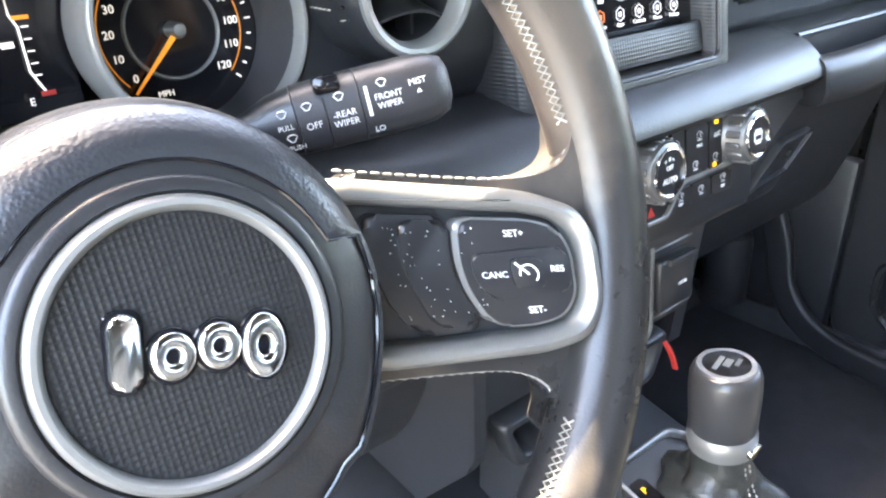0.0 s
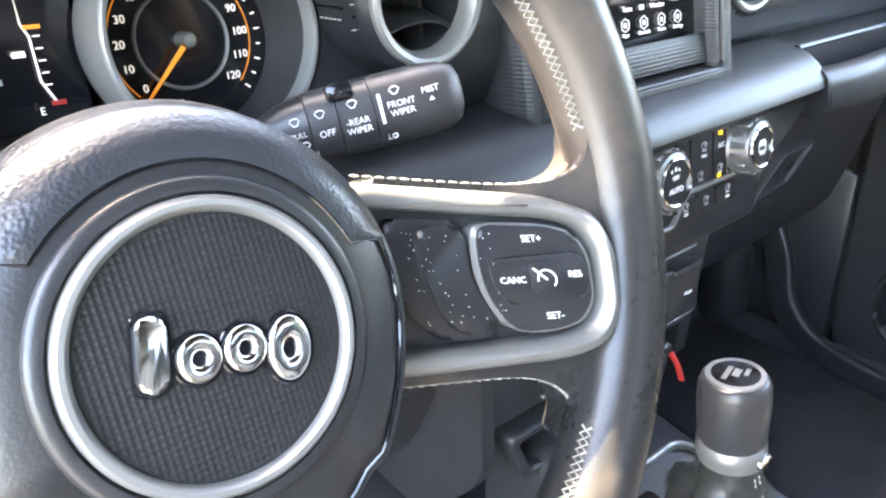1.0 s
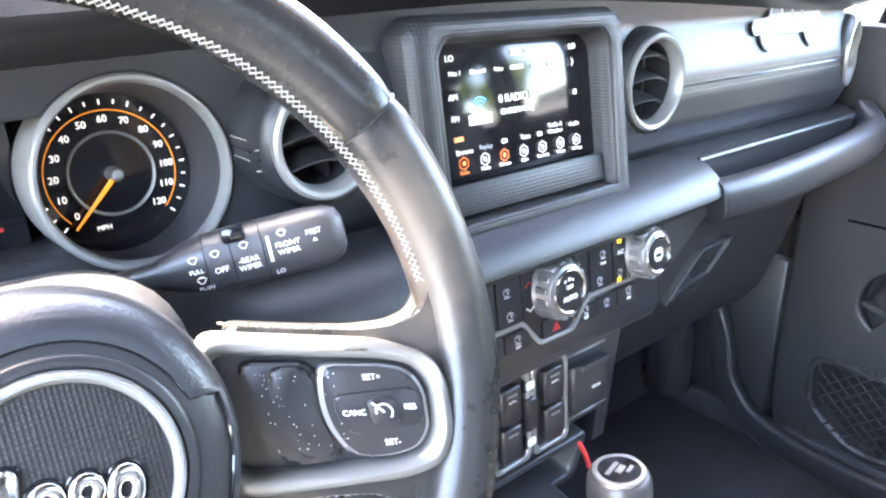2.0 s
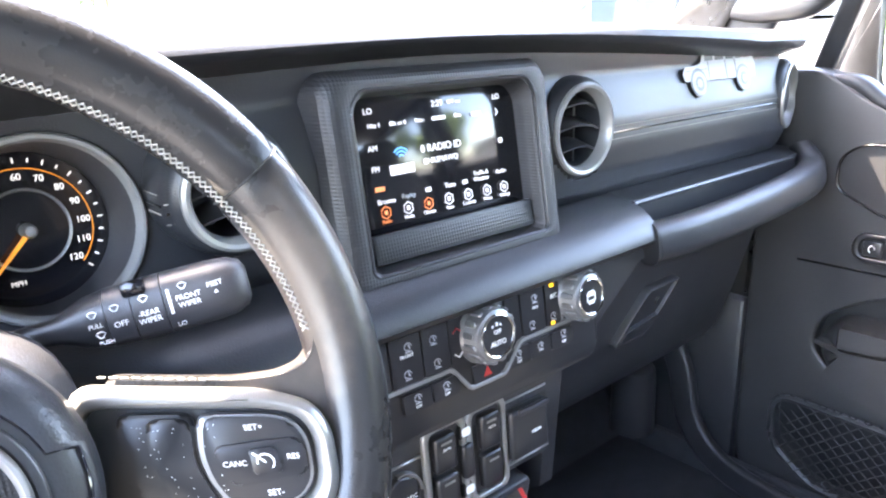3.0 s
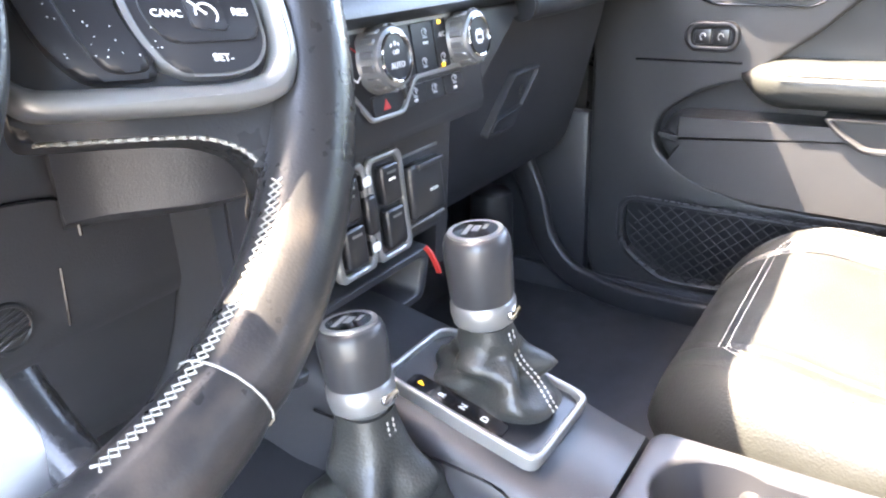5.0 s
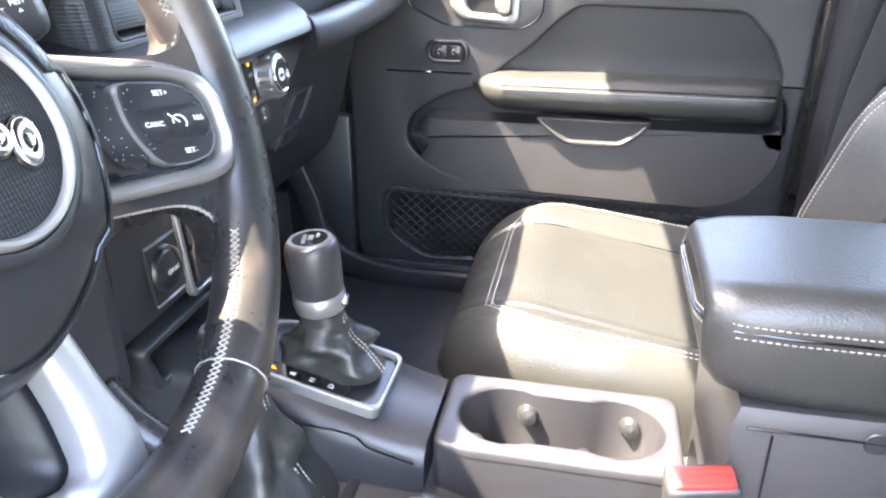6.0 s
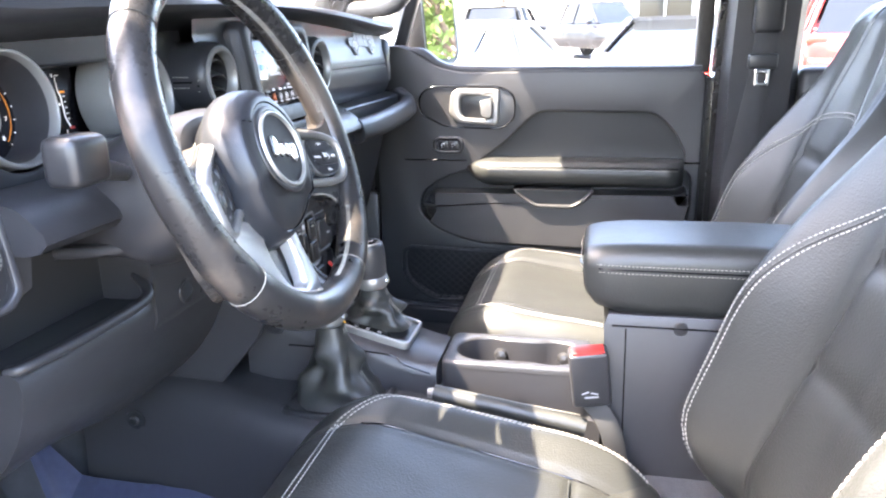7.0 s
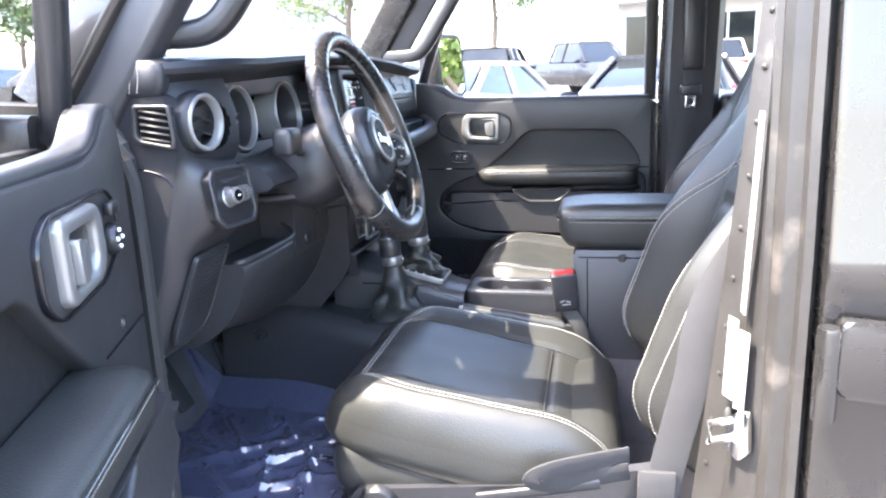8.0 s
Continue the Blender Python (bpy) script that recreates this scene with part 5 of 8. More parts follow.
part("knob", lathe([(0.0, 0.019), (0.010, 0.0185), (0.0125, 0.017), (0.0135, 0.004), (0.0165, 0.002), (0.017, 0.0)], 40, LS @ T(-0.012, 0, 0.001)), SILVER, ls, "satin silver knob")
part("knob_cap", lathe([(0, 0.0205), (0.0088, 0.0195), (0.009, 0.018)], 30, LS @ T(-0.012, 0, 0.001)), GLOSS_BLK, ls)
part("switch_recess", prism(rpoly([(-0.040, 0.024), (-0.031, 0.033), (0.031, 0.033), (0.039, 0.026), (0.039, -0.026), (0.028, -0.035), (-0.028, -0.035), (-0.040, -0.024)], 0.005), 0.002, 0.0006, 1, LS @ T(0, 0, 0.0012)), SATIN_BLK, ls, "black switch face")
part("dial_ring", lathe([(0.0185, 0.001), (0.0190, 0.0042), (0.0215, 0.0042), (0.0222, 0.001)], 40, LS @ T(-0.012, 0, 0.001), 100), PLASTIC, ls)
for x in (0.0165, 0.0285):
    tw = part("thumb_wheel", tube([LS @ Vector((x - 0.0042, 0, 0.001)), LS @ Vector((x + 0.0042, 0, 0.001))], 0.0125, 28), SILVER, ls, "silver ribbed thumb wheel")
    for q in range(-60, 61, 20):
        part("rib", box((x, 0.0126 * math.sin(radians(q)), 0.001 + 0.0126 * math.cos(radians(q))), (0.0080, 0.0012, 0.0012), 0.0003, 1, LS), PLASTIC_DK, tw)
part("knob_mark", box((-0.012, 0, 0.0217), (0.006, 0.0022, 0.0006), 0.0002, 1, LS), WHITE_INK, ls)


# ---- centre console ----
con = thing("centre_console", (0, -0.25, 0.55), "dark plastic centre console with padded armrest lid", "console")


CX = -0.030


def tunnel(y):
    t = ease(-0.10, 0.0, y)
    top = 0.840 + 0.052 * ease(-0.11, 0.13, y) + 0.014 * ease(0.10, 0.2, y)
    w = 0.066 - 0.006 * (1 - t)
    return [(CX - w - 0.014, y, 0.58), (CX - w - 0.006, y, top - 0.06), (CX - w - 0.003, y, top - 0.022), (CX - w, y, top - 0.008), (CX - w + 0.009, y, top), (CX + w - 0.009, y, top), (CX + w, y, top - 0.008), (CX + w + 0.003, y, top - 0.022), (CX + w + 0.006, y, top - 0.06), (CX + w + 0.020, y, 0.58)]


# front part under the levers, and the cup holder rim behind
part("tunnel", loft([tunnel(y) for y in steps(-0.078, 0.22, 14)]), PLASTIC, con, "dark plastic console top", smooth=50)
part("tunnel", loft([[(x, y, min(z, 0.775)) for x, y, z in tunnel(y)] for y in (-0.320, -0.078)]), PLASTIC, con)
part("side_panel_joint", tube(smooth_path([(CX - 0.0685, -0.070, 0.832), (CX - 0.0715, -0.030, 0.846), (CX - 0.0735, 0.0, 0.862), (CX - 0.0735, 0.15, 0.866)], 6), 0.0012, 5), GLOSS_BLK, con)
cup_o = rpoly([(-0.058, -0.110), (0.058, -0.110), (0.058, 0.112), (-0.058, 0.112)], 0.018, 6)
lobes = [(0.045 * math.cos(radians(a)), 0.050 + 0.045 * math.sin(radians(a))) for a in range(-30, 211, 15)] + [(0.045 * math.cos(radians(a)), -0.050 + 0.045 * math.sin(radians(a))) for a in range(150, 391, 15)]
lobes = [(x * 0.95, y) for x, y in lobes]
cup = part("cup_holder", plate_with_holes(cup_o, [lobes], 0.012, 0.005, T(CX, -0.195, 0.838), 3), PLASTIC, con, "dark plastic twin cup holder")
part("cup_skirt", loft([[(CX + x, -0.195 + y, z) for x, y in cup_o] for z in (0.770, 0.839)], cap=False), PLASTIC, cup)
part("cup_wall", loft([[(CX + x * f, -0.195 + y * f, z) for x, y in lobes] for f, z in ((1.0, 0.846), (0.985, 0.83), (0.93, 0.781), (0.4, 0.7795), (0.001, 0.7795))], cap=False), PLASTIC, cup, smooth=35)
for y in (-0.050, 0.050):
    part("cup_spring", lathe([(0, 0.014), (0.008, 0.012), (0.012, 0.0)], 20, frame_m((CX + 0.040, -0.195 + y - 0.018, 0.822), (0, -1, 0.0), (0.2, 0, 1))), PLASTIC_DK, cup)
    part("cup_spring", lathe([(0, 0.014), (0.008, 0.012), (0.012, 0.0)], 20, frame_m((CX - 0.018, -0.195 + y + 0.030, 0.822), (-0.6, 0.8, 0.0), (0, 0, 1)) @ pose(0, 0, 0, 180)), PLASTIC_DK, cup)
# chrome-edged shifter plate
plate = rpoly([(-0.048, -0.068), (0.048, -0.068), (0.048, 0.050), (0.036, 0.070), (-0.048, 0.070)], 0.012, 5)
p_in = rpoly([(-0.043, -0.063), (0.043, -0.063), (0.043, 0.048), (0.033, 0.065), (-0.043, 0.065)], 0.010, 5)
PT = T(-0.030, 0.034, 0.8795) @ pose(0, 0, 0, 14)
part("shifter_surround", bezel(plate, p_in, -0.006, 0.006, 0.002, PT), SILVER, con, "satin silver shifter surround")
part("shifter_plate", prism(p_in, 0.003, 0.001, 1, PT @ T(0, 0, -0.003)), PLASTIC_DK, con)
part("indicator", prism(rrect(0.018, 0.085, 0.004), 0.003, 0.001, 1, PT @ T(-0.033, 0.008, 0.0)), GLOSS_BLK, con, "black gear indicator strip")
for i, s in enumerate("PRND"):
    letters(s, 0.008, PT @ T(-0.033, 0.040 - 0.019 * i, 0.0034), AMBER if i == 0 else WHITE_INK, con)


def wavy_boot(c, r0, r1, h, lean, seed, name="boot"):
    rnd = random.Random(seed)
    ph = [rnd.random() * 6.3 for _ in range(5)]
    rings = []
    for j in range(15):
        t = j / 14
        w = r0[0] * (1 - t) ** 1.3 + r1 * (1 - (1 - t) ** 1.3)
        d = r0[1] * (1 - t) ** 1.3 + r1 * (1 - (1 - t) ** 1.3)
        fold = 0.007 * math.sin(math.pi * min(1, t * 1.25)) if t < 0.85 else 0
        ring = []
        for i in range(40):
            a = 2 * math.pi * i / 40
            f = 1 + fold / max(w, 0.02) * (math.sin(3 * a + ph[0] + 5 * t) + 0.7 * math.sin(5 * a + ph[1] - 7 * t) + 0.6 * math.sin(15 * t + ph[2] + a))
            e = 0.62 if t < 0.15 else 0.8
            ring.append((c[0] + lean[0] * t + w * f * math.copysign(abs(math.cos(a)) ** e, math.cos(a)), c[1] + lean[1] * t + d * f * math.copysign(abs(math.sin(a)) ** e, math.sin(a)), c[2] + h * t))
        rings.append(ring)
    return loft(rings)


def lever(name, base, top, r, knob_h, label, seed, wide):
    ob = thing(name, base, label, "gear lever")
    base, top = Vector(base), Vector(top)
    lean = top - base
    part("boot", wavy_boot(base, wide, 0.019, lean.z - knob_h, (lean.x * 0.6, lean.y * 0.6), seed), LEATHER, ob, "creased black leather boot", smooth=70)
    for dx in (-0.003, 0.003):
        pth = smooth_path([base + Vector((dx - 0.004, -wide[1] * 1.02, 0.004)), base + Vector((dx + lean.x * 0.2, -wide[1] * 0.72, 0.022)), base + Vector((dx + lean.x * 0.4, -0.026 + lean.y * 0.4, (lean.z - knob_h) * 0.6)), base + Vector((dx + lean.x * 0.6, -0.021 + lean.y * 0.6, (lean.z - knob_h) * 0.98))], 8)
        tagged(part("stitching", stitches(pth, 0.0042, 0.0030, 0.0007), THREAD, ob), kind="stuff")
    ax = lean.normalized()
    m = frame_m(base + Vector((lean.x * 0.6, lean.y * 0.6, lean.z - knob_h)), Vector((1, 0, 0)), (0, 1, 0.1))
    z = Vector((lean.x * 0.4, lean.y * 0.4, knob_h)).normalized()
    x = Vector((1, 0, 0)) - z * z.x
    m = frame_m(m.translation, x, z.cross(x))
    h = knob_h
    part("collar", lathe([(r * 0.70, -0.004), (r * 0.80, 0.000), (r * 0.98, 0.003), (r * 1.04, 0.010), (r * 1.03, 0.018), (r * 0.96, 0.020)], 40, m), SILVER, ob, "satin silver collar")
    part("lock_button", prism(rrect(0.016, 0.007, 0.003), 0.003, 0.001, 2, frame_m(m @ Vector((0, -r * 1.02, 0.011)), x, z)), CHROME, ob)
    part("knob", lathe([(r * 0.95, 0.019), (r * 1.0, 0.024), (r * 1.04, 0.045), (r * 1.05, h * 0.72), (r * 1.03, h * 0.90), (r * 0.95, h * 0.975), (r * 0.86, h), (0, h)], 48, m), LEATHER_KNOB, ob, "black leather knob")
    part("knob_cap", lathe([(r * 0.86, h - 0.0005), (r * 0.84, h + 0.0018), (0, h + 0.0022)], 40, m), SILVER, ob, "satin silver cap")
    part("cap_face", lathe([(r * 0.74, h + 0.0018), (0, h + 0.0028)], 40, m), GLOSS_BLK, ob)
    bars([(-0.004, 0.004, 0.018, 0.0035, 12), (0.0, -0.001, 0.010, 0.005, 12), (0.005, -0.006, 0.009, 0.003, 12)], m @ T(0, 0, h + 0.0026), SILVER, ob, "cap_mark")
    return ob, m


KNOB, km = lever("gear_lever", (-0.024, 0.028, 0.876), (-0.031, 0.040, 1.012), 0.0240, 0.072, "black leather gear lever with silver collar", 3, (0.032, 0.050))
lever("transfer_lever", (-0.140, 0.055, 0.804), (-0.134, 0.076, 0.978), 0.0225, 0.060, "black leather transfer-case lever with pleated boot", 8, (0.050, 0.062))
part("boot_plate", bezel(rrect(0.125, 0.150, 0.015), rrect(0.104, 0.128, 0.012), -0.01, 0.008, 0.004, T(-0.140, 0.055, 0.800)), PLASTIC_DK, con)
deck = [(-0.20, 0.055, 0.03), (-0.16, 0.030, 0.012), (-0.10, 0.010, 0.004), (-0.03, 0.0, 0.0), (0.06, 0.0, 0.0), (0.14, -0.008, 0.004), (0.22, -0.022, 0.018), (0.34, -0.030, 0.034), (0.46, -0.030, 0.040)]
part("side_deck", loft([[(-0.245 + e, y, 0.56), (-0.240 + e, y, 0.68), (-0.232 + e, y, 0.752 - d), (-0.222 + e, y, 0.782 - d), (-0.206 + e, y, 0.797 - d), (-0.185 + e, y, 0.802 - d), (-0.02, y, 0.803), (-0.02, y, 0.56)] for y, d, e in deck], cap=True), PLASTIC, con, "dark plastic lower deck", smooth=60)
part("carpet_clip", lathe([(0, 0.006), (0.006, 0.0055), (0.008, 0.003), (0.015, 0.002), (0.016, 0.0)], 24, frame_m((-0.2005, 0.362, 0.771), (0, -1, 0), (0, 0, 1))), PLASTIC_DK, con, "round plastic clip")
# red strap tag by the lever
tag = thing("red_tag", (0.000, 0.12, 0.915), "small red fabric tag beside the gear lever", "tag")
part("fabric", sweep(smooth_path([(0.036, 0.132, 0.958), (0.036, 0.125, 0.950), (0.0365, 0.121, 0.942), (0.037, 0.119, 0.935)], 5), rrect(0.006, 0.0016, 0.0007, 2), up=(1, 0, 0)), RED, tag)
# parking brake
pb = thing("parking_brake", (-0.14, -0.2, 0.78), "black parking brake lever with silver button", "brake lever")
part("grip", tube(smooth_path([(-0.142, -0.30, 0.790), (-0.140, -0.20, 0.806), (-0.138, -0.085, 0.822)], 6), 0.013, 14), LEATHER, pb)
part("button", lathe([(0, 0.010), (0.007, 0.009), (0.0085, 0.0)], 20, frame_m((-0.138, -0.085, 0.822), (1, 0, 0), (0, 0, 1)) @ pose(0, 0, 0, 180)), SILVER, pb)
tagged(part("stitching", stitches([(-0.140, y, 0.8195 + 0.13 * (y + 0.20)) for y in steps(-0.29, -0.12, 10)], 0.005, 0.0036, 0.0006), THREAD, pb), kind="stuff")

# armrest bin and lid
LX = -0.042
part("bin", loft([[(LX - w, -0.335 + f, z), (LX - w, -0.66, z), (LX + w, -0.66, z), (LX + w, -0.335 + f, z)] for w, f, z in ((0.092, 0.0, 0.58), (0.088, 0.008, 0.80), (0.086, 0.016, 0.938), (0.080, 0.010, 0.952))]), PLASTIC, con, "dark plastic console bin")
part("bin_joint", tube([(LX - 0.0925, -0.352, 0.62), (LX - 0.0875, -0.348, 0.935)], 0.001, 5), GLOSS_BLK, con)
part("bin_joint", tube([(LX - 0.0868, -0.330, 0.9385), (LX - 0.0868, -0.65, 0.9385)], 0.0012, 5), GLOSS_BLK, con)
part("latch", lathe([(0, 0.0012), (0.0085, 0.0010), (0.0095, 0.0)], 24, frame_m((LX - 0.0865, -0.418, 0.938), (0, -1, 0), (0, 0, 1))), PLASTIC_DK, con)


def lid_ring(y, z0, z1, w, r):
    ring = []
    for x, z in rrect(2 * w, z1 - z0, r, 7, 0, (z0 + z1) / 2):
        d = max(0.0, (1.012 - z) / 0.07)
        ring.append((LX + x * (1 - 0.13 * d * d), y - 0.022 * d * d * (1 if y > -0.40 else 0), z))
    return ring


lid_rows = [(-0.300, 0.995, 1.018, 0.048, 0.010), (-0.290, 0.980, 1.028, 0.066, 0.020), (-0.289, 0.968, 1.035, 0.076, 0.026), (-0.296, 0.956, 1.041, 0.083, 0.028), (-0.318, 0.948, 1.045, 0.087, 0.028), (-0.36, 0.945, 1.048, 0.088, 0.027), (-0.50, 0.945, 1.049, 0.088, 0.027), (-0.655, 0.945, 1.046, 0.087, 0.027), (-0.672, 0.955, 1.036, 0.078, 0.024)]
part("armrest_lid", loft([lid_ring(*r) for r in lid_rows]), LEATHER, con, "black leather armrest lid with a stitched seam", smooth=60)
seam = [(LX - 0.0882, y, 1.0165) for y in steps(-0.66, -0.345, 16)] + [(LX - 0.085, -0.310, 1.0165), (LX - 0.075, -0.292, 1.0165), (LX - 0.055, -0.2855, 1.0165), (LX + 0.055, -0.2855, 1.0165), (LX + 0.075, -0.292, 1.0165), (LX + 0.085, -0.310, 1.0165)]
part("lid_seam", tube(seam, 0.0012, 6), GLOSS_BLK, con)
tagged(part("stitching", stitches([(LX + (x - LX) * 1.002, y, z + 0.0055) for x, y, z in seam], 0.0052, 0.0036, 0.0006), THREAD, con), kind="stuff")
tagged(part("stitching", stitches([(LX + (x - LX) * 1.004, y, z - 0.0045) for x, y, z in seam], 0.0052, 0.0036, 0.0006), THREAD, con), kind="stuff")
# seat belt buckle
bk = thing("seat_belt_buckle", (-0.165, -0.33, 0.72), "grey plastic seat belt buckle with a red button", "buckle")
BM = frame_m((-0.150, -0.303, 0.872), (0.10, -1, 0.12), (-0.25, 0.10, 1))
part("buckle_body", box((0, 0, 0), (0.052, 0.088, 0.026), 0.005, 3, BM), PLASTIC, bk, "grey plastic buckle body")
part("release_button", box((0, 0.040, 0.001), (0.044, 0.014, 0.019), 0.003, 2, BM), RED, bk, "red release button")
bars([(-0.008, -0.018, 0.010, 0.002, 20), (0.004, -0.020, 0.010, 0.002, -20), (0, -0.026, 0.018, 0.002, 0)], BM @ T(0, 0, 0.0131), GREY_INK, bk)
part("stalk", sweep(smooth_path([BM @ Vector((0, -0.044, 0)), Vector((-0.150, -0.335, 0.79)), Vector((-0.148, -0.35, 0.70))], 5), rrect(0.030, 0.008, 0.003, 2), up=(1, 0.2, 0)), RUBBER, bk)

# ---- body shell ----
HEADER_Y, HEADER_Z, COWL_Y, COWL_Z = 0.14, 1.70, 0.445, 1.335


def shell():
    body = thing("car_body", (0, -0.3, 0.3), "grey off-road car body with black cabin trim", "car body", kind="structure")
    # floor and tunnel
    part("floor_pan", box((0, -0.45, 0.545), (1.44, 2.15, 0.03), 0.005), CARPET, body, "black carpeted floor")
    for s in (-1, 1):
        part("footwell_floor", box((0.43 * s, 0.29, 0.585), (0.50, 0.66, 0.062), 0.012, 2), CARPET, body, "black carpeted footwell floor")
    part("toe_board", loft([[(-0.70, 0.40, 0.545), (-0.70, 0.62, 0.86), (-0.70, 0.66, 0.86), (-0.70, 0.62, 0.545)], [(0.69, 0.40, 0.545), (0.69, 0.62, 0.86), (0.69, 0.66, 0.86), (0.69, 0.62, 0.545)]]), CARPET, body, "black carpeted toe board")
    part("firewall", box((0, 0.64, 1.06), (1.44, 0.03, 0.52), 0.004), PLASTIC_DK, body)
    part("tunnel_carpet", loft([[(-0.20, y, 0.55), (-0.17, y, 0.66), (-0.13, y, 0.72), (0.13, y, 0.72), (0.17, y, 0.66), (0.20, y, 0.55)] for y in (-1.4, 0.1, 0.62)]), CARPET, body)
    for s in (-1, 1):
        part("kick_panel", box((0.690 * s, 0.49 if s < 0 else 0.42, 0.74), (0.03, 0.24 if s < 0 else 0.36, 0.40), 0.01, 2), PLASTIC, body, "dark plastic kick panel")
        part("sill", box((0.725 * s, -0.10, 0.580), (0.12, 1.20, 0.075), 0.012, 3), PAINT, body, "grey painted door sill")
        part("sill_plate", box((0.700 * s, -0.10, 0.622), (0.07, 0.90, 0.010), 0.003, 2), PLASTIC, body)
        part("cowl_side", loft([[(0.80 * s, y, z) for y, z in ((0.26, 0.62), (0.26, 1.20), (0.30, 1.29), (0.46, 1.30), (0.95, 1.27), (0.95, 0.75), (0.60, 0.62))], [(0.70 * s, y, z) for y, z in ((0.30, 0.62), (0.30, 1.20), (0.34, 1.29), (0.46, 1.30), (0.95, 1.27), (0.95, 0.75), (0.60, 0.62))]]), JAMB, body, "grey painted cowl side")
        part("door_seal", tube(smooth_path([(0.700 * s, 0.285, 0.66), (0.700 * s, 0.285, 1.18), (0.696 * s, 0.315, 1.29), (0.66 * s, 0.16, 1.52), (0.63 * s, 0.05, 1.68), (0.62 * s, -0.15, 1.715)], 8), 0.011, 8), RUBBER, body, "black rubber door seal")
        # windscreen pillar: painted outside, trimmed inside
        a, b = Vector((0.705 * s, 0.400, 1.29)), Vector((0.625 * s, HEADER_Y - 0.03, HEADER_Z + 0.02))
        part("windscreen_pillar", sweep([a, b], rpoly([(-0.045, -0.035), (0.045, -0.035), (0.035, 0.035), (-0.035, 0.035)], 0.012), up=(s, 0, 0)), PAINT, body, "grey windscreen pillar")
        part("pillar_trim", sweep([a + Vector((-0.012 * s, -0.040, -0.03)), b + Vector((0.010 * s, -0.060, 0.0))], rpoly([(-0.054, -0.018), (0.054, -0.018), (0.044, 0.022), (-0.044, 0.022)], 0.012), up=(s, 0, 0)), PLASTIC, body, "grey plastic pillar trim")
        part("corner_trim", box((0.672 * s, 0.405, 1.285), (0.05, 0.13, 0.10), 0.012, 3), PLASTIC, body)
        part("roof_rail", box((0.625 * s, -0.80, 1.735), (0.08, 1.80, 0.07), 0.02, 3), PLASTIC_DK, body)
        grab = smooth_path([(0.672 * s, 0.300, 1.388), (0.650 * s, 0.235, 1.383), (0.638 * s, 0.165, 1.395), (0.630 * s, 0.105, 1.470), (0.618 * s, 0.045, 1.555), (0.610 * s, 0.005, 1.610), (0.630 * s, -0.010, 1.650)], 7)
        part("grab_handle", sweep(grab, rrect(0.040, 0.034, 0.014, 4), up=(s, 0, 0)), PLASTIC_DK, body, "black grab handle on the pillar")
    part("kick_trim", sweep(smooth_path([(0.655, 0.36, 0.86), (0.650, 0.325, 0.789), (0.645, 0.302, 0.713), (0.642, 0.248, 0.660), (0.640, 0.16, 0.638), (0.640, 0.04, 0.634), (0.640, -0.40, 0.634)], 6), rrect(0.045, 0.020, 0.008, 3), up=(1, 0, 0)), PLASTIC, body, "dark plastic sill trim")
    part("blower_cover", lathe([(0.0, 0.030), (0.026, 0.030), (0.034, 0.024), (0.036, 0.010), (0.038, -0.09), (0.0, -0.09)], 32, T(0.575, 0.37, 0.79)), PLASTIC, body, "round plastic blower cover")
    for s in (-1, 1):
        part("footwell_side", box((0.668 * s, 0.05, 0.600), (0.018, 1.14, 0.12), 0.006, 2), CARPET, body, "black carpeted footwell side")
    part("header", box((0, HEADER_Y - 0.045, HEADER_Z + 0.035), (1.24, 0.09, 0.07), 0.02, 3), PLASTIC_DK, body, "black windscreen header")
    part("roof", box((0, -0.80, 1.785), (1.33, 1.85, 0.035), 0.015, 3), PLASTIC_DK, body, "black hard top")
    part("tail_panel", box((0, -1.66, 1.15), (1.40, 0.05, 1.10), 0.02, 2), PLASTIC_DK, body)
    part("cowl", loft([[(x, y, z) for y, z in ((0.44, 1.32), (0.60, 1.315), (0.62, 1.25), (0.46, 1.25))] for x in (-0.72, 0.72)]), PLASTIC_DK, body)
    part("bonnet", loft([[(x, 0.61, 1.275 - 0.03 * (x / 0.7) ** 4), (x, 1.2, 1.265 - 0.03 * (x / 0.7) ** 4), (x, 1.85, 1.20 - 0.04 * (x / 0.7) ** 4), (x, 1.88, 1.10), (x, 0.61, 1.15)] for x in steps(-0.70, 0.70, 12)]), PAINT, body, "grey painted bonnet")
    for s in (-1, 1):
        part("lower_front", box((0.60 * s, 1.30, 0.85), (0.30, 1.2, 0.50), 0.04, 3), PAINT, body)
    glass = part("windscreen", loft([[(-0.66, COWL_Y, COWL_Z), (0.66, COWL_Y, COWL_Z), (0.66, COWL_Y + 0.004, COWL_Z), (-0.66, COWL_Y + 0.004, COWL_Z)], [(-0.59, HEADER_Y - 0.01, HEADER_Z + 0.02), (0.59, HEADER_Y - 0.01, HEADER_Z + 0.02), (0.59, HEADER_Y - 0.006, HEADER_Z + 0.02), (-0.59, HEADER_Y - 0.006, HEADER_Z + 0.02)]]), GLASS, body, "clear windscreen")
    glass.visible_shadow = False
    part("wiper", tube([(0.55, 0.452, 1.352), (0.15, 0.448, 1.366)], 0.006, 6), PLASTIC_DK, body)
    part("wiper", tube([(-0.10, 0.452, 1.352), (-0.48, 0.448, 1.366)], 0.006, 6), PLASTIC_DK, body)
    # driver's door pillar with jamb
    zs = (0.60, 0.741, 0.967, 1.095, 1.384, 1.74)
    ins = (-0.470, -0.492, -0.512, -0.522, -0.548, -0.59)
    rings = []
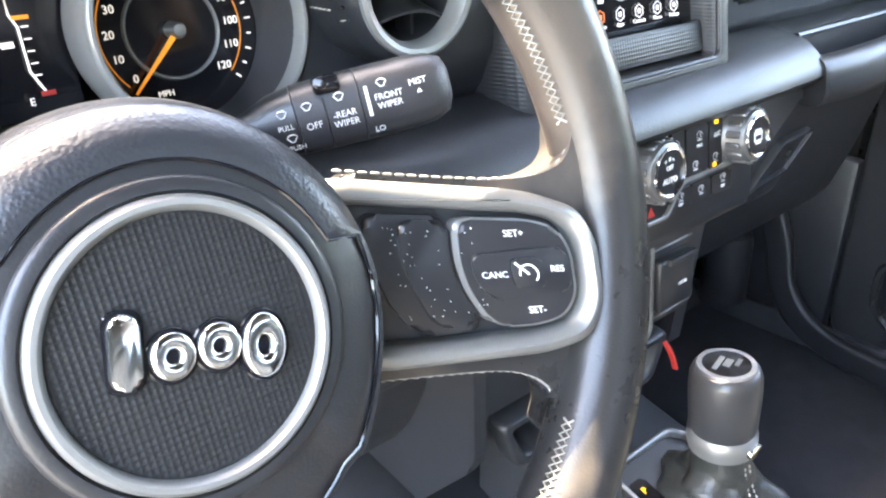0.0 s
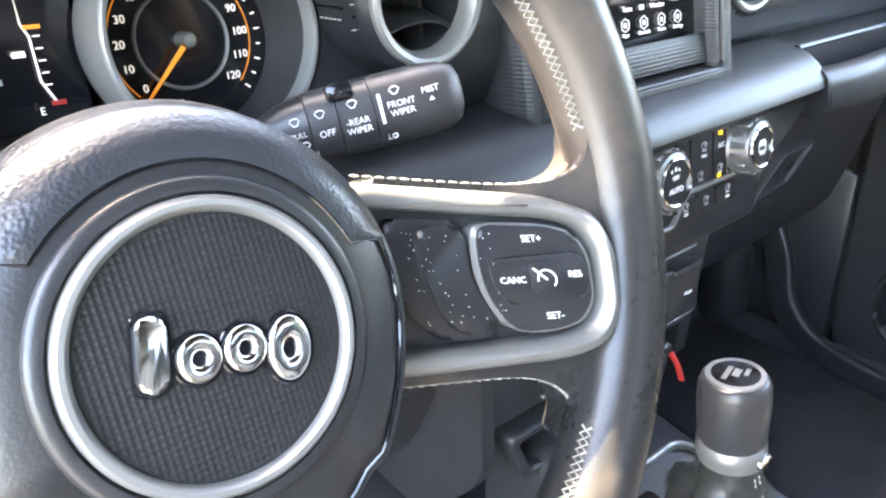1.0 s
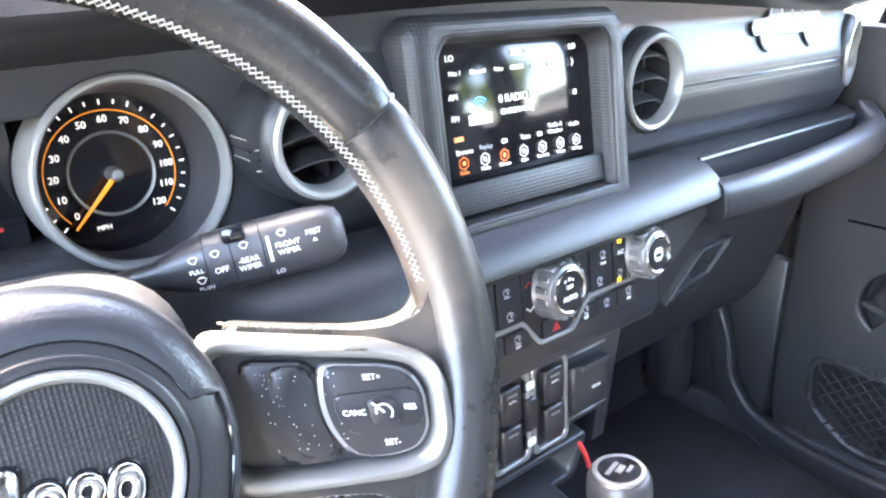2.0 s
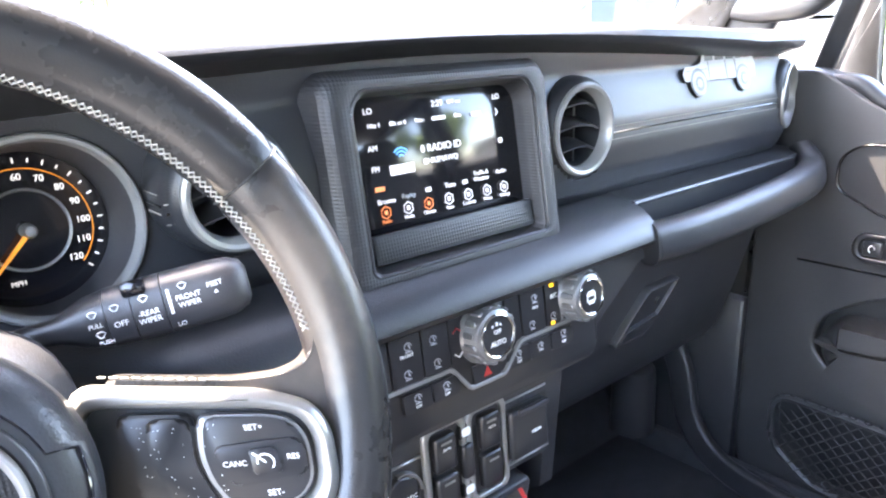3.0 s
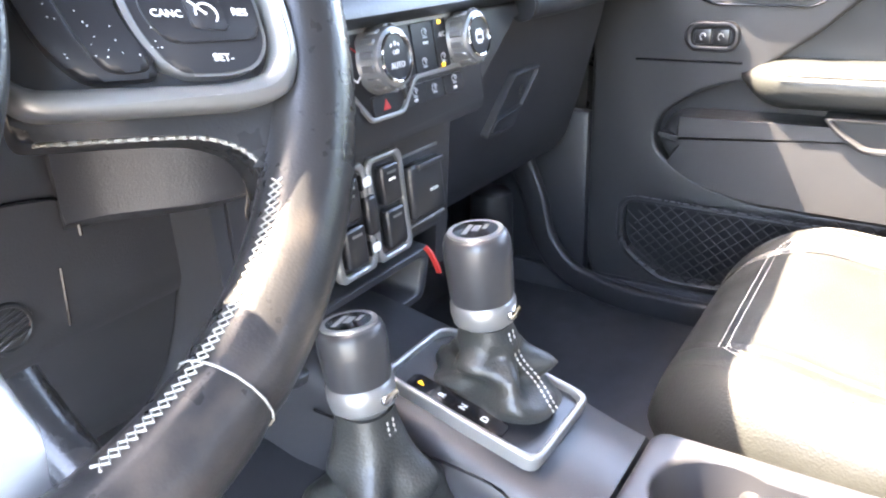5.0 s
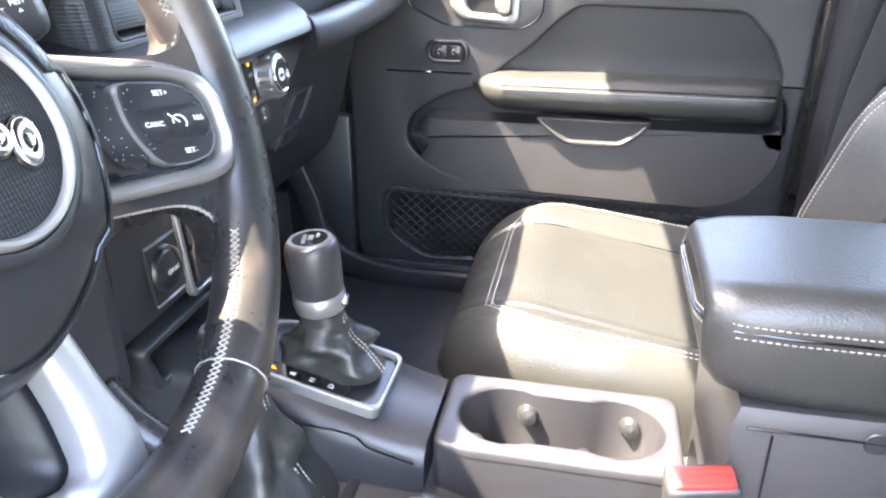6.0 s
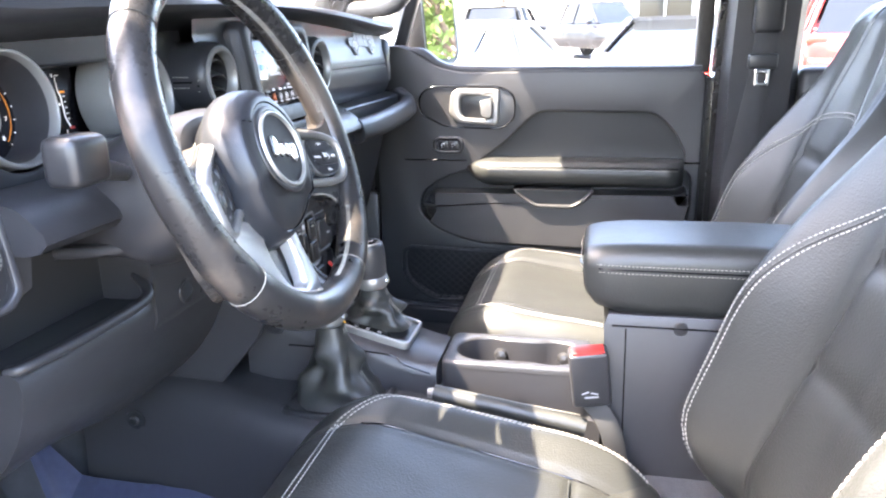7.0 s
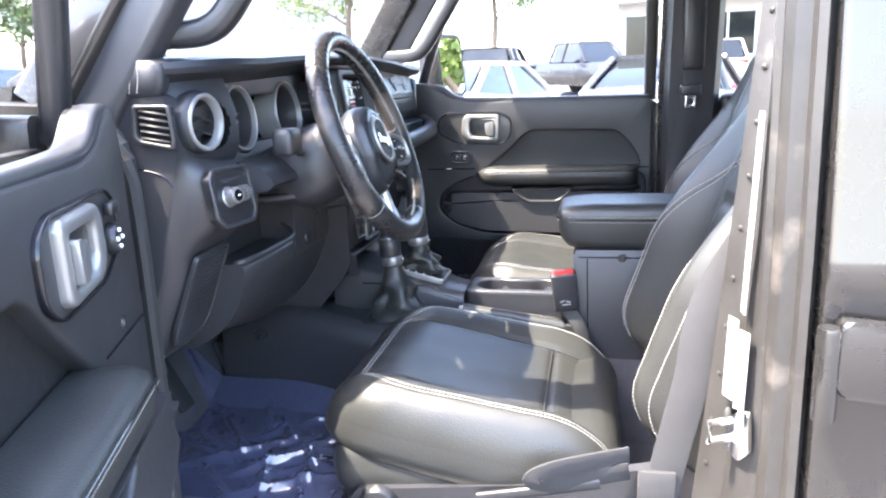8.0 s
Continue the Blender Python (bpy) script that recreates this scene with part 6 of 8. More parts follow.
    for z, y in zip(zs, ins):
        w = 0.0 if z < 1.2 else 0.035 * (z - 1.2) / 0.5
        rings.append([(-0.640 + w, y - 0.06, z), (-0.672 + w, y - 0.005, z), (-0.684 + w, y - 0.002, z), (-0.706 + w, y - 0.018, z), (-0.712 + w, y - 0.030, z), (-0.717 + w, y - 0.030 - (y - 0.030 + 0.560) * 0.10, z), (-0.7175 + w, y - 0.026 - (y - 0.030 + 0.560) * 0.16, z), (-0.7225 + w, y - 0.026 - (y - 0.030 + 0.560) * 0.24, z), (-0.748 + w, -0.552, z), (-0.752 + w, -0.559, z), (-0.758 + w, -0.559, z), (-0.760 + w, -0.560, z), (-0.772 + w, -0.566, z), (-0.775 + w, -0.582, z), (-0.792 + w, -0.583, z), (-0.796 + w, -0.592, z), (-0.780 + w, -0.600, z), (-0.64 + w, -0.69, z)])
    part("door_pillar", loft(rings), JAMB, body, "dusty grey painted door jamb")
    part("pillar_inner", loft([[(-0.600, y - 0.05, z), (-0.638, y - 0.055, z), (-0.636, -0.70, z), (-0.600, -0.70, z)] for z, y in zip(zs, ins)]), PLASTIC, body, "dark plastic pillar trim")
    # rear door skin, hinge, gap
    part("rear_door_skin", loft([[(-0.776, -0.602, z), (-0.800 - o, -0.604, z), (-0.805 - o, -0.612, z), (-0.806 - o, -1.45, z), (-0.77, -1.45, z)] for z, o in ((0.60, -0.012), (0.75, 0.0), (1.075, 0.004), (1.090, 0.010), (1.105, 0.006), (1.25, -0.002), (1.46, -0.020), (1.472, -0.034))]), PAINT, body, "grey painted rear door")
    part("rear_window", loft([[(-0.762, -0.62, 1.472), (-0.767, -0.62, 1.472), (-0.767, -1.42, 1.472), (-0.762, -1.42, 1.472)], [(-0.66, -0.62, 1.72), (-0.665, -0.62, 1.72), (-0.665, -1.42, 1.72), (-0.66, -1.42, 1.72)]]), GLASS_TINT, body, "tinted rear side window")
    part("window_frame", sweep([(-0.762, -0.62, 1.465), (-0.680, -0.62, 1.735)], rrect(0.034, 0.045, 0.008, 3), up=(0, 1, 0)), PAINT, body)
    hz = 0.99
    HM = frame_m((-0.814, -0.665, hz), (0, -1, 0), (0, 0, 1))
    h = part("door_hinge", prism(rpoly([(-0.050, 0.056), (0.010, 0.050), (0.060, 0.026), (0.130, -0.004), (0.120, -0.046), (-0.050, -0.030)], 0.010), 0.020, 0.005, 3, HM), PAINT, body, "grey painted exposed hinge")
    part("hinge_knuckle", lathe([(0, -0.056), (0.012, -0.056), (0.013, -0.052), (0.013, 0.046), (0.012, 0.050), (0, 0.050)], 20, T(-0.824, -0.606, hz - 0.004)), PAINT, h)
    part("hinge_bolt", lathe([(0, 0.008), (0.010, 0.007), (0.012, 0.0)], 6, HM @ T(0.050, 0.0, 0.020)), CHROME, h)
    part("hinge_bolt", lathe([(0, 0.008), (0.007, 0.007), (0.009, 0.0)], 6, HM @ T(0.012, 0.026, 0.020)), CHROME, h)
    # jamb hardware: rivets, labels, striker
    jm = frame_m((-0.735, -0.556, 0.9), (-0.06, -0.045, 0), (0, 0.0, 1))
    for z in steps(0.80, 1.50, 11):
        y = float(np.interp(z, zs, ins)) - 0.021
        part("rivet", lathe([(0, 0.0012), (0.0026, 0.0010), (0.0038, 0.0)], 12, frame_m((-0.698 + (0.035 * max(0, z - 1.2) / 0.5), y + 0.011, z), (-1, -0.55, 0), (0, 0, 1))), JAMB, body)
    LABEL = mat("white paper label", (0.36, 0.352, 0.34), 0.5, vary=0.05, vary_scale=40)
    for z0, z1, u, w in ((1.02, 1.26, 0.006, 0.018), (0.905, 1.01, -0.012, 0.022), (0.855, 1.0, 0.016, 0.020)):
        ym = lambda z: np.interp(z, zs, ins)
        mid = 0.5 * (z0 + z1)
        m = frame_m((-0.727 - u * 0.8, 0.5 * (ym(mid) - 0.030 - 0.560) + 0.010 - u * 0.35, mid), (-0.048, -0.560 - ym(mid) + 0.030, 0), (0, (ym(z1) - ym(z0)) * 0.4, z1 - z0))
        lab = part("label", box((0, 0, 0.010), (w, z1 - z0, 0.0008), 0, m=m), LABEL, body, "white paper label with unreadable print")
        bars([(0, (z1 - z0) * (0.42 - 0.055 * k), w * 0.75, 0.0022, 0) for k in range(0, 15)], m @ T(0, 0, 0.0106), GREY_INK, lab, "print_line", depth=0.0001)
    SM = frame_m((-0.742, -0.540, 0.868), (-0.8, -0.6, 0), (0, 0, 1))
    st = part("striker", tube([SM @ Vector(p) for p in ((-0.012, 0.012, 0.0), (-0.020, 0.012, 0.032), (-0.020, -0.012, 0.032), (-0.012, -0.012, 0.0))], 0.005, 8), CHROME, body, "bright metal door striker")
    part("striker_plate", prism(rpoly([(-0.022, 0.030), (0.014, 0.034), (0.018, -0.020), (0.002, -0.038), (-0.020, -0.026)], 0.006), 0.006, 0.002, 2, SM), CHROME, st)
    return body


shell()


# ---- doors ----
def door(name, side, xf, label):
    """Built as the closed passenger door, mirrored for side -1 and turned by xf."""
    flip = Matrix.Diagonal((side, 1, 1, 1))
    hinge = xf @ flip @ Vector((0.75, 0.25, 0.62))
    d = thing(name, hinge, label, "car door")

    def put(nm, bm, material, parent=None, lab="", smooth=40):
        bm.transform(xf @ flip)
        return part(nm, bm, material, parent or d, lab, smooth)
    YZ = frame_m((0.67, 0, 0), (0, -1, 0), (0, 0, 1))     # local x rearward, y up, z towards the cabin

    def out(pts, x, h, r, seg=3):
        return prism(pts, h, r, seg, YZ @ T(0, 0, -(x - 0.67)))
    # metal shell and outer skin
    put("door_shell", out(rpoly([(-0.215 if side < 0 else -0.26, 0.635), (0.53, 0.635), (0.548, 0.66), (0.548, 1.225), (-0.170 if side < 0 else -0.255, 1.225)], 0.02), 0.790, 0.085, 0.004), PAINT, lab="grey painted door shell")
    # trim: backing, then the face panel with its scoop, lower bay and net opening
    front = [(-0.125, 1.290), (-0.160, 1.290), (-0.172, 1.24), (-0.180, 0.95), (-0.215, 0.85), (-0.205, 0.655)] if side < 0 else [(-0.16, 1.300), (-0.215, 1.300), (-0.235, 1.24), (-0.235, 0.70), (-0.225, 0.655)]
    base = rpoly([(0.520, 0.655), (0.532, 0.70), (0.532, 1.222), (0.515, 1.238), (-0.02, 1.238), (-0.08, 1.252)] + front, 0.018, 5)
    put("trim_backing", out(base, 0.716, 0.018, 0.002, 1), PLASTIC_DK, lab="black door trim backing")
    rec = rpoly([(0.165, 1.146), (0.425, 1.142), (0.470, 1.100), (0.496, 1.050), (0.496, 1.020), (0.015, 1.020), (0.09, 1.078), (0.13, 1.118)], 0.020, 5)
    bay = rpoly([(-0.125, 0.945), (-0.06, 0.990), (0.02, 1.010), (0.505, 1.010), (0.515, 0.975), (0.512, 0.890), (0.465, 0.832), (0.405, 0.812), (0.02, 0.822), (-0.075, 0.850), (-0.130, 0.895)], 0.03, 6)
    net_o = rpoly([(-0.175, 0.806), (0.44, 0.790), (0.46, 0.70), (-0.10, 0.668), (-0.175, 0.72)], 0.03, 5)
    put("trim_panel", plate_with_holes(base, [rec, bay, net_o], 0.026, 0.006, YZ @ T(0, 0, -0.026), 3), DOOR_PL, lab="dark plastic door trim")
    put("sill_pad", sweep(smooth_path([(0.690, 0.150, 1.284), (0.690, 0.115, 1.280), (0.690, 0.07, 1.250), (0.690, 0.0, 1.240), (0.690, -0.25, 1.236), (0.690, -0.52, 1.234)], 6), rrect(0.036, 0.022, 0.009, 4), up=(0, 0, 1)), DASH, lab="black sill pad")
    # scoop floor rises gently to its lower edge
    sc_rows = [[(0.6900 + 0.007 * q - 0.012 * max(0.0, q - 0.7), -u, 1.150 - 0.135 * q) for u in steps(0.0, 0.50, 8)] for q in steps(0, 1, 8)]
    # dark soft trim, with the hollow's shade added to its colour
    put("scoop", loft(sc_rows, closed=False, cap=False), RECESS_BLK, lab="black scooped door panel")
    # door release in its surround; the driver's stands further back
    sh = 0.030 if side < 0 else 0.0

    def back(pts):
        return [(u + sh, v) for u, v in pts]
    so = rpoly(back([(-0.125, 1.185), (-0.095, 1.207), (0.075, 1.205), (0.108, 1.185), (0.108, 1.128), (0.075, 1.104), (-0.060, 1.108), (-0.125, 1.140)]), 0.016, 5)
    si = rpoly(back([(-0.121, 1.184), (-0.094, 1.2035), (0.074, 1.2015), (0.1045, 1.183), (0.1045, 1.130), (0.074, 1.1075), (-0.059, 1.1115), (-0.121, 1.142)]), 0.015, 5)
    put("release_surround", bezel(so, si, 0, 0.0075, 0.002, YZ), GLOSS_BLK)
    put("release_plate", out(si, 0.672, 0.006, 0.0015), DOOR_PL)
    ho = rpoly(back([(-0.045, 1.188), (-0.030, 1.200), (0.066, 1.198), (0.072, 1.190), (0.070, 1.122), (0.060, 1.114), (-0.030, 1.120), (-0.050, 1.140)]), 0.012, 5)
    hi = rpoly(back([(-0.022, 1.176), (-0.014, 1.184), (0.050, 1.182), (0.054, 1.176), (0.052, 1.134), (0.046, 1.128), (-0.014, 1.132), (-0.022, 1.146)]), 0.010, 5)
    put("release_handle", bezel(ho, hi, 0.002, 0.015, 0.005, YZ, zi=-0.010), SILVER, lab="satin silver release handle")
    put("release_pocket", out(hi, 0.6665, 0.002, 0.0005), PLASTIC_DK)
    put("release_lever", out(rpoly(back([(0.026, 1.172), (0.054, 1.178), (0.052, 1.132), (0.030, 1.136)]), 0.006), 0.664, 0.016, 0.004), SILVER)
    # small switch plate
    if side > 0:
        sp = put("switch_surround", bezel(rpoly([(-0.092, 1.074), (-0.080, 1.086), (-0.026, 1.086), (-0.016, 1.074), (-0.016, 1.056), (-0.026, 1.044), (-0.080, 1.044), (-0.092, 1.056)], 0.008), rpoly([(-0.082, 1.071), (-0.074, 1.078), (-0.032, 1.078), (-0.025, 1.071), (-0.025, 1.058), (-0.032, 1.052), (-0.074, 1.052), (-0.082, 1.058)], 0.006), 0.0, 0.010, 0.003, YZ), SATIN_BLK)
        for y in (-0.066, -0.041):
            put("switch", box((y, 1.065, 0.006), (0.023, 0.022, 0.006), 0.002, 2, YZ), SATIN_BLK, sp)
            put("switch_mark", tube([YZ @ Vector((y + 0.004 * math.cos(radians(a)), 1.065 + 0.005 * math.sin(radians(a)), 0.0095)) for a in range(0, 300, 50)], 0.0007, 4), WHITE_INK, sp)
    else:
        put("lock_lamp", lathe([(0, 0.004), (0.006, 0.0035), (0.009, 0.0)], 20, YZ @ T(-0.085, 1.045, 0.0)), SATIN_BLK)
    put("trim_joint", tube([YZ @ Vector((u, 1.0285, 0.0005)) for u in steps(-0.165, -0.01, 4)], 0.0018, 5), GLOSS_BLK)
    put("trim_joint", tube([YZ @ Vector((u, 1.0285, 0.001)) for u in steps(0.49, 0.53, 2)], 0.0018, 5), GLOSS_BLK)
    # armrest
    arm = []
    for t in steps(0, 1, 24):
        y = 0.008 - 0.500 * t
        e = min(1.0, t / 0.10) ** 0.6
        f = min(1.0, (1 - t) / 0.03) ** 0.5 if t > 0.97 else 1.0
        lo, hi2 = 1.010 - 0.036 * e, 1.014 + 0.022 * e
        proud = 0.012 + 0.056 * e * max(f, 0.4)
        arm.append([(0.690, y, lo), (0.675 - proud * 0.55, y, lo + 0.002), (0.675 - proud * 0.95, y, lo + 0.016 * e), (0.675 - proud, y, 0.5 * (lo + hi2) + 0.006), (0.675 - proud * 0.93, y, hi2 - 0.008 * e), (0.675 - proud * 0.70, y, hi2), (0.690, y, hi2)])
    put("armrest", loft(arm), LEATHER, lab="black leather armrest with stitched seam", smooth=60)
    sl = [(0.606 - 0.0005, 0.008 - 0.5 * t, 1.0245) for t in steps(0.11, 0.97, 20)]
    put("arm_seam", tube(sl, 0.001, 5), GLOSS_BLK)
    tagged(put("stitching", stitches([(x - 0.0005, y, z - 0.005) for x, y, z in sl], 0.0052, 0.0038, 0.0006), THREAD), kind="stuff")
    # pull pocket: rimmed pocket under the armrest
    pk_o = rpoly([(0.105, 0.972), (0.128, 0.948), (0.160, 0.926), (0.250, 0.926), (0.280, 0.945), (0.300, 0.972)], 0.010, 5)
    pk_i = rpoly([(0.118, 0.968), (0.136, 0.952), (0.164, 0.935), (0.246, 0.935), (0.270, 0.950), (0.288, 0.968)], 0.008, 5)
    put("pull_pocket", bezel(pk_o, pk_i, 0.0, 0.055, 0.006, YZ, zi=0.030), DOOR_PL, lab="dark plastic pull pocket")
    # near-black plate standing in for the shade inside the pocket
    put("pocket_back", out(pk_i, 0.640, 0.015, 0.0), RECESS_BLK)
    # lower bulge
    lowp = rpoly([(-0.105, 0.955), (0.480, 0.960), (0.505, 0.975), (0.500, 0.90), (0.455, 0.845), (0.400, 0.828), (0.02, 0.838), (-0.065, 0.862), (-0.115, 0.900)], 0.03, 6)
    put("lower_panel", out(lowp, 0.696, 0.070, 0.034, 6), DOOR_PL, lab="dark plastic lower panel")
    put("lower_rib", tube([Vector((0.6300, -u, 0.872)) for u in steps(0.02, 0.41, 8)], 0.003, 6), DOOR_PL)
    # net pocket low down: rim and crossed cords
    rim = net_o
    net = put("net_rim", tube([YZ @ Vector((u, v, 0.003)) for u, v in rim], 0.006, 6, closed=True), DOOR_PL, lab="dark moulded net rim")
    cords = None
    for k in range(40):
        for sgn in (1, -1):
            pts = []
            for q in steps(0, 1, 6):
                v = 0.672 + 0.140 * q
                u = -0.30 + 0.021 * k + sgn * (q - 0.5) * 0.16
                if -0.165 + 0.1 * (0.72 - v if v < 0.72 else 0) * 18 * 0.1 < u < 0.445 and v < 0.813:
                    pts.append(YZ @ Vector((u, v, 0.006 + 0.010 * math.sin(math.pi * q) * 0.5)))
            if len(pts) > 2:
                b = tube(pts, 0.0014, 4)
                cords = join(cords, b) if cords else b
    tagged(put("net_cord", cords, BELT, net, "black elastic net"), kind="stuff")
    # window frame and pane
    fr = smooth_path([(0.755, 0.205, 1.25), (0.700, 0.110, 1.48), (0.668, 0.010, 1.63), (0.655, -0.05, 1.685), (0.648, -0.14, 1.695), (0.648, -0.48, 1.690)], 6)
    put("window_frame", sweep(fr, rrect(0.030, 0.034, 0.008, 3), up=(1, 0, 0.2)), PLASTIC_DK, lab="black window frame")
    put("window_frame", sweep([(0.758, -0.528, 1.23), (0.648, -0.520, 1.70)], rrect(0.034, 0.036, 0.008, 3), up=(1, 0, 0.2)), JAMB if side > 0 else PAINT)
    g = put("window_pane", loft([[(0.757, 0.20, 1.225), (0.760, 0.20, 1.225), (0.760, -0.52, 1.225), (0.757, -0.52, 1.225)], [(0.652, -0.04, 1.69), (0.655, -0.04, 1.69), (0.655, -0.52, 1.69), (0.652, -0.52, 1.69)]]), GLASS, lab="clear window pane")
    g.visible_shadow = False
    put("outer_seal", box((0.772, -0.18, 1.237), (0.020, 0.70, 0.016), 0.005, 2), RUBBER)
    # outside mirror
    mm = frame_m((0.885, 0.128, 1.352), (0.94, -0.34, 0), (0, 0.10, 1))
    mir = put("wing_mirror", loft([[(x, y, z) for x, y in rrect(w, h, 0.028, 6)] for z, w, h in ((0.012, 0.152, 0.192), (0.014, 0.164, 0.204), (0.004, 0.176, 0.216), (-0.035, 0.172, 0.212), (-0.075, 0.130, 0.165), (-0.092, 0.07, 0.10))], m=mm), PLASTIC_DK, lab="black outside mirror")
    put("mirror_glass", prism(rrect(0.142, 0.182, 0.024, 6), 0.002, 0, 1, mm @ T(0, 0, 0.0122)), MIRROR, mir, "mirror glass")
    put("mirror_arm", sweep([(0.86, 0.190, 1.262), (0.77, 0.190, 1.258)], rrect(0.06, 0.05, 0.015, 4), up=(0, 0, 1)), PLASTIC_DK, mir)
    put("hinge_strap", box((0.812, 0.19, 1.02), (0.02, 0.16, 0.07), 0.008, 2), PAINT)
    return d, put


door("passenger_door", 1, Matrix(), "closed passenger door with dark trim and silver handle")
HINGE = Matrix.Translation((-0.72, 0.300, 0))
DRIVER_OPEN = HINGE @ pose(0, 0, 0, 0, 0, -70) @ HINGE.inverted()
dd, dput = door("driver_door", -1, DRIVER_OPEN, "open driver's door with dark trim and silver handle")
PLd = frame_m((0.67, 0, 0), (0, -1, 0), (0, 0, 1))
ring = dput("mirror_control", lathe([(0, 0.010), (0.016, 0.010), (0.018, 0.006), (0.018, 0.0)], 28, PLd @ T(-0.060, 1.150, 0.006)), SATIN_BLK, None, "black mirror control pad")
for a in range(0, 360, 90):
    dput("control_dot", lathe([(0, 0.0125), (0.002, 0.0122), (0.0028, 0.010)], 8, PLd @ T(-0.060 + 0.009 * math.cos(radians(a)), 1.150 + 0.009 * math.sin(radians(a)), 0.006)), WHITE_INK, ring)
dput("mirror_selector", box((-0.060, 1.184, 0.012), (0.030, 0.016, 0.010), 0.004, 2, PLd), SATIN_BLK, ring)

# ---- passenger-side pillar, belt, rear door ----
bp = thing("passenger_pillar", (0.70, -0.62, 0.6), "grey pillar trim with belt guide", "pillar", kind="structure")
part("pillar_metal", loft([[(0.690 - w, -0.548, z), (0.76 - w, -0.548, z), (0.76 - w, -0.70, z), (0.690 - w, -0.70, z)] for z, w in ((0.60, 0), (1.2, 0), (1.74, 0.08))]), PAINT, bp)
part("pillar_cover", loft([[(0.655 - w, -0.575, z), (0.690 - w, -0.560, z), (0.690 - w, -0.72, z), (0.655 - w, -0.70, z)] for z, w in ((0.60, 0), (1.2, 0), (1.74, 0.085))]), PLASTIC, bp, "dark plastic pillar cover")
part("belt_guide", box((0.610, -0.635, 1.42), (0.03, 0.06, 0.22), 0.012, 3), PLASTIC_DK, bp)
belt = thing("seat_belt", (0.62, -0.63, 0.75), "charcoal seat belt with chrome tongue", "seat belt")
part("webbing", sweep([(0.598, -0.640, 1.48), (0.606, -0.630, 1.23), (0.612, -0.600, 1.04), (0.612, -0.575, 0.74)], rrect(0.047, 0.0016, 0.0006, 2), up=(1, 0, 0.1)), BELT, belt, "charcoal webbing")
part("tongue_grip", box((0.596, -0.628, 1.255), (0.016, 0.058, 0.030), 0.005, 3), PLASTIC_DK, belt)
part("tongue", bezel(rrect(0.030, 0.036, 0.005), rrect(0.016, 0.018, 0.003), 0, 0.003, 0.0008, frame_m((0.594, -0.628, 1.222), (0, -1, 0), (0, 0, 1))), CHROME, belt, "chrome tongue")
rd = thing("rear_passenger_door", (0.72, -1.1, 0.62), "dark rear door with side window", "car door")
part("trim_panel", box((0.70, -1.10, 0.94), (0.07, 0.76, 0.60), 0.02, 3), PLASTIC, rd)
g = part("window_pane", loft([[(0.757, -0.72, 1.24), (0.760, -0.72, 1.24), (0.760, -1.45, 1.24), (0.757, -1.45, 1.24)], [(0.652, -0.72, 1.70), (0.655, -0.72, 1.70), (0.655, -1.40, 1.70), (0.652, -1.40, 1.70)]]), GLASS, rd)
g.visible_shadow = False
part("window_frame", sweep([(0.757, -1.47, 1.23), (0.655, -1.42, 1.72)], rrect(0.05, 0.05, 0.01, 3), up=(1, 0, 0)), PLASTIC_DK, rd)
# driver belt
db = thing("seat_belt", (-0.64, -0.52, 0.7), "charcoal driver's seat belt hanging by the pillar", "seat belt")
part("webbing", sweep(smooth_path([(-0.600, -0.66, 1.50), (-0.620, -0.61, 1.20), (-0.660, -0.512, 1.02), (-0.672, -0.488, 0.90), (-0.676, -0.466, 0.80), (-0.678, -0.448, 0.70), (-0.678, -0.435, 0.62)], 6), rrect(0.0016, 0.047, 0.0006, 2), up=(0, 1, 0)), BELT, db)
part("anchor", box((-0.680, -0.448, 0.745), (0.010, 0.052, 0.055), 0.004, 2), BELT, db, "stitched webbing anchor")

# ---- seats ----
SEAT_THREAD = mat("bright seat thread", (0.40, 0.385, 0.355), 0.85, vary=0.12, vary_scale=60)


def sstep(a, b, x):
    t = max(0.0, min(1.0, (x - a) / (b - a)))
    return t * t * (3 - 2 * t)


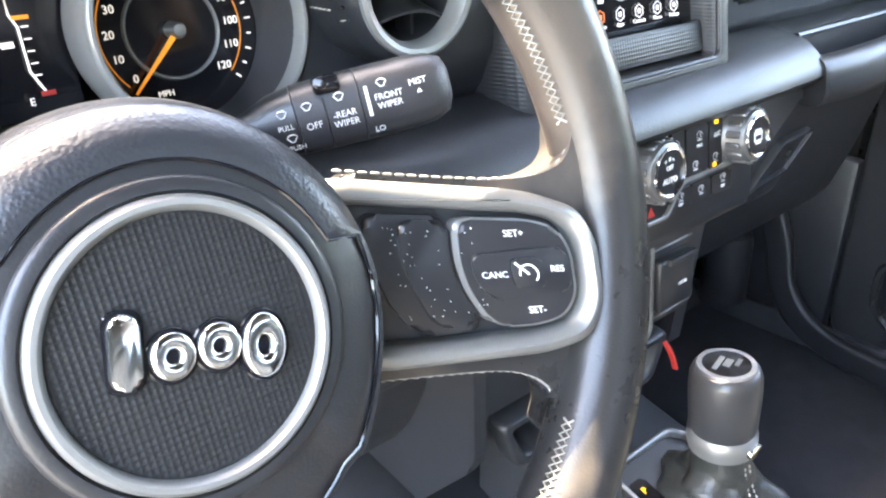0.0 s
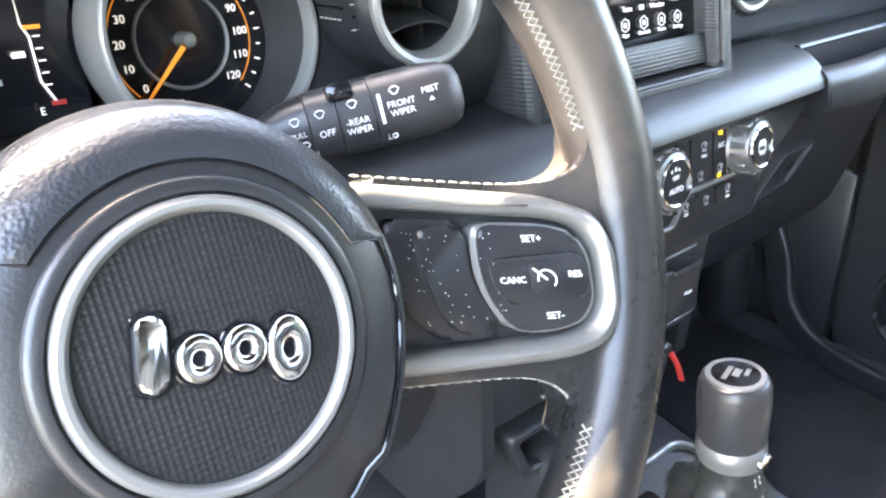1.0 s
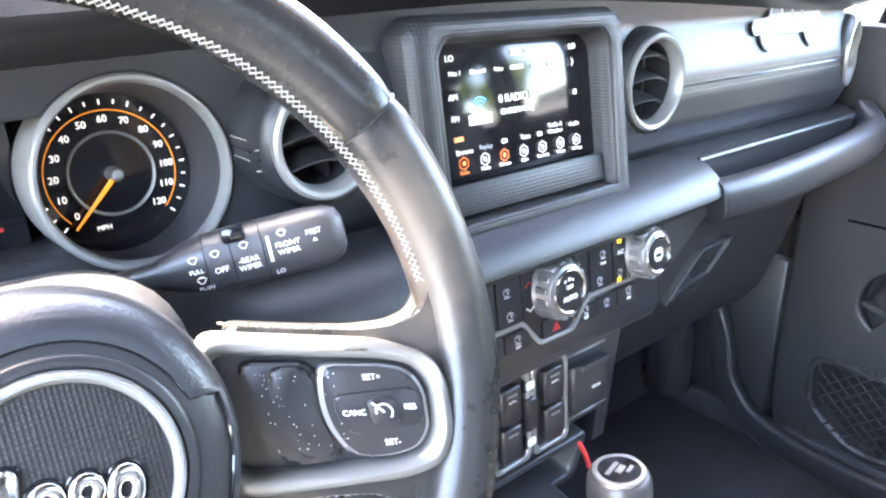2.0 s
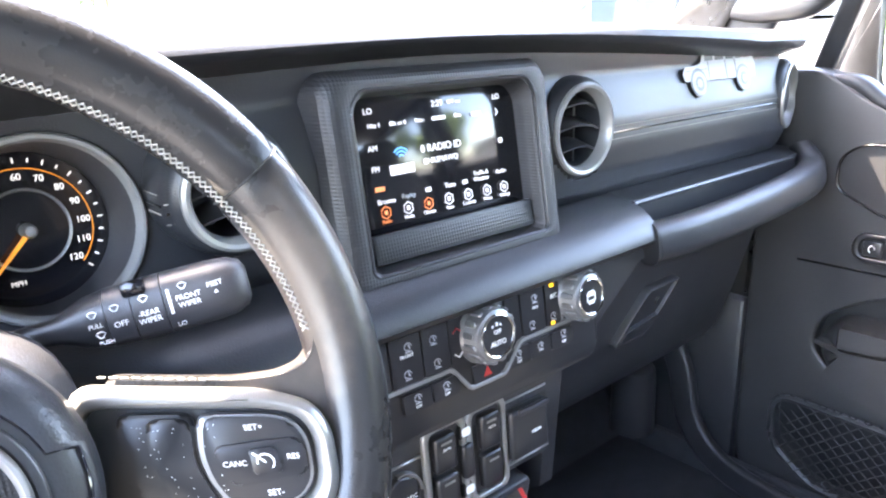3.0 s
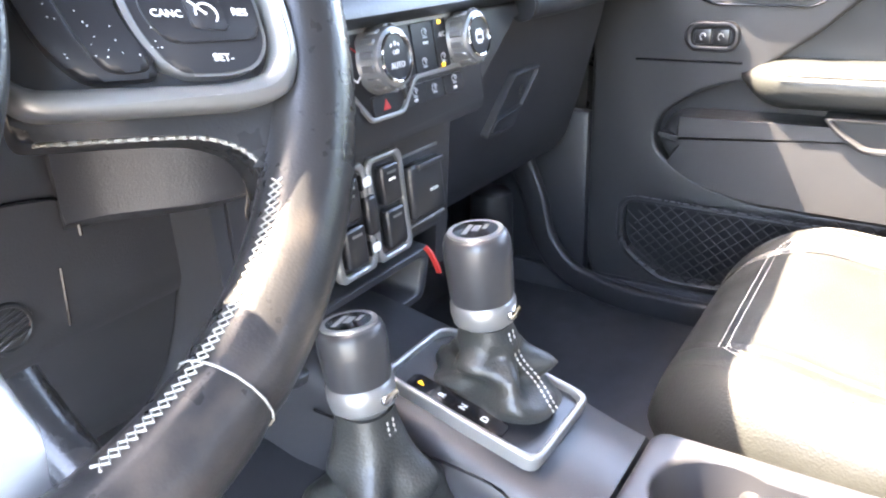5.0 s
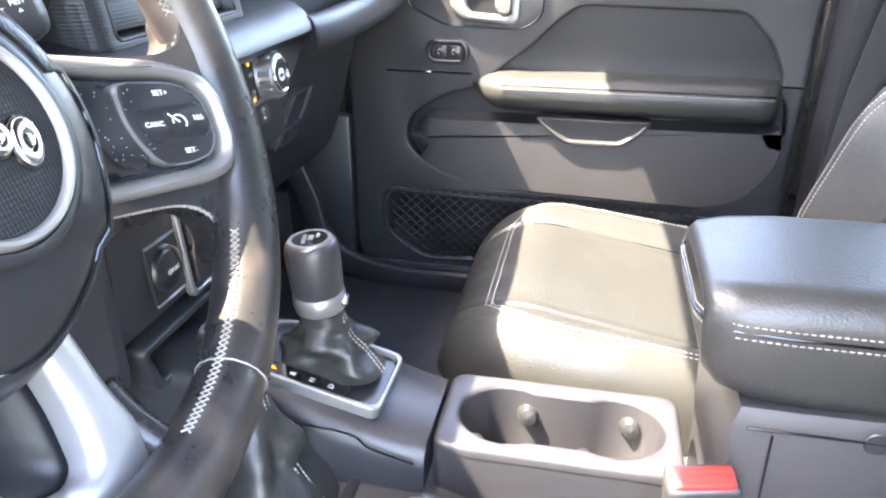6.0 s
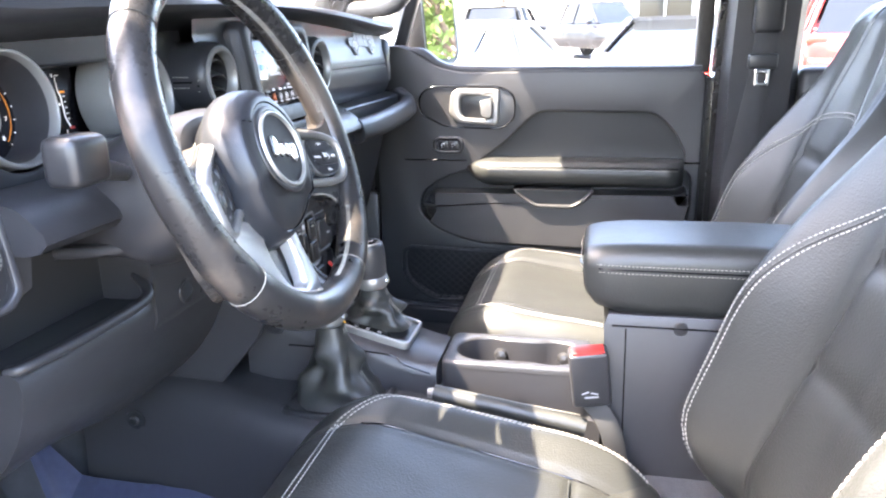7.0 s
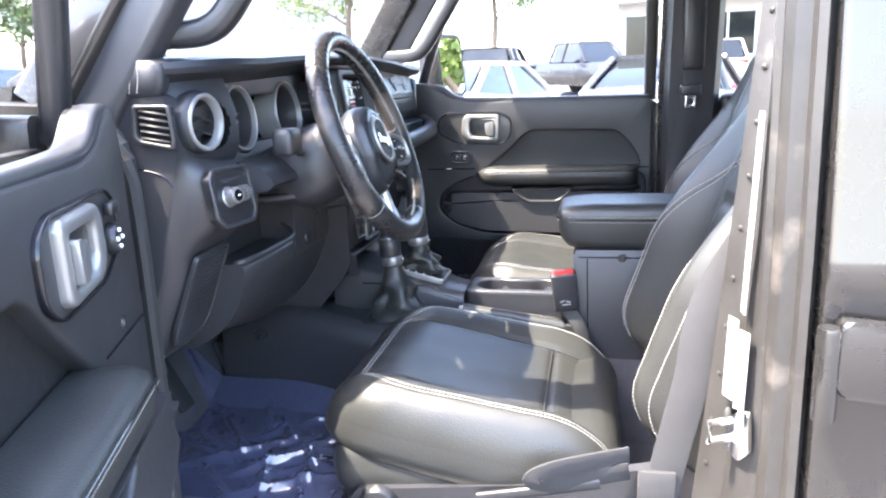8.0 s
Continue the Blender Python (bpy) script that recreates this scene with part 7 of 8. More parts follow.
def pad_surface(length, half, thick, bolster, edge0, edge1, groove_u=0.62, cross=(), dish=0.0, taper=0.0, nu=120, nv=100):
    """Rings of a stuffed pad: v along its length, u across; top side bolstered, with sunk seams."""
    rings, top_at = [], []

    def top(u, s):
        e0 = math.sqrt(max(0.0, 1 - (1 - min(1, s / edge0)) ** 2))
        e1 = math.sqrt(max(0.0, 1 - (1 - min(1, (1 - s) / edge1)) ** 2))
        h = thick * (0.18 + 0.82 * min(e0, e1))
        a = abs(u)
        g = groove_u - taper * s
        h -= dish * (1 - sstep(0.10, g + 0.02, a)) * math.sin(math.pi * s)
        h += bolster(s) * sstep(groove_u - 0.10, 0.86, a) * min(e0, e1)
        h *= 0.42 + 0.58 * math.sqrt(max(0.0, 1 - max(0.0, (a - 0.74) / 0.26) ** 2.2))
        h -= 0.006 * math.exp(-((a - g) / 0.020) ** 2)
        h -= 0.0025 * math.exp(-((a - 0.83) / 0.010) ** 2)
        h -= 0.004 * (1 - sstep(0, 0.5, a)) * 0.5
        for c, d in cross:
            if a < g:
                h -= 0.006 * math.exp(-((s - c) / 0.012) ** 2) * d
        h += 0.0012 * noise.noise(Vector((u * 5, s * 9, length * 3)))
        return h
    us = [1.5 * q - 0.5 * q ** 3 for q in steps(-1, 1, nu)]
    for j in range(nv + 1):
        s = j / nv
        s = s - math.sin(2 * math.pi * s) / (2 * math.pi) * 0.75
        w = half(s)
        ring = [(u * w, s * length, top(u, s)) for u in us]
        side = min(top(1, s), top(-1, s))
        ring += [(w * 1.012, s * length, side * 0.6), (w * 0.99, s * length, side * 0.2)]
        ring += [(u * w * 0.95, s * length, 0.0) for u in us[::-4]]
        ring += [(-w * 0.99, s * length, side * 0.2), (-w * 1.012, s * length, side * 0.6)]
        rings.append(ring)
    return rings, top


def build_seat(name, cx, yf, z_top, label, side, slope, by, bz):
    """side: +1 when the car's middle lies towards +x of this seat."""
    s0 = thing(name, (cx, yf - 0.25, 0.56), label, "car seat")
    L = 0.50
    mc = Matrix.Translation((cx, yf, z_top - 0.115)) @ pose(0, 0, 0, -slope, 0, 180)

    def half(s):
        return 0.242 * (0.96 + 0.04 * math.sin(math.pi * s)) * (0.60 + 0.40 * math.sqrt(max(0.0, 1 - (1 - min(1, s / 0.24)) ** 2)))
    rings, top = pad_surface(L, half, 0.112, lambda s: 0.012 + 0.030 * s, 0.24, 0.30, 0.60, ((0.72, 1),))
    part("cushion", loft(rings, m=mc), LEATHER, s0, "black leather seat cushion", smooth=75)
    for off in (-0.014, 0.014):
        k = 0.83 + off
        loop = [(k, q) for q in steps(0.95, 0.28, 26)] + [(k - 0.30 * (1 - math.cos(radians(q))), 0.28 - (0.185 + off * 0.5) * math.sin(radians(q))) for q in range(10, 91, 10)]
        loop += [(-u, q) for u, q in loop[::-1]]
        line = [mc @ Vector((u * half(q), q * L, top(u, q) + 0.0006)) for u, q in loop]
        tagged(part("stitching", stitches(smooth_path(line, 3), 0.0064, 0.0047, 0.0008), SEAT_THREAD, s0), kind="stuff")
    for sg in (-1, 1):
        line = [mc @ Vector((0.60 * sg * half(s), s * L, top(0.60, s) + 0.0008)) for s in steps(0.16, 0.95, 30)]
        part("seam", tube(line, 0.0013, 5), GLOSS_BLK, s0)
    line = [mc @ Vector((u * half(0.71), 0.71 * L, top(u, 0.71) + 0.0008)) for u in steps(-0.58, 0.58, 30)]
    part("cross_seam", tube(line, 0.0012, 5), LEATHER, s0)
    # skirt under the cushion
    part("skirt", box((cx, yf - 0.262, z_top - 0.165), (0.468, 0.470, 0.125), 0.055, 5), LEATHER, s0, "black leather seat skirt")
    part("base_cover", box((cx, yf - 0.26, z_top - 0.235), (0.43, 0.42, 0.07), 0.02, 3), PLASTIC, s0, "dark plastic seat base")
    for dx in (-0.19, 0.19):
        part("rail", box((cx + dx, yf - 0.25, 0.585), (0.045, 0.46, 0.05), 0.008, 2), PLASTIC_DK, s0)
        for dy in (-0.06, -0.42):
            part("riser", box((cx + dx, yf + dy, 0.60), (0.05, 0.05, 0.07), 0.008, 2), PLASTIC_DK, s0)
    # backrest
    BL = 0.68
    mb = frame_m((cx, by, bz), (-1, 0, 0), (0, -0.32, 0.947))

    def bhalf(s):
        return 0.245 * (0.93 + 0.07 * math.sin(math.pi * min(1.0, s * 1.1))) * (1 - 0.27 * sstep(0.58, 1.0, s))
    rings, btop = pad_surface(BL, bhalf, 0.098, lambda s: 0.085 * (1 - 0.95 * sstep(0.34, 0.85, s)), 0.16, 0.10, 0.60, ((0.34, 1), (0.53, 1)), 0.022, 0.28)
    part("backrest", loft(rings, m=mb), LEATHER, s0, "black leather seat back", smooth=75)
    part("back_shell", loft([[(u * bhalf(s) * 0.96, s * BL, -0.05 * math.sin(math.pi * min(1, 0.15 + 0.8 * s)) * (1 - abs(u) ** 3) - 0.002) for u in steps(-1, 1, 12)] + [(u * bhalf(s) * 0.96, s * BL, 0.004) for u in steps(1, -1, 4)] for s in steps(0.02, 0.98, 12)], m=mb), PLASTIC, s0)
    # double-stitched welt: up each bolster and over in an arch below the head restraint
    arch = [(0.80, 0.05), (0.80, 0.20), (0.79, 0.36), (0.76, 0.45), (0.67, 0.54), (0.50, 0.615), (0.28, 0.655), (0.10, 0.668)]
    arch = smooth_path([Vector((u, s, 0)) for u, s in arch + [(-u, s) for u, s in arch[::-1]]], 6)
    for off in (-0.0042, 0.0042):
        line = []
        for p, q, r in zip(arch, arch[1:], arch[2:]):
            d = Vector(((r.x - p.x) * 0.245, (r.y - p.y) * BL, 0)).normalized()
            u, s = q.x - d.y * off / 0.245, q.y + d.x * off / BL
            line.append(mb @ Vector((u * bhalf(s), s * BL, btop(u, s) + 0.0012)))
        tagged(part("stitching", stitches(line, 0.0064, 0.0047, 0.0009), SEAT_THREAD, s0), kind="stuff")
    part("welt", tube([mb @ Vector((q.x * bhalf(q.y), q.y * BL, btop(q.x, q.y) - 0.0002)) for q in arch], 0.0016, 6), LEATHER, s0)
    line = [mb @ Vector((side * 0.93 * bhalf(s), s * BL, btop(0.93, s) + 0.0012)) for s in steps(0.05, 0.93, 44)]
    tagged(part("stitching", stitches(line, 0.0064, 0.0047, 0.0009), SEAT_THREAD, s0), kind="stuff")
    for sg in (-1, 1):
        line = [mb @ Vector((sg * (0.60 - 0.28 * s) * bhalf(s), s * BL, btop(0.60 - 0.28 * s, s) + 0.0006)) for s in steps(0.08, 0.64, 40)]
        part("seam", tube(line, 0.0011, 5), LEATHER, s0)
    for c in (0.34, 0.53):
        line = [mb @ Vector((u * bhalf(c), c * BL, btop(u, c) + 0.0004)) for u in steps(-0.58 + 0.28 * c, 0.58 - 0.28 * c, 24)]
        part("cross_seam", tube(line, 0.0010, 5), LEATHER, s0)
    # head restraint
    mh = mb @ T(0, BL + 0.03, 0.012)
    part("head_restraint", loft([[(x, y, z) for x, z in rrect(w, d, d * 0.42, 6)] for y, w, d in ((0.0, 0.20, 0.07), (0.02, 0.25, 0.10), (0.10, 0.27, 0.11), (0.16, 0.25, 0.10), (0.185, 0.19, 0.06))], m=mh), LEATHER, s0, "black leather head restraint", smooth=60)
    for dx in (-0.06, 0.06):
        part("post", tube([mb @ Vector((dx, BL - 0.04, 0.02)), mb @ Vector((dx, BL + 0.06, 0.02))], 0.007, 8), CHROME, s0)
    # side valance with lever and pull strap
    ox = cx - side * 0.246
    part("side_valance", loft([[(ox + side * a, y, z) for y, z in ((yf - 0.085, z_top - 0.180), (yf - 0.065, z_top - 0.205), (yf - 0.075, z_top - 0.240), (yf - 0.48, z_top - 0.245), (yf - 0.56, z_top - 0.19), (yf - 0.55, z_top - 0.105), (yf - 0.36, z_top - 0.150), (yf - 0.18, z_top - 0.170))] for a in (0.0, 0.02)]), PLASTIC, s0, "grey plastic side valance")
    part("height_knob", lathe([(0, 0.016), (0.026, 0.014), (0.031, 0.008), (0.032, 0.0)], 32, frame_m((ox, yf - 0.120, z_top - 0.200), (0, -side, 0), (0, 0, 1))), PLASTIC_DK, s0, "black round knob")
    part("height_lever", sweep(smooth_path([(ox - side * 0.012, yf - 0.28, z_top - 0.170), (ox - side * 0.018, yf - 0.36, z_top - 0.150), (ox - side * 0.014, yf - 0.46, z_top - 0.130)], 5), rrect(0.010, 0.016, 0.004, 3), up=(0, 0, 1)), PLASTIC_DK, s0, "black plastic lever")
    part("pull_strap", sweep(smooth_path([(ox - side * 0.010, yf - 0.50, z_top - 0.085), (ox - side * 0.035, yf - 0.40, z_top - 0.100), (ox - side * 0.040, yf - 0.365, z_top - 0.118), (ox - side * 0.025, yf - 0.40, z_top - 0.128), (ox - side * 0.010, yf - 0.50, z_top - 0.110)], 6), rrect(0.030, 0.004, 0.0015, 2), up=(side, 0.1, 0.2)), BELT, s0, "grey webbing pull strap")
    return s0


build_seat("driver_seat", -0.393, 0.088, 0.862, "black leather driver's seat with pale double stitching", 1, 13, -0.555, 0.712)
build_seat("passenger_seat", 0.345, -0.028, 0.858, "black leather passenger seat with pale double stitching", -1, 10, -0.660, 0.712)
# rear bench
rb = thing("rear_bench", (0, -1.3, 0.56), "black leather rear bench", "rear seat")
part("bench_cushion", box((0, -1.15, 0.74), (1.16, 0.46, 0.18), 0.05, 4), LEATHER, rb)
part("bench_back", box((0, -1.43, 1.05), (1.16, 0.16, 0.60), 0.05, 4, None), LEATHER, rb)
for x in (-0.33, 0.33):
    part("head_restraint", box((x, -1.45, 1.43), (0.24, 0.09, 0.16), 0.035, 4), LEATHER, rb)

# ---- pedals and floor film ----
pd = thing("brake_pedal", (-0.52, 0.36, 0.60), "black rubber brake pedal", "pedal")
part("pad", box((0, 0, 0), (0.100, 0.078, 0.014), 0.007, 2, frame_m((-0.500, 0.450, 0.730), (1, 0, 0.02), (0, 0.62, 1))), RUBBER, pd)
part("arm", tube([(-0.495, 0.462, 0.74), (-0.490, 0.50, 0.84), (-0.485, 0.48, 0.95)], 0.009, 8), PLASTIC_DK, pd)
pg = thing("accelerator_pedal", (-0.36, 0.40, 0.60), "black rubber accelerator pedal on a bent arm", "pedal")
part("pad", box((0, 0, 0), (0.050, 0.120, 0.012), 0.006, 2, frame_m((-0.345, 0.500, 0.705), (1, 0, 0), (0, 0.55, 1))), RUBBER, pg)
part("arm", tube([(-0.345, 0.515, 0.73), (-0.34, 0.55, 0.86)], 0.008, 8), PLASTIC_DK, pg)
FILM = mat("creased clear plastic film", (0.058, 0.064, 0.105), 0.12, spec=1.0, coat=1.0, vary=0.2, rough_vary=0.05, grain=0.25, grain_scale=18)
film = thing("floor_film", (-0.42, 0.1, 0.618), "creased glossy protective plastic film on the footwell floor", "plastic film")
rnd = random.Random(12)
FX0, FX1, FY0, FY1 = -0.655, -0.215, -0.02, 0.585
folds = [(rnd.uniform(-0.62, -0.24), rnd.uniform(0.0, 0.52), rnd.choice((-62, -55, 20, 34, 48, 70)) + rnd.uniform(-12, 12), rnd.uniform(0.006, 0.016), rnd.uniform(0.004, 0.009), rnd.uniform(0.05, 0.17)) for _ in range(34)]
rows = []
for j in range(141):
    y = FY0 + (FY1 - FY0) * j / 140
    row = []
    for i in range(121):
        x = FX0 + (FX1 - FX0) * i / 120
        z = 0.626 + 0.9 * max(0, y - 0.46) + 0.75 * max(0, x + 0.275) + 0.008 * noise.noise(Vector((x * 6, y * 6, 0.3)))
        for fx, fy, fa, fh, fw, fl in folds:
            ca, sa = math.cos(radians(fa)), math.sin(radians(fa))
            u, v = (x - fx) * ca + (y - fy) * sa, -(x - fx) * sa + (y - fy) * ca
            v += 0.008 * math.sin(u * 16 + fa)
            z += fh * max(0.0, 1 - (u / fl) ** 2) / (1 + (v / fw) ** 2)
        row.append((x, y, max(z, 0.620)))
    rows.append(row)
bm = loft(rows, closed=False, cap=False)
part("sheet", bm, FILM, film, smooth=30)
INK = mat("blue-black print", (0.03, 0.03, 0.06), 0.5, vary=0.1)
for r in range(4):
    for k in range(12):
        if (r * 5 + k) % 6 > 3:
            continue
        px, py = -0.29 - 0.055 * r - 0.012 * k, 0.45 - 0.030 * k + 0.020 * r
        i, j = int(round((px - FX0) / (FX1 - FX0) * 120)), int(round((py - FY0) / (FY1 - FY0) * 140))
        if 1 < i < 119 and 1 < j < 139:
            part("print", box((px, py, rows[j][i][2] + 0.0025), (0.016, 0.006, 0.0012), 0, m=None), INK, film, "unreadable printed words", smooth=0)

# ---- outside ----
def lift_at(x):
    """The car park is level near by and rises gently beyond."""
    return 0.033 * max(0.0, x - 7.0)


ASPHALT = mat("pale worn asphalt", (0.105, 0.102, 0.098), 0.9, grain=0.5, grain_scale=120, vary=0.25, vary_scale=0.6, wear=((0.19, 0.184, 0.172), 0.35, 0.55))
bm = bmesh.new()
vs = [bm.verts.new((x, y, lift_at(x))) for x, y in ((-300, -400), (7, -400), (400, -400), (400, 400), (7, 400), (-300, 400))]
bm.faces.new((vs[0], vs[1], vs[4], vs[5]))
bm.faces.new((vs[1], vs[2], vs[3], vs[4]))
tagged(part("ground", bm, ASPHALT, None, "pale worn asphalt car park", 0), category="ground", kind="structure")
LINE = mat("faded white road paint", (0.7, 0.7, 0.68), 0.7, vary=0.2, vary_scale=3)
for k in range(8):
    tagged(part("bay_line", box((5.2, -9 + 2.7 * k, lift_at(5.2) + 0.006), (4.6, 0.10, 0.004), 0, m=None), LINE, None, "faded white painted bay line", 0), category="road marking", group="bay lines", kind="structure")

CAR_GLASS = mat("dark car glass", (0.012, 0.014, 0.016), 0.06, spec=0.5, vary=0, rough_vary=0)
TAIL = mat("red tail lamp", (0.55, 0.03, 0.02), 0.15, vary=0.1)
TYRE = mat("black tyre rubber", (0.025, 0.025, 0.025), 0.85, vary=0.2)


def paint(name, c):
    return mat(name, c, 0.25, coat=0.8 if sum(c) > 0.3 else 0.25, vary=0.04, vary_scale=2, rough_vary=0.05)


def parked(name, x, y, heading, colour, style, label, group="parked cars"):
    """A parked car; its nose points to +y before it is turned. style: sedan, suv or pickup."""
    m = Matrix.Translation((x, y, lift_at(x))) @ pose(0, 0, 0, 0, -1.9 if x > 12 else 0, 0) @ pose(0, 0, 0, 0, 0, heading)
    ob = thing(name, (x, y, lift_at(x)), label, "car", group)
    W = {"sedan": 0.90, "suv": 0.95, "pickup": 0.99}[style]
    belt, roof = {"sedan": (0.93, 1.45), "suv": (1.08, 1.74), "pickup": (1.15, 1.85)}[style]
    low = {"sedan": 0.22, "suv": 0.28, "pickup": 0.38}[style]
    # (y, half-width share, bottom, shoulder height)
    side = {"sedan": [(-2.35, .80, .45, .72), (-2.30, .90, .32, .98), (-1.95, .97, low, 1.03), (-1.0, 1, low, .97), (0.3, 1, low, .93), (1.1, .99, low, .92), (1.9, .95, low, .82), (2.25, .86, .30, .70), (2.35, .74, .40, .56)],
            "suv": [(-2.25, .84, .50, .95), (-2.20, .93, .38, 1.10), (-1.9, .98, low, 1.10), (-.8, 1, low, 1.08), (.5, 1, low, 1.06), (1.2, .99, low, 1.04), (1.95, .95, low, .96), (2.22, .88, .38, .85), (2.3, .78, .5, .65)],
            "pickup": [(-2.85, .90, .55, 1.12), (-2.80, .97, .48, 1.16), (-1.6, 1, low, 1.16), (-.8, 1, low, 1.15), (.5, 1, low, 1.15), (1.3, 1, low, 1.15), (2.2, .97, low, 1.12), (2.75, .92, .45, 1.02), (2.85, .84, .55, .85)]}[style]

    def ring(yy, ws, lo, hi):
        w = W * ws
        return [(-w * .93, yy, lo), (-w, yy, lo + .14), (-w * 1.0, yy, lo + .4 * (hi - lo)), (-w * .97, yy, hi - .06), (-w * .90, yy, hi), (0, yy, hi + .035), (w * .90, yy, hi), (w * .97, yy, hi - .06), (w * 1.0, yy, lo + .4 * (hi - lo)), (w, yy, lo + .14), (w * .93, yy, lo)]
    P = paint(colour[0], colour[1])
    body = part("body", loft([ring(*r) for r in side], m=m), P, ob, smooth=50)
    cab = {"sedan": [(-2.02, -1.15), (-1.15, .12), (.12, .95)], "suv": [(-2.22, -2.02), (-2.02, .0), (.0, .85)], "pickup": [(-.95, -.80), (-.80, .42), (.42, 1.15)]}[style]
    y0, y1, y2, y3 = cab[0][0], cab[0][1], cab[1][1], cab[2][1]
    wb, wr = W * .90, W * .70
    belt += 0.02
    roofm = join(loft([[(-wr, y1 + .02, roof - .03), (-wr * .9, y1 + .0, roof), (wr * .9, y1, roof), (wr, y1 + .02, roof - .03), (wr, y1 + .02, roof - .07), (-wr, y1 + .02, roof - .07)], [(-wr, y2, roof - .03), (-wr * .9, y2, roof), (wr * .9, y2, roof), (wr, y2, roof - .03), (wr, y2, roof - .07), (-wr, y2, roof - .07)]], m=m))
    part("roof", roofm, P, ob)
    for sx in (-1, 1):
        for (ya, za, wa), (yb, zb, wb2) in (((y0, belt, wb), (y1, roof - .04, wr)), ((y3, belt, wb), (y2, roof - .04, wr)), ((0.5 * (y1 + y2) - .05, belt, wb), (0.5 * (y1 + y2), roof - .04, wr))):
            part("pillar", tube([m @ Vector((sx * wa, ya, za)), m @ Vector((sx * wb2, yb, zb))], 0.045, 6), P, ob)
        part("side_window", loft([[(sx * wb * .985, y0 + .12, belt), (sx * wb * .985, y3 - .14, belt), (sx * wb * .97, y3 - .14, belt), (sx * wb * .97, y0 + .12, belt)], [(sx * wr * .985, y1 + .05, roof - .06), (sx * wr * .985, y2 - .05, roof - .06), (sx * wr * .97, y2 - .05, roof - .06), (sx * wr * .97, y1 + .05, roof - .06)]], m=m), CAR_GLASS, ob)
        part("door_mirror", box((sx * (W + .08), y3 - .25, belt + .03), (.20, .10, .14), .04, 3, m), P, ob)
        part("tail_lamp", box((sx * W * .74, side[0][0] + .06, belt - .13), (.36, .12, .15 if style != "pickup" else .34), .04, 3, m), TAIL, ob, "red tail lamp")
        part("head_lamp", box((sx * W * .70, side[-1][0] - .10, belt - .22), (.34, .16, .14), .04, 3, m), CHROME, ob)
        for yw in ((-1.40, 1.40) if style != "pickup" else (-1.75, 1.80)):
            r = .33 if style == "sedan" else .38
            hub = m @ Matrix.Translation((sx * (W - .10), yw, r)) @ pose(0, 0, 0, 0, 90 * sx, 0)
            wh = part("wheel", lathe([(r * .60, .10), (r * .9, .115), (r, .08), (r, -.10), (r * .6, -.1)], 28, hub), TYRE, ob, "black tyre")
            part("rim", lathe([(0, .085), (r * .25, .09), (r * .5, .075), (r * .60, .10)], 20, hub), SILVER, wh)
    part("rear_window", loft([[(-wb * .86, y0, belt), (wb * .86, y0, belt), (wb * .86, y0 + .03, belt), (-wb * .86, y0 + .03, belt)], [(-wr * .86, y1, roof - .05), (wr * .86, y1, roof - .05), (wr * .86, y1 + .03, roof - .05), (-wr * .86, y1 + .03, roof - .05)]], m=m), CAR_GLASS, ob)
    part("windscreen", loft([[(-wb * .88, y3, belt), (wb * .88, y3, belt), (wb * .88, y3 - .03, belt), (-wb * .88, y3 - .03, belt)], [(-wr * .88, y2, roof - .05), (wr * .88, y2, roof - .05), (wr * .88, y2 - .03, roof - .05), (-wr * .88, y2 - .03, roof - .05)]], m=m), CAR_GLASS, ob)
    part("rear_bumper", box((0, side[0][0] + .02, low + .28), (W * 1.75, .14, .24), .05, 3, m), P, ob)
    part("plate", box((0, side[0][0] - .045, belt - .22), (.31, .02, .16), .01, 1, m), WHITE_INK, ob)
    return ob


WHITE_P, BLACK_P, RED_P, SILVER_P, BLUE_P, GREY_P = ("white car paint", (.50, .50, .49)), ("black car paint", (.012, .012, .014)), ("red car paint", (.42, .03, .025)), ("silver car paint", (.5, .51, .52)), ("blue car paint", (.03, .08, .22)), ("grey car paint", (.07, .073, .076))
parked("parked_sedan", 10.1, 1.36, -107, WHITE_P, "sedan", "white sedan parked beside the car on asphalt")
parked("parked_sedan", 9.9, -1.56, -107, GREY_P, "sedan", "grey sedan parked with its tail turned this way")
parked("parked_pickup", 25.5, -0.1, 128, BLACK_P, "pickup", "black pickup parked across the far lane")
parked("parked_suv", 21.0, 2.5, -92, BLACK_P, "suv", "black sport utility car beyond the white sedan")
parked("parked_suv", 15.2, -5.0, -100, RED_P, "suv", "red sport utility car parked on asphalt")
parked("parked_suv", 27.5, -4.6, -90, WHITE_P, "suv", "white sport utility car in the far row")
parked("parked_sedan", 3.6, 9.0, 8, WHITE_P, "sedan", "white sedan parked ahead of the bonnet")
parked("parked_sedan", 0.6, 9.4, 4, RED_P, "sedan", "red sedan parked ahead of the bonnet")
parked("parked_sedan", 6.6, 9.6, 10, BLUE_P, "sedan", "dark blue sedan parked ahead in the row")
parked("parked_suv", 10.2, 12.5, 15, SILVER_P, "suv", "silver sport utility car in the row ahead")
parked("parked_suv", 14.5, 11.0, 20, WHITE_P, "suv", "white sport utility car in the row ahead")
parked("parked_sedan", -3.6, 8.0, 0, BLUE_P, "sedan", "blue sedan parked ahead of the open door")

# ---- buildings, poles, trees ----
RENDERWALL = mat("white rendered wall", (.48, .47, .45), .8, grain=.3, grain_scale=30, vary=.08, vary_scale=1.2)
STEEL = mat("pale galvanised steel", (.5, .5, .5), .5, metal=.6, vary=.1)


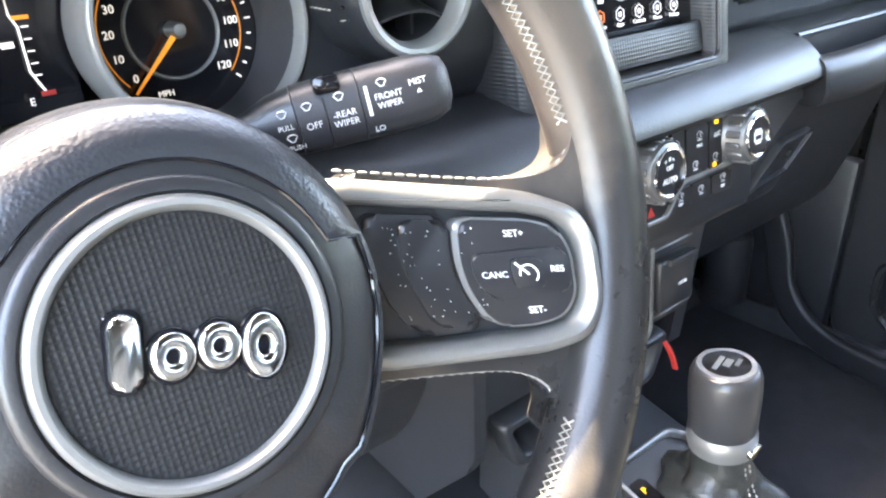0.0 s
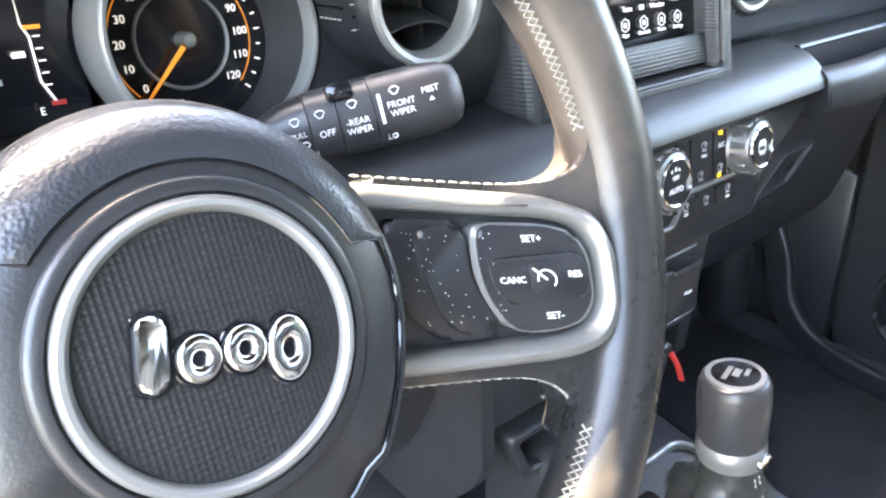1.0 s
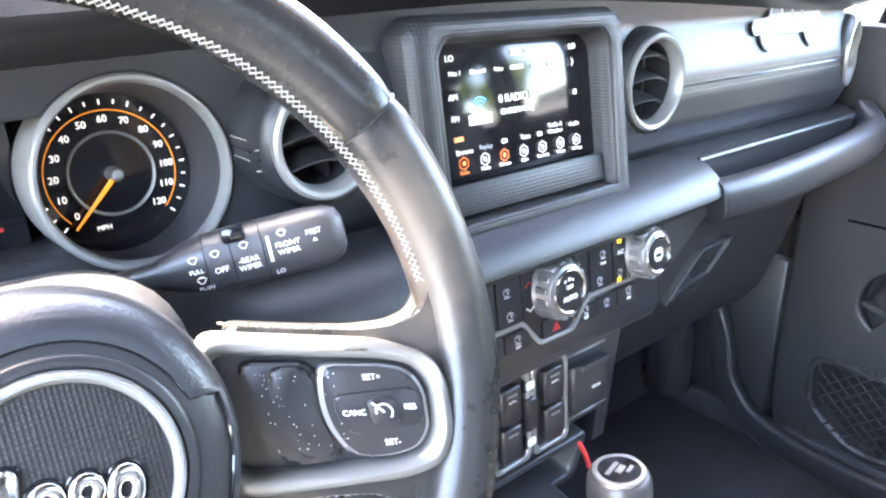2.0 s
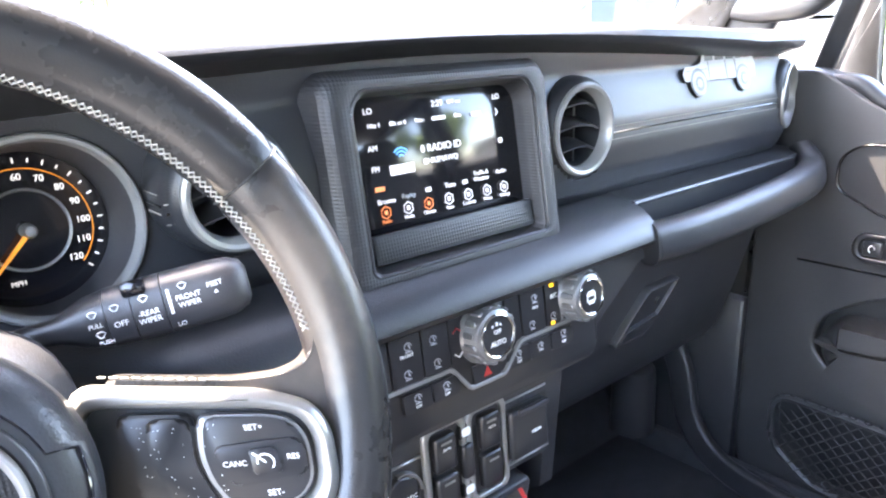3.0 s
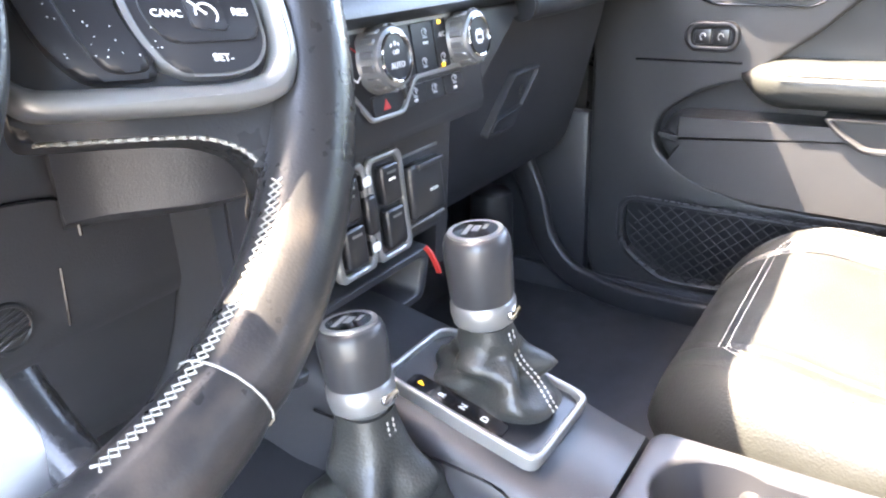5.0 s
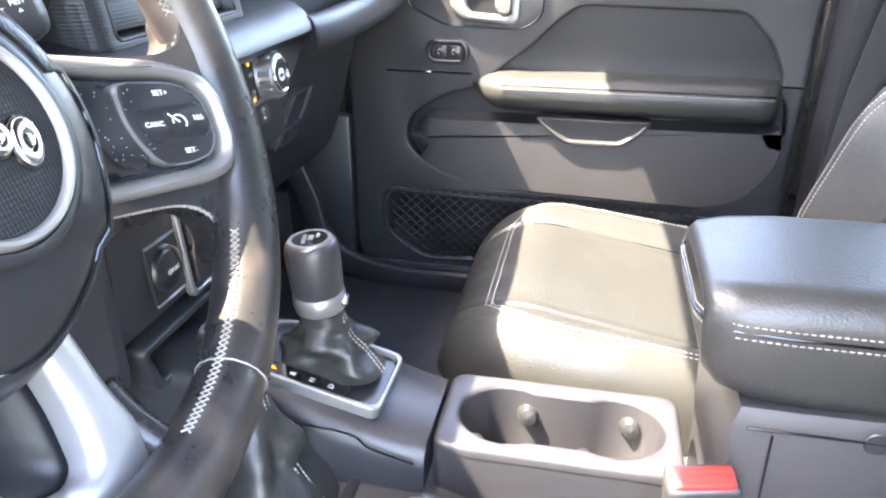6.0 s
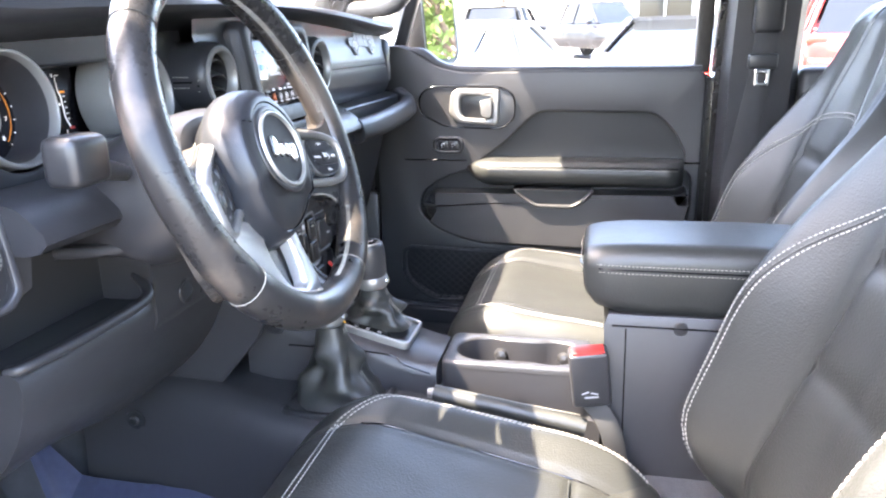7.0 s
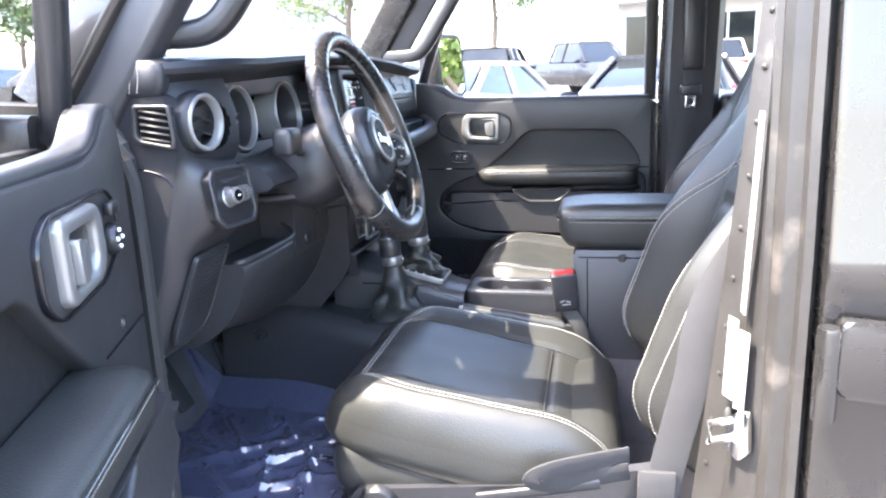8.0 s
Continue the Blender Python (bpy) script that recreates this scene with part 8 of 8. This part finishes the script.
def building(name, x, y, w, d, h, turn, bays, label):
    m = Matrix.Translation((x, y, lift_at(x))) @ pose(0, 0, 0, 0, 0, turn)
    b = thing(name, (x, y, lift_at(x)), label, "building")
    part("wall", box((0, 0, h / 2), (w, d, h), .03, 1, m), RENDERWALL, b)
    part("roof", box((0, 0, h + .15), (w + .5, d + .5, .3), .05, 2, m), STEEL, b)
    for i in range(bays):
        u = -w / 2 + w * (i + .5) / bays
        wd = part("window", box((u, -d / 2 - .01, h * .46), (w / bays * .74, .10, h * .58), .02, 1, m), STEEL, b)
        for q in (-1, 1):
            part("pane", box((u + q * w / bays * .18, -d / 2 - .05, h * .46), (w / bays * .33, .04, h * .53), 0, 1, m), CAR_GLASS, wd)
        part("column", box((u - w / bays * .5, -d / 2 - .9, h * .5), (.28, .28, h), .03, 1, m), RENDERWALL, b)
    part("canopy", box((0, -d / 2 - .7, h * .92), (w, 1.6, .35), .04, 2, m), RENDERWALL, b)


building("showroom", 47, -17.5, 32, 10, 4.2, -90, 8, "white showroom with columns and dark glass")
building("workshop", 14, 46, 44, 12, 5.5, 172, 9, "long white workshop with dark windows")
building("store", 52, 30, 26, 12, 6.0, -130, 6, "white store building beyond the car park")

BARK = mat("grey brown bark", (.16, .12, .09), .9, grain=.8, grain_scale=20, vary=.25, vary_scale=4)
LEAF = mat("fresh green leaves", (.10, .16, .035), .6, vary=.35, vary_scale=1.2, random_tone=.15)


def tree(x, y, h, seed):
    rnd = random.Random(seed)
    t = thing("tree", (x, y, lift_at(x)), "leafy green tree at the edge of the car park", "tree", "trees")
    base = Vector((x, y, lift_at(x)))
    trunk = [base + Vector((rnd.uniform(-.1, .1) * k, rnd.uniform(-.1, .1) * k, h * .18 * k)) for k in range(5)]
    wood = tube(smooth_path(trunk, 4), h * .022, 8, scale=[1.2 - .9 * i / 16 for i in range(17)])
    tips = []
    for _ in range(16):
        s = trunk[rnd.choice((2, 3, 3, 4))]
        a = rnd.random() * 6.28
        e = s + Vector((math.cos(a) * h * rnd.uniform(.15, .34), math.sin(a) * h * rnd.uniform(.15, .34), h * rnd.uniform(.06, .30)))
        wood = join(wood, tube([s, (s + e) / 2 + Vector((0, 0, h * .03)), e], h * .007, 5, scale=[1, .7, .3]))
        tips += [e, (s + 2 * e) / 3]
    part("trunk", wood, BARK, t, "grey brown trunk and limbs")
    verts, faces = [], []
    for e in tips:
        for _ in range(190):
            d = Vector((rnd.gauss(0, 1), rnd.gauss(0, 1), rnd.gauss(0, .8))) * h * .058
            p = e + d
            u = Vector((rnd.gauss(0, 1), rnd.gauss(0, 1), rnd.gauss(0, 1))).normalized()
            v = u.orthogonal().normalized()
            s = h * rnd.uniform(.010, .022)
            k = len(verts)
            verts += [p - u * s, p + v * s * .55, p + u * s, p - v * s * .55]
            faces.append((k, k + 1, k + 2, k + 3))
    me = bpy.data.meshes.new("crown")
    me.from_pydata([tuple(v - base) for v in verts], [], faces)
    me.materials.append(LEAF)
    c = new("crown", me)
    c.parent = t
    tagged(c, "crown of fresh green leaves", kind="stuff")


for i, (x, y, h) in enumerate(((30, 22, 8), (36, 12, 9), (40, 5, 9), (34, 30, 8), (22, 36, 9), (12, 38, 8), (-4, 40, 9), (14, -14, 7), (18, -20, 8), (9, -19, 7), (42, -14, 9), (30, -30, 9), (10.5, -11.5, 6), (13, -17, 7))):
    tree(x, y, h, 100 + i)
for x, y in ((17, 12.5), (7.5, 24), (27, 8), (31, -4)):
    lp = thing("lamp_post", (x, y, lift_at(x)), "tall pale steel lamp post on a concrete foot", "lamp post", "lamp posts")
    part("pole", lathe([(.09, 0), (.06, 8), (0, 8)], 12, T(x, y, lift_at(x))), STEEL, lp)
    part("foot", lathe([(.30, 0), (.30, .6), (0, .62)], 16, T(x, y, lift_at(x))), RENDERWALL, lp)
    part("head", box((x + .5, y, lift_at(x) + 8), (1.1, .3, .12), .04, 2), STEEL, lp)
NAVY = mat("navy banner cloth", (.03, .05, .14), .8, vary=.15)
bn = thing("banner", (11.0, 8.6, lift_at(11)), "tall navy feather banner with white marks", "banner")
part("pole", tube([(11, 8.6, lift_at(11)), (11, 8.6, 4.2), (11.3, 8.6, 4.6)], .025, 6), STEEL, bn)
part("cloth", loft([[(11.02, 8.6 + .02 * math.sin(z * 3), z), (11.6 + .1 * math.sin(z), 8.55 + .06 * math.sin(z * 2), z), (11.6 + .1 * math.sin(z), 8.56 + .06 * math.sin(z * 2), z), (11.02, 8.62 + .02 * math.sin(z * 3), z)] for z in steps(1.4, 4.5, 14)]), NAVY, bn)
